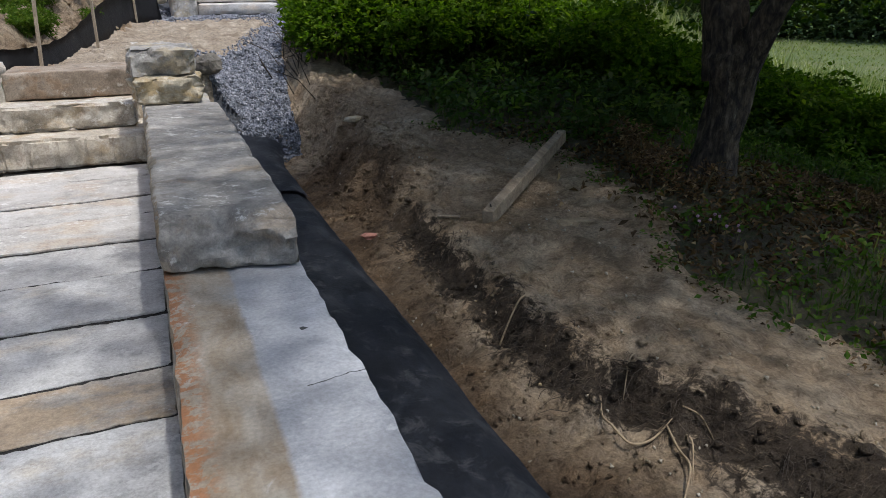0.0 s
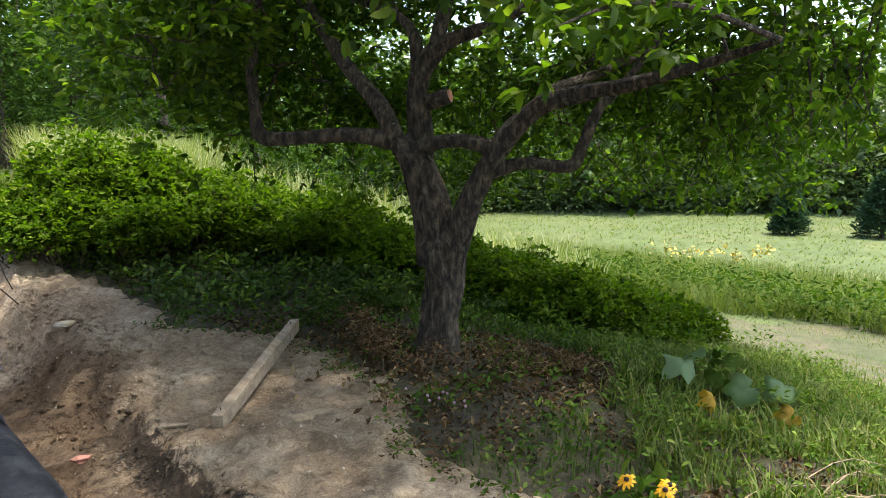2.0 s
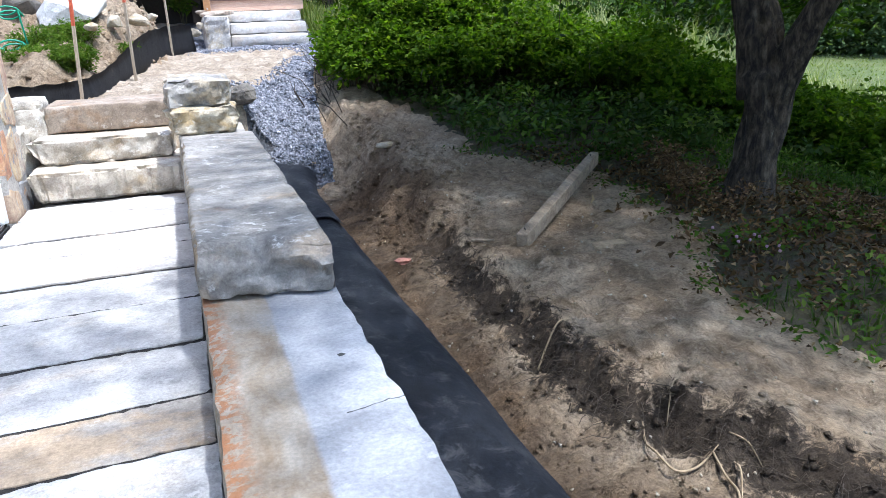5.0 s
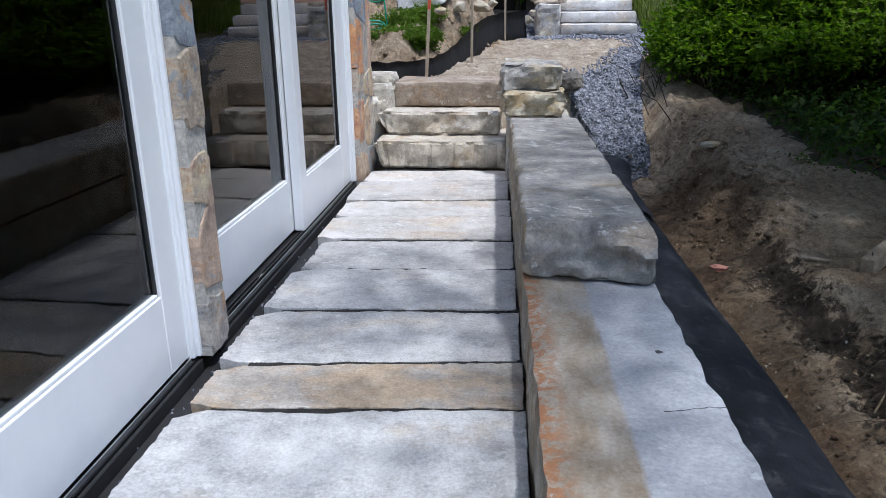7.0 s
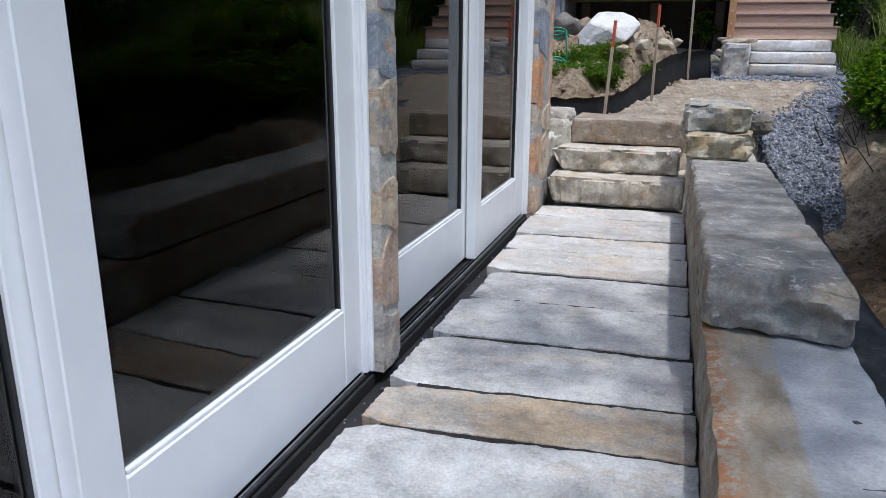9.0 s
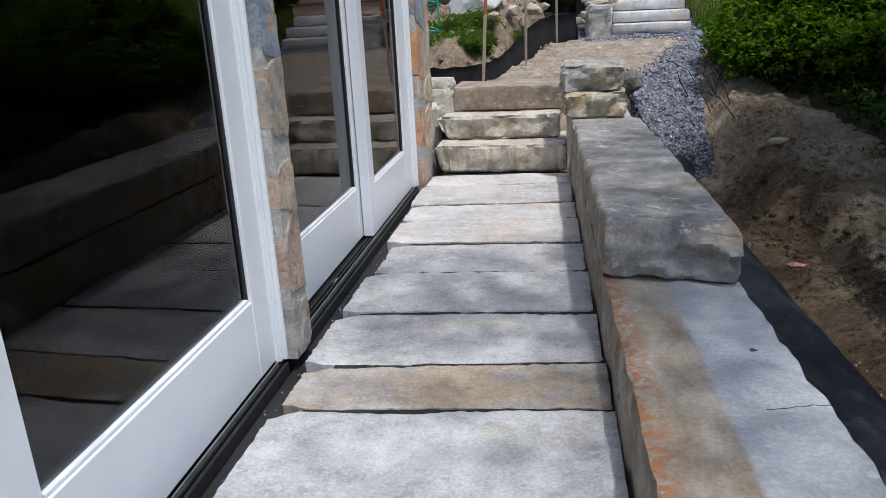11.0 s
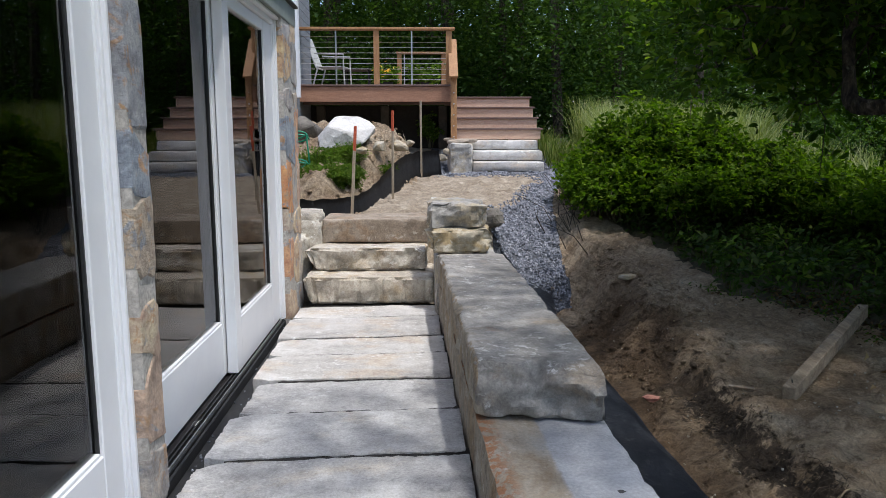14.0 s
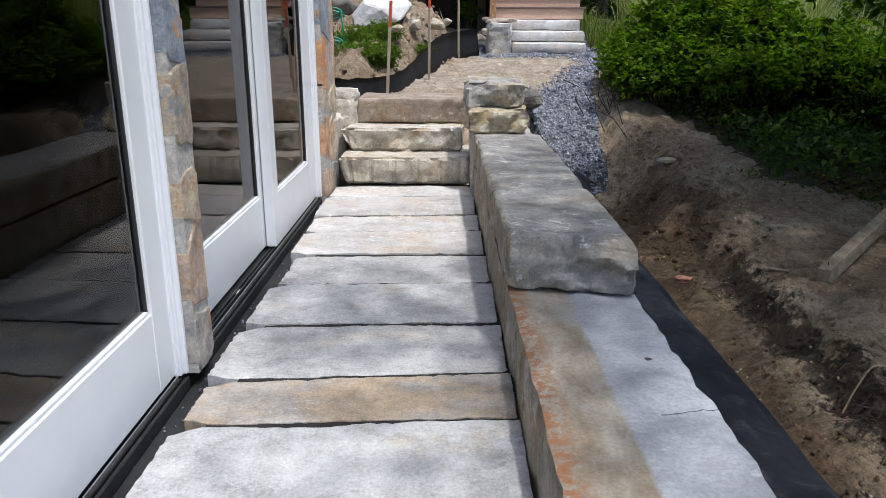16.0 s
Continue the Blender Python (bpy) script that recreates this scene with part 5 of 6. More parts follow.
for k, p in enumerate(pts):
    base = land(p.x + 0.12, p.y, False) - 0.05
    tall = 0.22 + 0.20 * ss(7.6, 9.4, p.y) + 0.025 * noise.noise((k * 0.5, 0, 0))
    col = [fence.verts.new((p.x - 0.05 * q + 0.02 * noise.noise((k * 0.7, q * 3, 0)), p.y + 0.03 * noise.noise((k * 0.4, q * 2, 5)), base + tall * q)) for q in (0, 0.35, 0.7, 1.0)]
    if prev:
        for q in range(3):
            fence.faces.new((prev[q], col[q], col[q + 1], prev[q + 1]))
    prev = col
bmesh.ops.solidify(fence, geom=fence.faces[:], thickness=0.006)
tagged(part("silt_fence", fence, "silt_black", smooth=True), "sagging black silt fence at the foot of the spoil heap", "fence")


def stake(x, y, z0, top, lean, painted):
    s = thing("stake", (x, y, z0), "thin wooden survey stake" + (" with an orange-painted top" if painted else " driven in by the silt fence"), "stake", "stakes by the silt fence")
    cut = top - 0.22 if painted else top
    shaft = part("shaft", tube([(x, y, z0 - 0.15), (x + lean * 0.75, y, cut)], [0.016, 0.016], 4), "stake_wood", s)
    if painted:
        part("painted_tip", tube([(x + lean * 0.75, y, cut), (x + lean, y, top)], [0.0162, 0.0162], 4), "orange_paint", shaft, "orange-painted tip")


stake(-0.945, 6.75, 0.6, 1.40, 0.055, True)
stake(-0.61, 8.15, 0.63, 1.585, 0.01, True)
stake(-0.283, 10.3, 0.72, 1.79, -0.01, False)
hose = []
for c, z, r in (((-1.66, 8.5), 1.27, 0.10), ((-1.64, 8.3), 0.96, 0.11)):
    hose += [(c[0] + r * math.cos(a * 0.5), c[1] - 0.01 * a, z + 0.5 * r * math.sin(a * 0.5) + 0.003 * a) for a in range(0, 26)]
tagged(part("garden_hose", tube(hose, [0.009] * len(hose), 7), "hose_green", smooth=True), "coiled green garden hose on the spoil heap", "hose")


def scatter(n, x0, x1, y0, y1, rng, keep=None, lift=0.0):
    out = []
    while len(out) < n:
        x, y = rng.uniform(x0, x1), rng.uniform(y0, y1)
        if keep is None or keep(x, y):
            out.append((x, y, land(x, y) + lift))
    return np.array(out)


# gravel: loose angular chips over the bed
def chips(n, keep, box, size, name, label, material, rng, lift=0.004):
    P = scatter(n, *box, rng, keep, lift)
    base = np.array([(1, 0, -0.4), (-0.5, 0.85, -0.4), (-0.5, -0.85, -0.35), (0.15, 0.1, 0.75), (0.6, -0.6, 0.35), (-0.5, 0.35, 0.5)])
    tri = np.array([(0, 2, 1), (0, 4, 2), (0, 1, 3), (0, 3, 4), (1, 2, 5), (1, 5, 3), (2, 4, 3), (2, 3, 5)])
    V = []
    for p in P:
        a = rng.uniform(0, 6.28, 3)
        m = np.array(Euler(a).to_matrix())
        V.append((base * rng.uniform(0.6, 1.25, (6, 1)) * size * rng.uniform(0.5, 1.3)) @ m + p)
    F = (tri[None] + np.arange(len(P))[:, None, None] * 6).reshape(-1, 3)
    return tagged(hang(name, arrays(name, np.concatenate(V), F), material), label, "gravel", kind="stuff")


grng = np.random.default_rng(11)
chips(13000, lambda x, y: ground_kind(x, y) == 7, (0.2, 1.7, 5.85, 9.0), 0.0155, "gravel", "blue-grey crushed stone gravel on the path", "stone_chip", grng)
chips(7000, lambda x, y: ground_kind(x, y) == 7, (0.0, 2.0, 9.0, 11.9), 0.020, "gravel", "blue-grey crushed stone gravel before the upper steps", "stone_chip", grng)
chips(420, lambda x, y: ground_kind(x, y) == 6, (-1.1, 1.2, 6.7, 11.0), 0.008, "sand_pebbles", "scattered pebbles and clods on the sandy path", "sand", grng)
chips(600, lambda x, y: ground_kind(x, y) == 0 and noise.noise((x * 3, y * 3, 31)) > -0.25, (0.78, 2.8, 0.4, 6.3), 0.006, "soil_crumbs", "crumbs of brown soil on the bank", "soil", grng)
chips(700, lambda x, y: 0.76 < x < 1.15 and noise.noise((x * 4, y * 4, 33)) > -0.1, (0.76, 1.15, 0.3, 6.0), 0.011, "soil_clods", "clods fallen from the cut bank", "soil", grng)
chips(420, lambda x, y: ground_kind(x, y) == 0 and x > 0.8, (0.8, 2.6, 0.6, 5.8), 0.0085, "bank_pebbles", "pale pebbles and bits strewn over the bare bank", "buff_stone", grng)
chips(70, lambda x, y: True, (-1.28, -1.22, 0.8, 5.5), 0.009, "joint_gravel", "dark chips in the gap before the sill", "stone_chip", grng, 0.30)
chips(900, lambda x, y: ground_kind(x, y) == 6 and 7 in (ground_kind(x + 0.16, y), ground_kind(x, y + 0.2), ground_kind(x + 0.08, y)), (-0.2, 1.6, 6.3, 11.0), 0.017, "stray_gravel", "stray chips at the edge of the gravel", "stone_chip", grng)

# clods: rounded lumps half sunk in the bank and the spoil heap
def lumps(name, n, place, size, label, rng):
    forms = []
    for k in range(7):
        bm = boulder((0, 0, 0), (1, 0.85, 0.55), k * 2.3 + 0.7, 2, 0.6)
        forms.append((np.array([v.co[:] for v in bm.verts]), np.array([[v.index for v in f.verts] for f in bm.faces])))
        bm.free()
    pieces = []
    for _ in range(n):
        x, y = place(rng)
        v, f = forms[int(rng.integers(0, 7))]
        s = size * rng.uniform(0.35, 1.0) ** 1.5 * 1.6
        m = np.array(Euler((rng.normal() * 0.3, rng.normal() * 0.3, rng.uniform(0, 6.28))).to_matrix())
        pieces.append((v @ m * s + (x, y, land(x, y) + 0.05 * s), f))
    ob = joined(name, pieces, "soil")
    ob.data.shade_smooth()
    return tagged(ob, label, "clods", kind="stuff")


def on_cut(rng):
    y = rng.uniform(0.6, 6.1)
    return 1.13 + 0.50 * ss(2.2, 0.9, y) + rng.normal() * 0.12 + 0.08, y


def on_heap(rng):
    y = rng.uniform(6.95, 11.2)
    return min(-0.90 + 0.66 * ss(7.2, 11, y) - abs(rng.normal()) * 0.45, 0.0), y


lumps("bank_clods", 480, on_cut, 0.013, "lumps of brown soil along the cut bank", grng)
lumps("bank_clods", 200, lambda r: (r.uniform(0.92, 1.6), r.uniform(3.8, 6.2)), 0.017, "large lumps of brown soil by the gravel", grng)
lumps("heap_clods", 260, on_heap, 0.022, "lumps of soil and stone on the spoil heap", grng)

# ---- the bank: board, clods, roots, debris ----
bx0, by0, bx1, by1 = 1.43, 3.28, 2.47, 4.42
ang = math.degrees(math.atan2(by1 - by0, bx1 - bx0))
length = math.hypot(bx1 - bx0, by1 - by0)
board = thing("timber", (bx0, by0, land(bx0, by0, False)), "weathered two-by-four timber lying on the soil bank", "timber")
bz = land(bx0, by0, False)
part("plank", beam(0, length, -0.03, 0.03, -0.02, 0.06, 0.004, pose(bx0, by0, bz + 0.02, 0, -4.8, ang)), "lumber", board)
for u in (0.06, length - 0.1):
    part("nail", tube([pose(bx0, by0, bz + 0.02, 0, -4.8, ang) @ Vector((u, 0.0, 0.055)), pose(bx0, by0, bz + 0.02, 0, -4.8, ang) @ Vector((u, 0.004, 0.075))], [0.003, 0.003], 5), "dark_metal", board, "rusty nail")
tagged(part("wood_scrap", beam(-0.015, 0.015, -0.06, 0.06, 0, 0.010, 0.002, pose(1.30, 3.50, land(1.3, 3.5) + 0.006, 0, 0, 62)), "lumber"), "thin grey scrap of wood in the soil", "wood scrap")
tagged(part("wood_flake", block(1.76, 1.98, 3.13, 3.24, land(1.86, 3.2) - 0.015, land(1.86, 3.2) + 0.012, 91, 0.05, 0.006, 0.02, 0.02, None, 9.0), "straw"), "pale flake of wood beside the timber", "wood scrap")
tagged(part("flat_pebble", boulder((1.30, 5.5, land(1.30, 5.5) + 0.02), (0.10, 0.05, 0.025), 4.4, 2, 0.3), "buff_stone"), "flat buff stone on the bank", "stone")
tagged(part("clay_shard", boulder((0.93, 3.75, land(0.93, 3.75) + 0.015), (0.05, 0.03, 0.025), 9.1, 2, 0.5), "red_clay"), "broken red clay shard in the bank", "shard")
ROOTS = [[(1.055, 2.29), (1.116, 2.344), (1.176, 2.369), (1.231, 2.381)], [(1.20, 1.81), (1.16, 1.73), (1.13, 1.63), (1.145, 1.555), (1.21, 1.54), (1.305, 1.575)],
         [(1.275, 1.56), (1.25, 1.47), (1.23, 1.39), (1.17, 1.32), (1.115, 1.27)], [(1.34, 1.84), (1.30, 1.81), (1.255, 1.76)], [(1.31, 1.51), (1.28, 1.445), (1.215, 1.355)], [(1.35, 1.59), (1.385, 1.545), (1.395, 1.49)]]
for k, rt in enumerate(ROOTS):
    mid = (len(rt) - 1) / 2
    pts = [(x, y, land(x, y) + 0.008 + 0.022 * (1 - abs(i - mid) / mid)) for i, (x, y) in enumerate(rt)]
    p, r = smooth_path(pts, [0.0038 if k < 3 else 0.003] * (len(rt) - 1) + [0.0014], 6)
    tagged(part("root", tube(p, r, 6), "straw", smooth=True), "pale bare root curling out of the cut bank", "root", "roots in the bank")


# ---- vegetation ----
TREE = {
    "trunk": ([(2.87, 3.41, -0.16), (2.87, 3.41, -0.02), (2.88, 3.4, 0.12), (2.9, 3.38, 0.34), (2.94, 3.37, 0.61), (2.95, 3.39, 0.81), (2.94, 3.4, 0.98)], [0.25, 0.175, 0.132, 0.106, 0.116, 0.15, 0.05]),
    "left_stem": ([(2.94, 3.4, 0.70), (2.91, 3.45, 1.02), (2.86, 3.5, 1.26), (2.77, 3.58, 1.45)], [0.12, 0.128, 0.105, 0.062]),
    "centre_stem": ([(2.93, 3.42, 0.85), (2.91, 3.53, 1.26), (2.9, 3.54, 1.57), (2.9, 3.54, 1.82), (2.97, 3.41, 1.99), (3.04, 3.21, 2.05), (3.06, 2.94, 2.09), (3.07, 2.53, 2.22)], [0.10, 0.08, 0.068, 0.062, 0.05, 0.036, 0.028, 0.02]),
    "right_stem": ([(2.96, 3.36, 0.75), (2.98, 3.2, 1.05), (3.01, 3.11, 1.22), (3.04, 3.01, 1.36), (3.09, 2.91, 1.5), (3.14, 2.73, 1.62), (3.23, 2.53, 1.66), (3.25, 2.24, 1.69), (3.2, 1.89, 1.72), (3.11, 1.43, 1.78)],
                   [0.10, 0.075, 0.065, 0.058, 0.05, 0.044, 0.04, 0.034, 0.026, 0.015]),
    "left_limb": ([(2.78, 3.58, 1.43), (2.6, 3.8, 1.48), (2.42, 4.02, 1.48), (2.23, 4.26, 1.48), (2.21, 4.33, 1.66), (2.25, 4.43, 1.96), (2.34, 4.49, 2.34), (2.37, 4.59, 2.7)], [0.058, 0.046, 0.043, 0.045, 0.036, 0.034, 0.03, 0.02]),
    "back_limb": ([(2.76, 3.59, 1.43), (2.74, 3.74, 1.66), (2.7, 3.98, 1.89), (2.67, 4.2, 2.14), (2.59, 4.4, 2.42), (2.55, 4.7, 2.67), (2.43, 5.07, 2.9), (2.15, 5.71, 3.26)], [0.06, 0.052, 0.047, 0.043, 0.045, 0.04, 0.034, 0.02]),
    "cross_limb": ([(2.84, 3.5, 1.38), (2.88, 3.36, 1.42), (2.93, 3.18, 1.43), (3.04, 3.02, 1.37)], [0.055, 0.042, 0.04, 0.05]),
    "upper_limb": ([(3.08, 2.92, 1.48), (3.35, 2.88, 1.7), (3.65, 2.82, 1.8), (4.13, 2.8, 1.97), (4.78, 2.77, 2.28)], [0.042, 0.034, 0.03, 0.026, 0.015]),
    "right_limb": ([(3.03, 3.08, 1.24), (3.17, 2.91, 1.29), (3.32, 2.71, 1.27), (3.37, 2.66, 1.39), (3.44, 2.6, 1.59), (3.53, 2.53, 1.7), (3.76, 2.45, 1.96)], [0.05, 0.036, 0.036, 0.033, 0.028, 0.026, 0.016]),
    "spray_limb": ([(2.89, 3.55, 1.82), (2.91, 3.59, 2.07), (2.93, 3.84, 2.25), (2.93, 4.24, 2.39), (2.86, 4.7, 2.59)], [0.045, 0.034, 0.026, 0.022, 0.014]),
    "top_limb": ([(2.95, 3.44, 1.95), (3.08, 3.45, 2.34), (3.33, 3.49, 2.73), (3.49, 3.49, 3.13)], [0.048, 0.038, 0.03, 0.016]),
}


def apple_tree():
    rg = np.random.default_rng(3)
    t = thing("apple_tree", (2.88, 3.4, 0.05), "old gnarled apple tree with spreading limbs and dense green leaves", "tree")
    nodes = []
    for nm, (pts, rad) in TREE.items():
        p, r = smooth_path(pts, rad, 7)
        big = nm == "trunk" or "stem" in nm
        part("trunk" if nm == "trunk" else "limb", tube(p, r, 22 if big else 12, 0.42 if big else 0.32), "bark", t, smooth=True)
        if nm != "trunk":
            nodes += [(np.array(q), rr) for q, rr in zip(p, r)][4:]
    stub = part("cut_stub", tube([(2.93, 3.50, 1.66), (2.98, 3.40, 1.69), (3.00, 3.37, 1.70)], [0.05, 0.048, 0.046], 12, 0.1), "bark", t, smooth=True)
    part("stub_face", tube([(3.0, 3.37, 1.70), (3.003, 3.364, 1.701)], [0.040, 0.038], 12), "heartwood", stub, "reddish sawn stub face")
    N = np.array([n[0] for n in nodes])
    C, twigs = [], bmesh.new()
    while len(C) < 2660:
        if len(C) < 190:
            # unseen leaf clumps added high up to shade the walkway, cap and trench
            z = rg.uniform(2.9, 3.8)
            n = len(C)
            w, g = (rg.uniform(-1.2, 0.1), rg.uniform(2.25, 3.7)) if n < 44 else (rg.uniform(-1.2, 0.3), rg.uniform(0.3, 2.2)) if n < 66 else (rg.uniform(0.0, 0.75), rg.uniform(2.4, 5.1)) if n < 138 else (rg.uniform(-0.05, 1.3), rg.uniform(0.6, 2.65))
            C.append(np.array([w + 0.24 * z, g - 0.25 * z, z]))
            continue
        if len(C) < 470:
            # the back of the crown, over the hedge
            C.append(np.array([rg.uniform(2.3, 4.6), rg.uniform(3.3, 5.3), rg.uniform(2.3, 3.6)]))
            continue
        if len(C) < 620:
            C.append(np.array([rg.uniform(2.1, 3.4), rg.uniform(4.5, 5.6), rg.uniform(2.3, 3.5)]))
            continue
        if len(C) < 770:
            C.append(np.array([rg.uniform(4.6, 6.3), rg.uniform(0.9, 3.0), rg.uniform(2.5, 4.0)]))
            continue
        if len(C) < 1110:
            # the sunlit far rim
            w, far = rg.uniform(-0.3, 1.3), rg.uniform(0.95, 1.35)
            C.append(np.array([3.3 + 2.9 * far * math.cos(w), 3.5 + 2.7 * far * math.sin(w), rg.uniform(0.95, 2.3)]))
            continue
        q = rg.normal(size=3)
        q *= rg.uniform(0.35, 1.0) ** 0.5 / np.linalg.norm(q)
        c = np.array([3.4, 3.85, 2.75]) + q * np.array([2.8, 3.1, 1.55])
        hr = math.hypot(c[0] - 3.2, c[1] - 3.35) / 2.7
        floor = 1.95 - 0.95 * hr * ss(2.6, 4.2, c[0]) * ss(5.5, 3.5, c[1]) + 0.25 * (1 - hr) - 0.70 * hr * ss(3.6, 5.2, c[1])
        if c[2] < floor or c[1] + 0.25 * (c[2] - 1.0) > 5.9 or math.hypot(c[0] + 0.1, c[1]) < 1.6 or c[0] - 0.24 * c[2] < (1.2 if c[1] < 4.3 else 0.95) or (c[1] < 1.9 and c[0] < 3.8 and rg.uniform() < 0.6) or (c[1] < 3.7 and c[0] < 2.9 and rg.uniform() < 0.5) or (c[0] > 4.0 and c[1] < 4.5 and rg.uniform() < (0.2 if c[1] > 2.6 else 0.5)):
            continue
        if (c[0] + c[1] > 8.8 and rg.uniform() < 0.65) or (c[0] > 3.2 and c[1] < 2.9 and rg.uniform() < 0.35):
            continue
        # the near side of the crown is thin below, so that the limbs show
        out = math.hypot(c[0] - 0.1, c[1])
        if out < 4.3 and c[2] - 1.3 < 0.25 * out and rg.uniform() < 0.85:
            continue
        C.append(c)
    C = np.array(sorted(C, key=lambda c: np.linalg.norm(c - (2.9, 3.4, 1.8))))
    P, H, hold = [], [], list(N)
    for k, c in enumerate(C):
        m = int(rg.integers(5, 10))
        w = np.repeat(rg.normal(size=(m, 3)) * (np.array([0.15, 0.15, 0.11]) if c[0] > 1.9 else np.array([0.22, 0.2, 0.14])), 6, 0)
        P.append(c + w + rg.normal(size=w.shape) * 0.012)
        H.append(w * 3)
        if k % 3 == 0:
            Q = np.array(hold)
            a = Q[int(np.linalg.norm(Q - c, axis=1).argmin())]
            gap = np.linalg.norm(a - c)
            mid = (a + c) / 2 + rg.normal(size=3) * 0.12 * gap + np.array([0, 0, 0.06 * gap])
            sp, sr = smooth_path([a, mid, c], [0.006 + 0.006 * gap, 0.007, 0.003], 3)
            tube(sp, sr, 5, bm=twigs)
            hold.append(c)
    # a leafy spray that reaches out towards the walkway
    sp, sr = smooth_path([(3.11, 1.43, 1.78), (2.6, 1.5, 1.86), (2.15, 1.5, 1.82), (1.75, 1.42, 1.70)], [0.014, 0.011, 0.008, 0.003], 5)
    tube(sp, sr, 6, bm=twigs)
    for q in sp[4:] + [p + Vector((0.1, 0.35, 0.12)) for p in sp[3:]]:
        w = np.repeat(rg.normal(size=(4, 3)) * 0.08, 6, 0)
        P.append(np.array(q) + w)
        H.append(w * 4 + (-0.3, 0, 0.1))
    # hanging whips at the rim
    for k in range(90):
        w = rg.uniform(-1.2, 1.9) if k < 60 else rg.uniform(-1.15, 0.25)
        far, drop = rg.uniform(1.6, 2.5), rg.uniform(0.35, 0.85)
        c = np.array([3.2 + far * math.cos(w), 3.3 + far * math.sin(w), rg.uniform(1.75, 2.2)])
        pts = [c, c + (rg.uniform(-.1, .1), rg.uniform(-.1, .1), -0.45 * drop), c + (rg.uniform(-.18, .18), rg.uniform(-.18, .18), -drop)]
        sp, sr = smooth_path(pts, [0.008, 0.006, 0.002], 6)
        tube(sp, sr, 5, bm=twigs)
        for q in sp:
            P.append(np.array(q) + rg.normal(size=(4, 3)) * 0.05)
            H.append(np.tile((0, 0, -0.6), (4, 1)))
    tagged(part("twig_mass", twigs, "bark", t), kind="stuff")
    joined("crown", [leaf_arrays(np.concatenate(P), 0.074, rg, 0.45, 0.21, 0.07, np.concatenate(H), 0.25)], "apple_leaf", t, "dense green leaves")


apple_tree()


def shrub(x, y, rx, ry, h, seed, canes=40, size=0.064, mat="shrub_leaf", name="shrub", label="dense leafy green shrub in the bank's hedge", z=None, slim=0.29):
    """Arching canes out of one root, each hung with sprays of leaves."""
    rg = np.random.default_rng(seed)
    z0 = land(x, y, False) if z is None else z
    s = thing(name, (x, y, z0), label, "shrub", "hedge shrubs" if name == "shrub" else "")
    P, H, bm = [], [], bmesh.new()
    for k in range(canes):
        a, u = rg.uniform(0, 6.28), rg.uniform(0.05, 1.0) ** 0.6
        rise = h * rg.uniform(0.72, 1.18) * (1 - 0.42 * u * u)
        if rg.uniform() < 0.10:
            rise *= 1.22
        root = np.array([x + 0.35 * rx * u * math.cos(a), y + 0.35 * ry * u * math.sin(a), z0 - 0.05])
        tip = np.array([x + rx * u * math.cos(a), y + ry * u * math.sin(a), z0 + rise])
        droop = np.array([0.16 * rx * math.cos(a), 0.16 * ry * math.sin(a), -0.10 * h * rg.uniform(0, 1.6)])
        sp, sr = smooth_path([root, root * 0.55 + tip * 0.45 + (0, 0, 0.10 * h), tip, tip + droop], [0.007, 0.006, 0.004, 0.002], 4)
        if k % 3 == 0:
            tube(sp, sr, 5, bm=bm)
        for q in sp[2 if slim < 0.2 else 5:]:
            q = np.array(q)
            for _ in range(3):
                out = rg.normal(size=3) * (1, 1, 0.5)
                out /= np.linalg.norm(out)
                at = q + out * size * rg.uniform(0.4, 2.4)
                P.append(np.tile(at, (4, 1)))
                H.append(np.tile(out * 0.9, (4, 1)))
    part("stem", bm, "stem", s)
    joined("foliage", [leaf_arrays(np.concatenate(P), size, rg, 0.5, slim, 0.1, np.concatenate(H))], mat, s)
    return s


HEDGE = [(1.85, 7.25, 0.55, 0.6, 0.84), (2.35, 7.3, 0.65, 0.6, 0.80), (2.75, 6.75, 0.6, 0.55, 0.58), (3.2, 7.2, 0.7, 0.6, 0.60), (3.5, 6.4, 0.65, 0.55, 0.50), (4.1, 6.8, 0.7, 0.6, 0.52),
         (4.2, 5.9, 0.6, 0.55, 0.45), (4.9, 6.1, 0.65, 0.55, 0.46), (4.9, 5.2, 0.6, 0.55, 0.45), (5.5, 5.3, 0.6, 0.55, 0.45), (5.2, 4.4, 0.6, 0.55, 0.44), (5.8, 4.3, 0.55, 0.5, 0.40), (5.6, 3.7, 0.5, 0.5, 0.38),
         (2.1, 6.55, 0.5, 0.4, 0.54), (2.3, 8.2, 0.7, 0.6, 0.70), (1.62, 6.75, 0.40, 0.36, 0.52), (1.40, 7.0, 0.30, 0.34, 0.42), (1.60, 7.75, 0.38, 0.5, 0.52)]
for k, (x, y, rx, ry, h) in enumerate(HEDGE):
    shrub(x, y, rx, ry, h * (0.97 if k < 2 else 0.92), 20 + k, int(60 + 270 * rx * ry), 0.054)

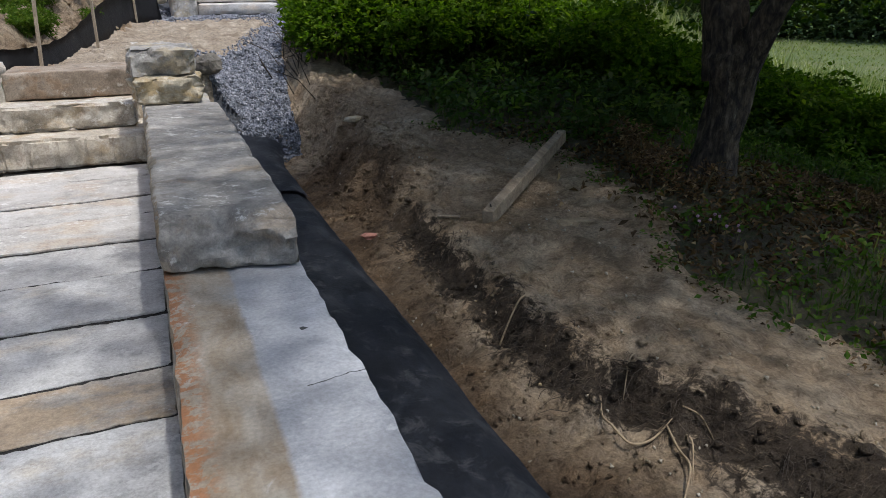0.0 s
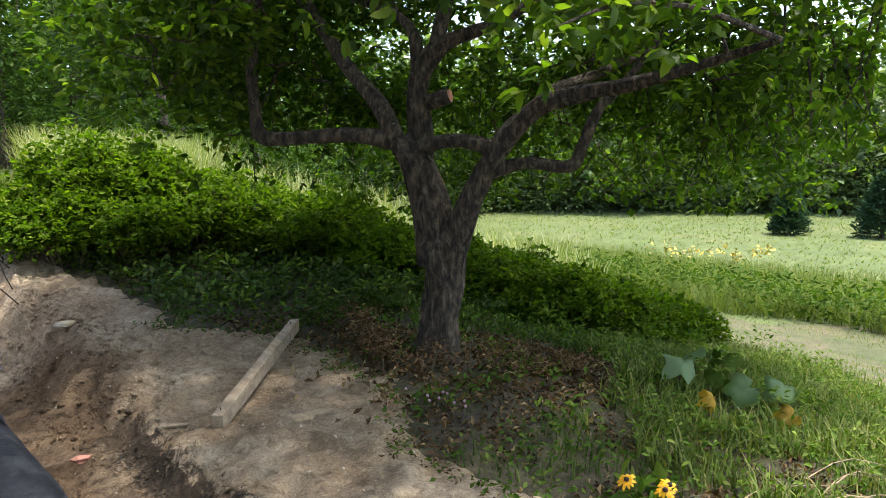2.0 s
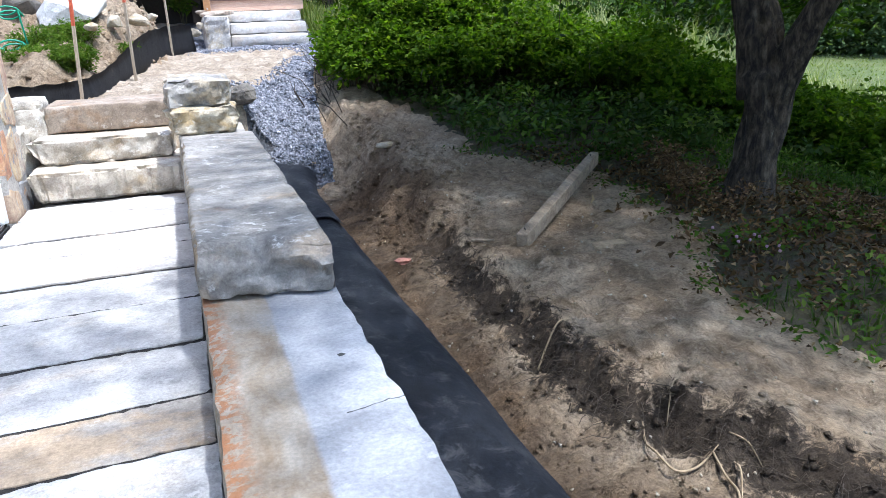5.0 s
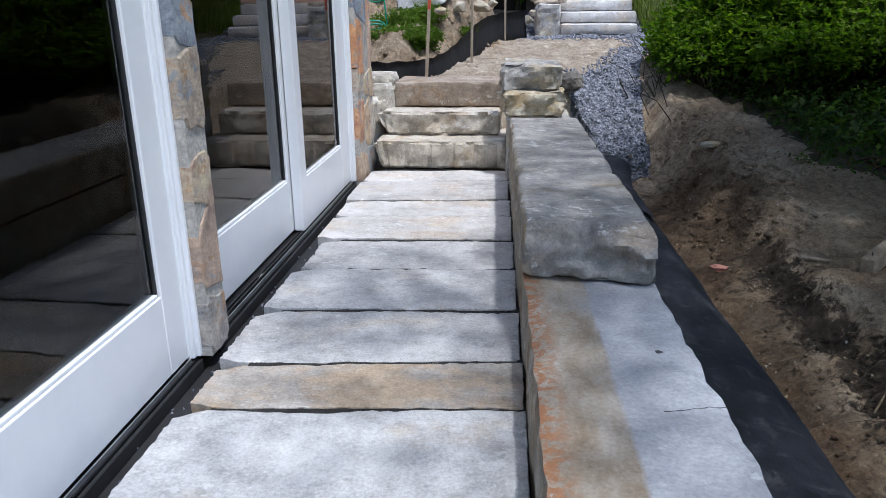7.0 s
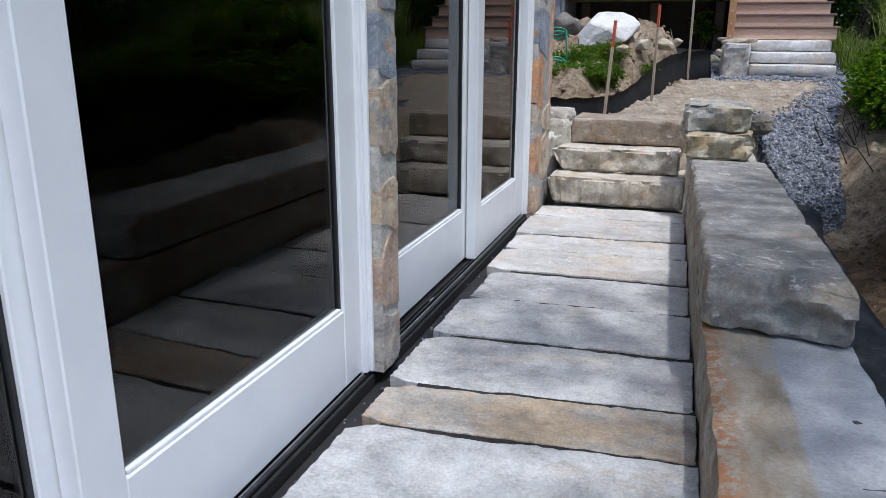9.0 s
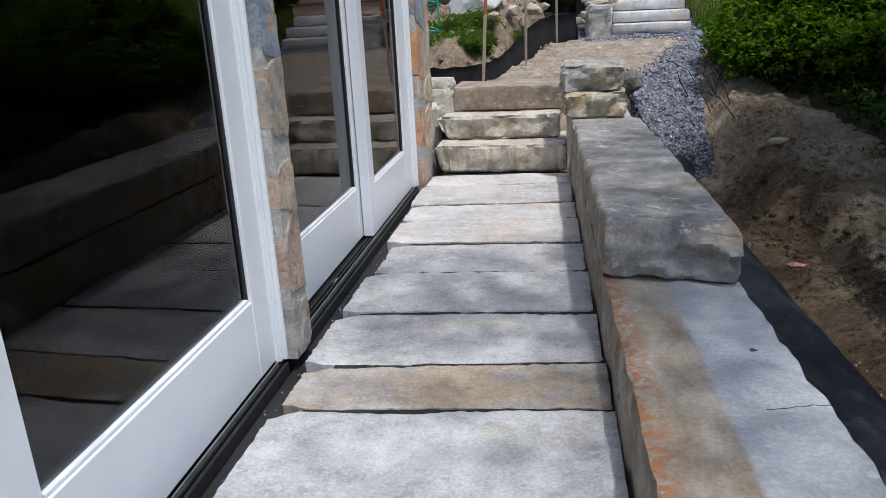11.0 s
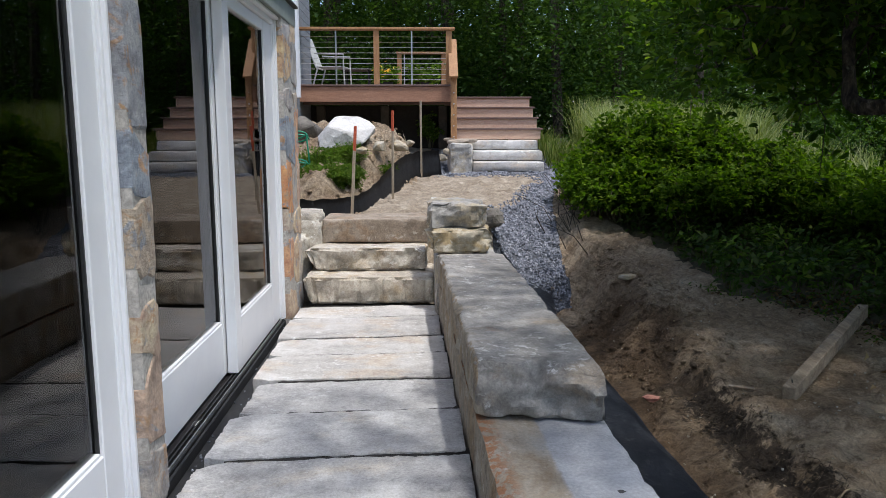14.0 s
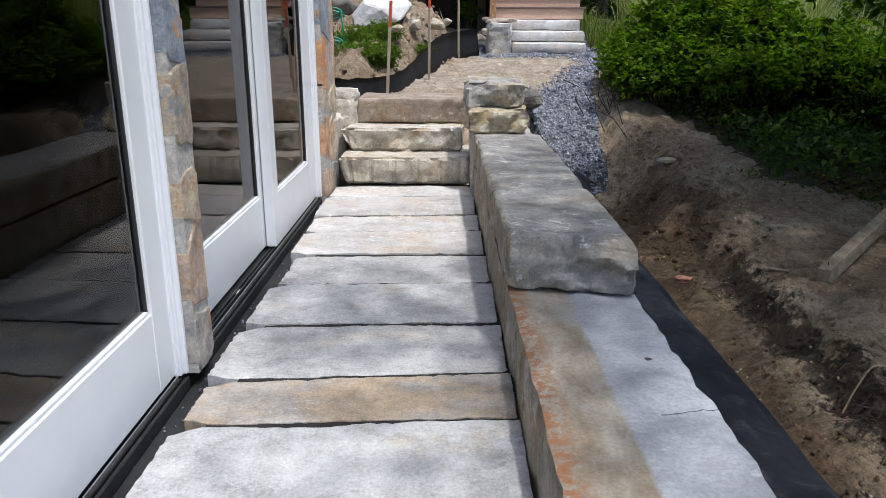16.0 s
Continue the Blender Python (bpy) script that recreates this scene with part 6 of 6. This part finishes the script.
# weeds on the spoil heap and at the deck's foot
for x, y, rx, ry, h, sd, canes in ((-1.22, 7.75, 0.16, 0.14, 0.16, 61, 34), (-1.05, 7.95, 0.13, 0.12, 0.20, 65, 26), (-1.45, 7.9, 0.2, 0.16, 0.13, 66, 30), (-1.48, 8.5, 0.22, 0.2, 0.17, 62, 34), (-1.18, 8.7, 0.2, 0.15, 0.18, 63, 28), (-0.72, 9.0, 0.08, 0.08, 0.10, 67, 10)):
    shrub(x, y, rx, ry, h, sd, canes, 0.036, "lit_weed", "weed_clump", "leafy green weeds on the spoil heap", None, 0.15)
shrub(-0.12, 12.95, 0.16, 0.12, 0.5, 64, 16, 0.05, "lit_weed", "weed_clump", "tall weeds growing under the deck")

vr = np.random.default_rng(9)


def grass(name, n, box, keep, height, width, label, mat="grass_blade", lean=0.4):
    P = scatter(n, *box, vr, keep, -0.01)
    return tagged(joined(name, [blade_arrays(P, height, width, vr, lean)], mat), label, "grass", kind="stuff")


grass("grass_patch", 24000, (1.9, 7.5, -3.0, 6.0), lambda x, y: ground_kind(x, y) == 3 and (x > 3.4 or noise.noise((x * 2.5, y * 2.5, 51)) > -0.15), 0.11, 0.004, "short green grass and weeds on the slope", "shaded_blade", 0.8)
ridge = lambda x, y: x > path_right(y) + 0.6 and not (y < 8.2 and x < 2.6) and noise.noise((x * 0.9, y * 0.9, 71)) > -0.15
grass("ridge_grass", 13000, (1.6, 6.0, 7.6, 13.5), lambda x, y: x < 0.43 * y and ridge(x, y), 0.92, 0.008, "tall pale grass on the ridge behind the hedge", "tall_grass")
grass("ridge_grass", 7000, (3.0, 10.0, 7.6, 13.5), lambda x, y: x >= 0.43 * y and ridge(x, y), 0.8, 0.008, "pale grass running down the ridge behind the hedge", "tall_grass")
grass("stair_grass", 700, (1.72, 2.5, 11.4, 12.9), lambda x, y: noise.noise((x * 3, y * 3, 77)) > -0.2, 0.40, 0.008, "tuft of tall sunlit grass beside the deck stairs", "grass_blade", 0.5)
grass("meadow_edge", 40000, (9.0, 17.0, -4.0, 16.0), lambda x, y: x > 11.1 - 0.22 * (y - 4) + 0.4 * math.sin(y * 1.7), 0.42, 0.007, "tall meadow grass at the lawn's edge", "meadow_blade", 0.9)
grass("meadow_grass", 30000, (14.0, 46.0, -12.0, 42.0), lambda x, y: ground_kind(x, y) == 5, 0.10, 0.02, "pale meadow grass", "meadow_blade", 2.2)
grass("lawn_grass", 14000, (6.8, 11.6, -2.0, 8.5), lambda x, y: ground_kind(x, y) == 4, 0.04, 0.005, "mown lawn", "meadow_blade", 0.9)

grass("slope_grass", 11000, (2.9, 6.4, 0.0, 3.4), lambda x, y: ground_kind(x, y) == 3 and noise.noise((x * 1.9, y * 1.9, 83)) > -0.25, 0.17, 0.005, "longer grass among the weeds beside the tree", "grass_blade", 0.7)

# low plants under and beside the tree
P = scatter(21000, 2.0, 6.5, -1.5, 5.0, vr, lambda x, y: ground_kind(x, y) == 3 or (ground_kind(x, y) == 2 and noise.noise((x * 3, y * 3, 11)) > 0.12), 0.02)
P[:, 2] += vr.uniform(0, 0.10, len(P)) ** 1.2
tagged(joined("ground_cover", [leaf_arrays(P, 0.042, vr, 0.65)], "weed_leaf"), "low green weeds covering the slope", "weeds", kind="stuff")
P = scatter(5200, 2.6, 6.2, 0.2, 4.2, vr, lambda x, y: ground_kind(x, y) == 3 and noise.noise((x * 2.2, y * 2.2, 61)) > -0.2, 0.03)
P[:, 2] += vr.uniform(0, 0.20, len(P)) * (0.6 + 0.8 * (np.sin(P[:, 0] * 5) * np.sin(P[:, 1] * 4) > 0))
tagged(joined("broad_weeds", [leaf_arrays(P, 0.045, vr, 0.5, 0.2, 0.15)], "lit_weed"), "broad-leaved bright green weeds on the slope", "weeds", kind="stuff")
P = scatter(1500, 1.6, 2.9, 0.6, 5.2, vr, lambda x, y: ground_kind(x, y) == 0 and ground_kind(x + 0.10 + 0.12 * vr.uniform(), y) != 0, 0.008)
tagged(joined("edge_litter", [leaf_arrays(P[:500], 0.024, vr, 0.6, 0.22, 0.25)], "dead_leaf"), "dead leaves and bits at the edge of the bare soil", "litter", kind="stuff")
tagged(joined("edge_weeds", [leaf_arrays(P[900:] + (0, 0, 0.015), 0.032, vr, 0.6)], "weed_leaf"), "small weeds creeping onto the bare soil", "weeds", kind="stuff")
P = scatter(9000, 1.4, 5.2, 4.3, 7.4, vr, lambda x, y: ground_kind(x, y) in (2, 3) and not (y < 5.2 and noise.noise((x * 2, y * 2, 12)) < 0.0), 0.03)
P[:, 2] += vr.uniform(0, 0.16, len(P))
tagged(joined("ground_cover", [leaf_arrays(P, 0.07, vr, 0.6)], "shaded_leaf"), "ground cover before the hedge, shade painted into its dark green", "weeds", kind="stuff")
P = scatter(4600, 1.9, 4.4, 1.0, 5.2, vr, lambda x, y: ground_kind(x, y) == 2 and noise.noise((x * 4, y * 4, 19)) > -0.25, 0.012)
tagged(joined("leaf_litter", [leaf_arrays(P, 0.04, vr, 0.4, 0.2, 0.3)], "dead_leaf"), "dead brown leaves round the tree", "litter", kind="stuff")

LITTER = ((3.25, 2.72, 0.28, 300), (2.75, 3.0, 0.30, 100), (2.62, 3.7, 0.26, 70), (3.5, 2.6, 0.2, 130), (2.4, 2.9, 0.2, 60))
P = np.concatenate([np.column_stack([x + vr.normal(size=n) * r, y + vr.normal(size=n) * r, np.zeros(n)]) for x, y, r, n in LITTER])
P[:, 2] = [land(x, y) + 0.012 + abs(vr.normal()) * 0.018 for x, y, z in P]
tagged(joined("leaf_litter", [leaf_arrays(P, 0.05, vr, 0.55, 0.2, 0.3)], "dead_leaf"), "drifts of curled russet leaves at the tree's foot", "litter", kind="stuff")
for x, y, rx, ry, h, sd, canes in ((2.62, 3.62, 0.18, 0.16, 0.24, 71, 5), (2.48, 3.42, 0.14, 0.14, 0.18, 72, 3), (2.72, 3.92, 0.16, 0.16, 0.26, 73, 5), (2.62, 3.2, 0.14, 0.12, 0.15, 74, 3), (3.3, 2.72, 0.2, 0.16, 0.12, 75, 6), (3.05, 2.9, 0.16, 0.14, 0.10, 76, 4)):
    shrub(x, y, rx, ry, h, sd, canes, 0.034, "dead_leaf", "withered_weed", "withered brown weeds at the foot of the tree", None, 0.15)
P = scatter(1300, 1.8, 5.0, 4.6, 7.0, vr, lambda x, y: ground_kind(x, y) in (2, 3) and noise.noise((x * 3.3, y * 3.3, 33)) > 0.05, 0.10)
P[:, 2] += vr.uniform(0, 0.12, len(P))
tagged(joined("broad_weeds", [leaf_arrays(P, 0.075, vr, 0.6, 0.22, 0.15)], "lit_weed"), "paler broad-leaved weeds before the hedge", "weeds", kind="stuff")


def stalks(n, box, length, name, label, lift=0.02):
    bm = bmesh.new()
    for _ in range(n):
        x, y = vr.uniform(box[0], box[1]), vr.uniform(box[2], box[3])
        a, l = vr.normal(0.4, 0.5), length * vr.uniform(0.5, 1.2)
        z = land(x, y) + lift + vr.uniform(0, 0.05)
        pts = [(x, y, z), (x + 0.5 * l * math.cos(a), y - 0.5 * l * math.sin(a), z + vr.uniform(0, 0.02)), (x + l * math.cos(a + 0.1), y - l * math.sin(a + 0.2), land(x + l * math.cos(a), y - l * math.sin(a)) + 0.02)]
        sp, sr = smooth_path(pts, [0.003, 0.003, 0.0015], 3)
        tube(sp, sr, 5, bm=bm)
    return tagged(part(name, bm, "straw"), label, "stalks", kind="stuff")


stalks(80, (2.45, 3.5, 0.2, 1.42), 0.6, "dry_stalks", "heap of dry straw-coloured stalks")
brush = bmesh.new()
for _ in range(20):
    x, y = 1.12 + vr.normal() * 0.10, 6.75 + vr.normal() * 0.25
    z = land(x, y)
    tube([(x, y, z - 0.02), (x - 0.08 + vr.normal() * 0.06, y - 0.05 + vr.normal() * 0.06, z + 0.16), (x - 0.16 + vr.normal() * 0.12, y - 0.10 + vr.normal() * 0.1, z + vr.uniform(0.18, 0.42))], [0.005, 0.004, 0.002], 4, bm=brush)
tagged(part("dry_brush", brush, "bark"), "dry brown brush at the end of the hedge", "brush", kind="stuff")
fringe = bmesh.new()
for _ in range(900):
    y = vr.uniform(0.8, 3.6)
    if y > 2.3 and noise.noise((3.0, y * 1.6, 2.0)) < -0.05:
        continue
    x = 1.13 + 0.50 * ss(2.2, 0.9, y) + vr.normal() * 0.05
    z = land(x, y)
    d = vr.normal(size=3) * 0.028
    tube([(x, y, z - 0.004), (x - 0.012 + d[0], y + d[1], z + 0.012 * abs(d[2]) * 40), (x - 0.04 + 1.5 * d[0], y + 2 * d[1], z - 0.03 + d[2])], [0.0016, 0.0012, 0.0006], 4, bm=fringe)
tagged(part("root_fringe", fringe, "topsoil"), "fine dark rootlets fringing the cut topsoil", "roots", kind="stuff")


def coneflower(x, y, h, lean):
    z = land(x, y, False)
    f = thing("yellow_coneflower", (x, y, z), "bright yellow coneflower with a dark brown eye", "flower", "coneflowers")
    head = Vector((x + lean, y - 0.05, z + h))
    sp, sr = smooth_path([(x, y, z - 0.02), (x + lean * 0.3, y, z + h * 0.6), head], [0.004, 0.0035, 0.003], 4)
    part("stem", tube(sp, sr, 6), "stem", f)
    up = Vector((-0.35 + 5 * lean, -0.45 - 4 * lean, 0.75)).normalized()
    q = up.to_track_quat("Z", "Y").to_matrix()
    eye = part("eye", boulder(tuple(head + up * 0.006), (0.011, 0.011, 0.010), 1.0, 2, 0.1), "brown_eye", f, "dark brown eye", True)
    for k in range(11):
        a = 2 * math.pi * (k + vr.uniform(-0.25, 0.25)) / 11
        ln, dr = vr.uniform(0.75, 1.1), vr.uniform(0.0, 0.018)
        bm = bmesh.new()
        d, s = Vector((math.cos(a), math.sin(a), 0)), Vector((-math.sin(a), math.cos(a), 0))
        pts = [d * 0.007 - s * 0.004, d * 0.022 * ln - s * 0.007 + Vector((0, 0, 0.002 - dr * 0.3)), d * 0.036 * ln - s * 0.005 - Vector((0, 0, 0.004 + dr * 0.8)), d * 0.042 * ln - Vector((0, 0, 0.008 + dr)), d * 0.036 * ln + s * 0.005 - Vector((0, 0, 0.004 + dr * 0.8)), d * 0.022 * ln + s * 0.007 + Vector((0, 0, 0.002 - dr * 0.3)), d * 0.007 + s * 0.004]
        bm.faces.new([bm.verts.new(head + q @ p) for p in pts])
        bmesh.ops.solidify(bm, geom=bm.faces[:], thickness=0.0015)
        part("petal", bm, "yellow_petal", eye, "yellow petal")
    L = np.array([(x + vr.normal() * 0.05, y + vr.normal() * 0.05, z + vr.uniform(0.03, h * 0.7)) for _ in range(14)])
    joined("leaves", [leaf_arrays(L, 0.11, vr, 0.5, 0.22)], "weed_leaf", f)


for x, y, h, l in ((2.54, 1.56, 0.12, 0.0), (2.57, 1.60, 0.155, -0.03), (2.53, 1.74, 0.15, -0.05), (2.60, 1.64, 0.13, 0.03)):
    coneflower(x, y, h, l)


def big_leaf(x, y, h, size, mat, tilt, label):
    z = land(x, y, False)
    lf = thing("squash_leaf", (x, y, z), label, "leaf", "squash leaves")
    c = Vector((x, y, z + h))
    part("stalk", tube([(x + 0.05, y + 0.05, z - 0.02), (x + 0.02, y + 0.02, z + h * 0.7), c], [0.008, 0.007, 0.005], 6), "stem", lf)
    bm = bmesh.new()
    m = Euler((radians(tilt), radians(-25), radians(40 * math.sin(x * 9)))).to_matrix()
    hub = bm.verts.new(c)
    rim, mid = [], []
    for k in range(20):
        a = 2 * math.pi * k / 20
        r = size * (0.74 + 0.10 * math.cos(5 * a) + 0.12 * noise.noise((k * 1.3, x * 5, 0))) * (0.55 if k == 0 else 1)
        mid.append(bm.verts.new(c + m @ Vector((0.5 * r * math.cos(a), 0.5 * r * math.sin(a), 0.012))))
        rim.append(bm.verts.new(c + m @ Vector((r * math.cos(a), r * math.sin(a), -0.03 + 0.03 * math.sin(3 * a + x) - 0.02 * math.cos(5 * a)))))
    for k in range(20):
        q = (k + 1) % 20
        bm.faces.new((hub, mid[k], mid[q]))
        bm.faces.new((mid[k], rim[k], rim[q], mid[q]))
    bmesh.ops.solidify(bm, geom=bm.faces[:], thickness=0.002)
    part("blade", bm, mat, lf, smooth=True)


for x, y, h, s, mt, tl in ((3.75, 2.25, 0.22, 0.14, "squash_leaf", 30), (3.95, 1.98, 0.18, 0.13, "squash_leaf", 55), (4.05, 2.35, 0.24, 0.13, "squash_leaf", -25), (4.25, 1.9, 0.20, 0.15, "squash_leaf", 40), (3.9, 2.15, 0.20, 0.08, "weed_leaf", 15), (4.15, 2.15, 0.10, 0.09, "weed_leaf", 50),
                           (3.65, 2.0, 0.14, 0.09, "yellow_leaf", 65), (3.95, 1.72, 0.14, 0.09, "yellow_leaf", 60), (4.5, 2.4, 0.2, 0.14, "weed_leaf", 10)):
    big_leaf(x, y, h, s, mt, tl, "broad bluish squash leaf on the slope" if mt == "squash_leaf" else "withered yellow squash leaf" if mt == "yellow_leaf" else "broad green squash leaf on the slope")
for k in range(9):
    x, y = 2.32 + vr.uniform(-0.12, 0.16), 2.82 + vr.uniform(-0.25, 0.2)
    z = land(x, y, False)
    cl = thing("clover_flower", (x, y, z), "round pink clover flower", "flower", "clover flowers")
    part("stem", tube([(x, y, z - 0.01), (x + 0.01, y, z + 0.07)], [0.002, 0.002], 5), "stem", cl)
    part("head", boulder((x + 0.01, y, z + 0.08), (0.008, 0.008, 0.008), k + 0.5, 2, 0.3), "pink", cl)

P = scatter(3400, 9.5, 14.5, -3.0, 9.5, vr, lambda x, y: 0.0 < x - (11.2 - 0.22 * (y - 4)) < 1.7, 0.02)
P[:, 2] += vr.uniform(0, 0.55, len(P))
tagged(joined("edge_weeds", [leaf_arrays(np.repeat(P, 3, 0) + vr.normal(size=(len(P) * 3, 3)) * 0.10, 0.11, vr, 0.3, 0.2)], "weed_leaf"), "dark leafy weeds along the meadow's edge", "weeds", kind="stuff")
# meadow flowers and saplings
P = scatter(26, 16.4, 18.2, 8.8, 11.2, vr, lambda x, y: noise.noise((x * 1.3, y * 1.3, 21)) > 0.05, 0.40)
tagged(joined("goldenrod", [leaf_arrays(np.repeat(P, 6, 0) + vr.normal(size=(len(P) * 6, 3)) * 0.07, 0.10, vr, 0.5, 0.4)], "goldenrod"), "drifts of yellow flowers in the meadow", "flowers", kind="stuff")


def conifer(x, y, h, r, seed):
    rg = np.random.default_rng(seed)
    z0 = land(x, y, False)
    t = thing("young_pine", (x, y, z0), "bushy young pine standing in the meadow", "tree", "meadow pines")
    part("trunk", tube([(x, y, z0 - 0.1), (x, y, z0 + h * 0.9)], [0.08, 0.02], 8), "bark", t)
    n = 5200
    up = rg.uniform(0.02, 1.0, n) ** 0.85
    w = rg.uniform(0, 2 * np.pi, n)
    rad = r * (1 - up) ** 0.6 * (0.75 + 0.3 * np.sin(w * 5 + up * 25)) * rg.uniform(0.6, 1.0, n)
    P = np.stack([x + rad * np.cos(w), y + rad * np.sin(w), z0 + up * h], 1)
    joined("crown", [leaf_arrays(P, 0.22, rg, 0.3, 0.12, 0.05, np.stack([np.cos(w), np.sin(w), 0.6 + 0 * w], 1) * 1.2)], "pine_leaf", t)


for x, y, h, r, sd in ((25.4, 11.8, 1.5, 0.68, 2), (26.3, 9.2, 2.0, 0.9, 4)):
    conifer(x, y, h, r, sd)


# far woods: trunks and clumped crowns
def woods():
    rg = np.random.default_rng(17)
    trunks = bmesh.new()
    tree_leaves = {"wood_leaf": [], "hazed_leaf": []}
    spots = []
    for a in np.arange(-24, 96, 2.6):
        for ring in range(3 if a < 34 else 2):
            d = 22 + 18 * ss(8, 36, a) + ring * 7 + rg.uniform(-2, 2)
            b = radians(a + rg.uniform(-1, 1))
            low = ss(26, 46, a)
            spots.append((d * math.sin(b), d * math.cos(b), rg.uniform(9, 14) * (1 - low) + rg.uniform(6.5, 10) * low))
    for x, y in ((3.0, 17.5), (6.2, 17.0), (9.0, 18.5), (0.5, 19.5), (-2.5, 20.5), (5.0, 20.5)):
        spots.append((x, y, rg.uniform(8, 10)))
    for x, y, h in spots:
        if -7 < x < -1.5 and y < 19:
            continue
        z0 = land(x, y, False)
        tube([(x, y, z0 - 0.3), (x + rg.uniform(-.3, .3), y, z0 + h * 0.45), (x + rg.uniform(-.5, .5), y, z0 + h * 0.85)], [0.13, 0.10, 0.04], 7, bm=trunks)
        for _ in range(30):
            u = rg.uniform(0.0, 1.0) ** 1.25
            cr = h * 0.34 * (0.75 + 0.45 * math.sin(math.pi * min(1, 0.15 + 0.8 * u)))
            w = rg.uniform(0, 6.28)
            q = rg.uniform(0.3, 1.0) ** 0.5
            c = np.array([x + cr * q * math.cos(w), y + cr * q * math.sin(w), z0 + 0.3 + h * u * 0.95])
            close = math.hypot(x, y) < 34
            near = math.hypot(x, y) < 25
            m = 320 if near else 150 if close else 80
            J = rg.normal(size=(m, 3)) * np.array([0.65, 0.65, 0.45])
            tree_leaves["hazed_leaf" if x > 0.62 * y else "wood_leaf"].append(leaf_arrays(c + J, 0.105 if near else 0.19 if close else 0.42, rg, 0.65, 0.3, 0.12, J * 0.5))
    for _ in range(620):
        a = radians(rg.uniform(-25, 92))
        d = 20 + 18 * ss(8, 36, math.degrees(a)) + rg.uniform(-1.5, 3)
        x, y = d * math.sin(a), d * math.cos(a)
        c = np.array([x, y, land(x, y, False) + rg.uniform(0.2, 2.6)])
        J = rg.normal(size=(140, 3)) * np.array([0.85, 0.85, 0.55])
        tree_leaves["hazed_leaf" if x > 0.62 * y else "wood_leaf"].append(leaf_arrays(c + J, 0.16, rg, 0.65, 0.3, 0.12, J * 0.5))
    wd = thing("far_woods", (0, 30, 0), "dark green deciduous woods behind the meadow and deck", "woods", kind="stuff")
    part("trunks", trunks, "bark", wd)
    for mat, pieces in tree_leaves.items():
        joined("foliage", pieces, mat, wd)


woods()
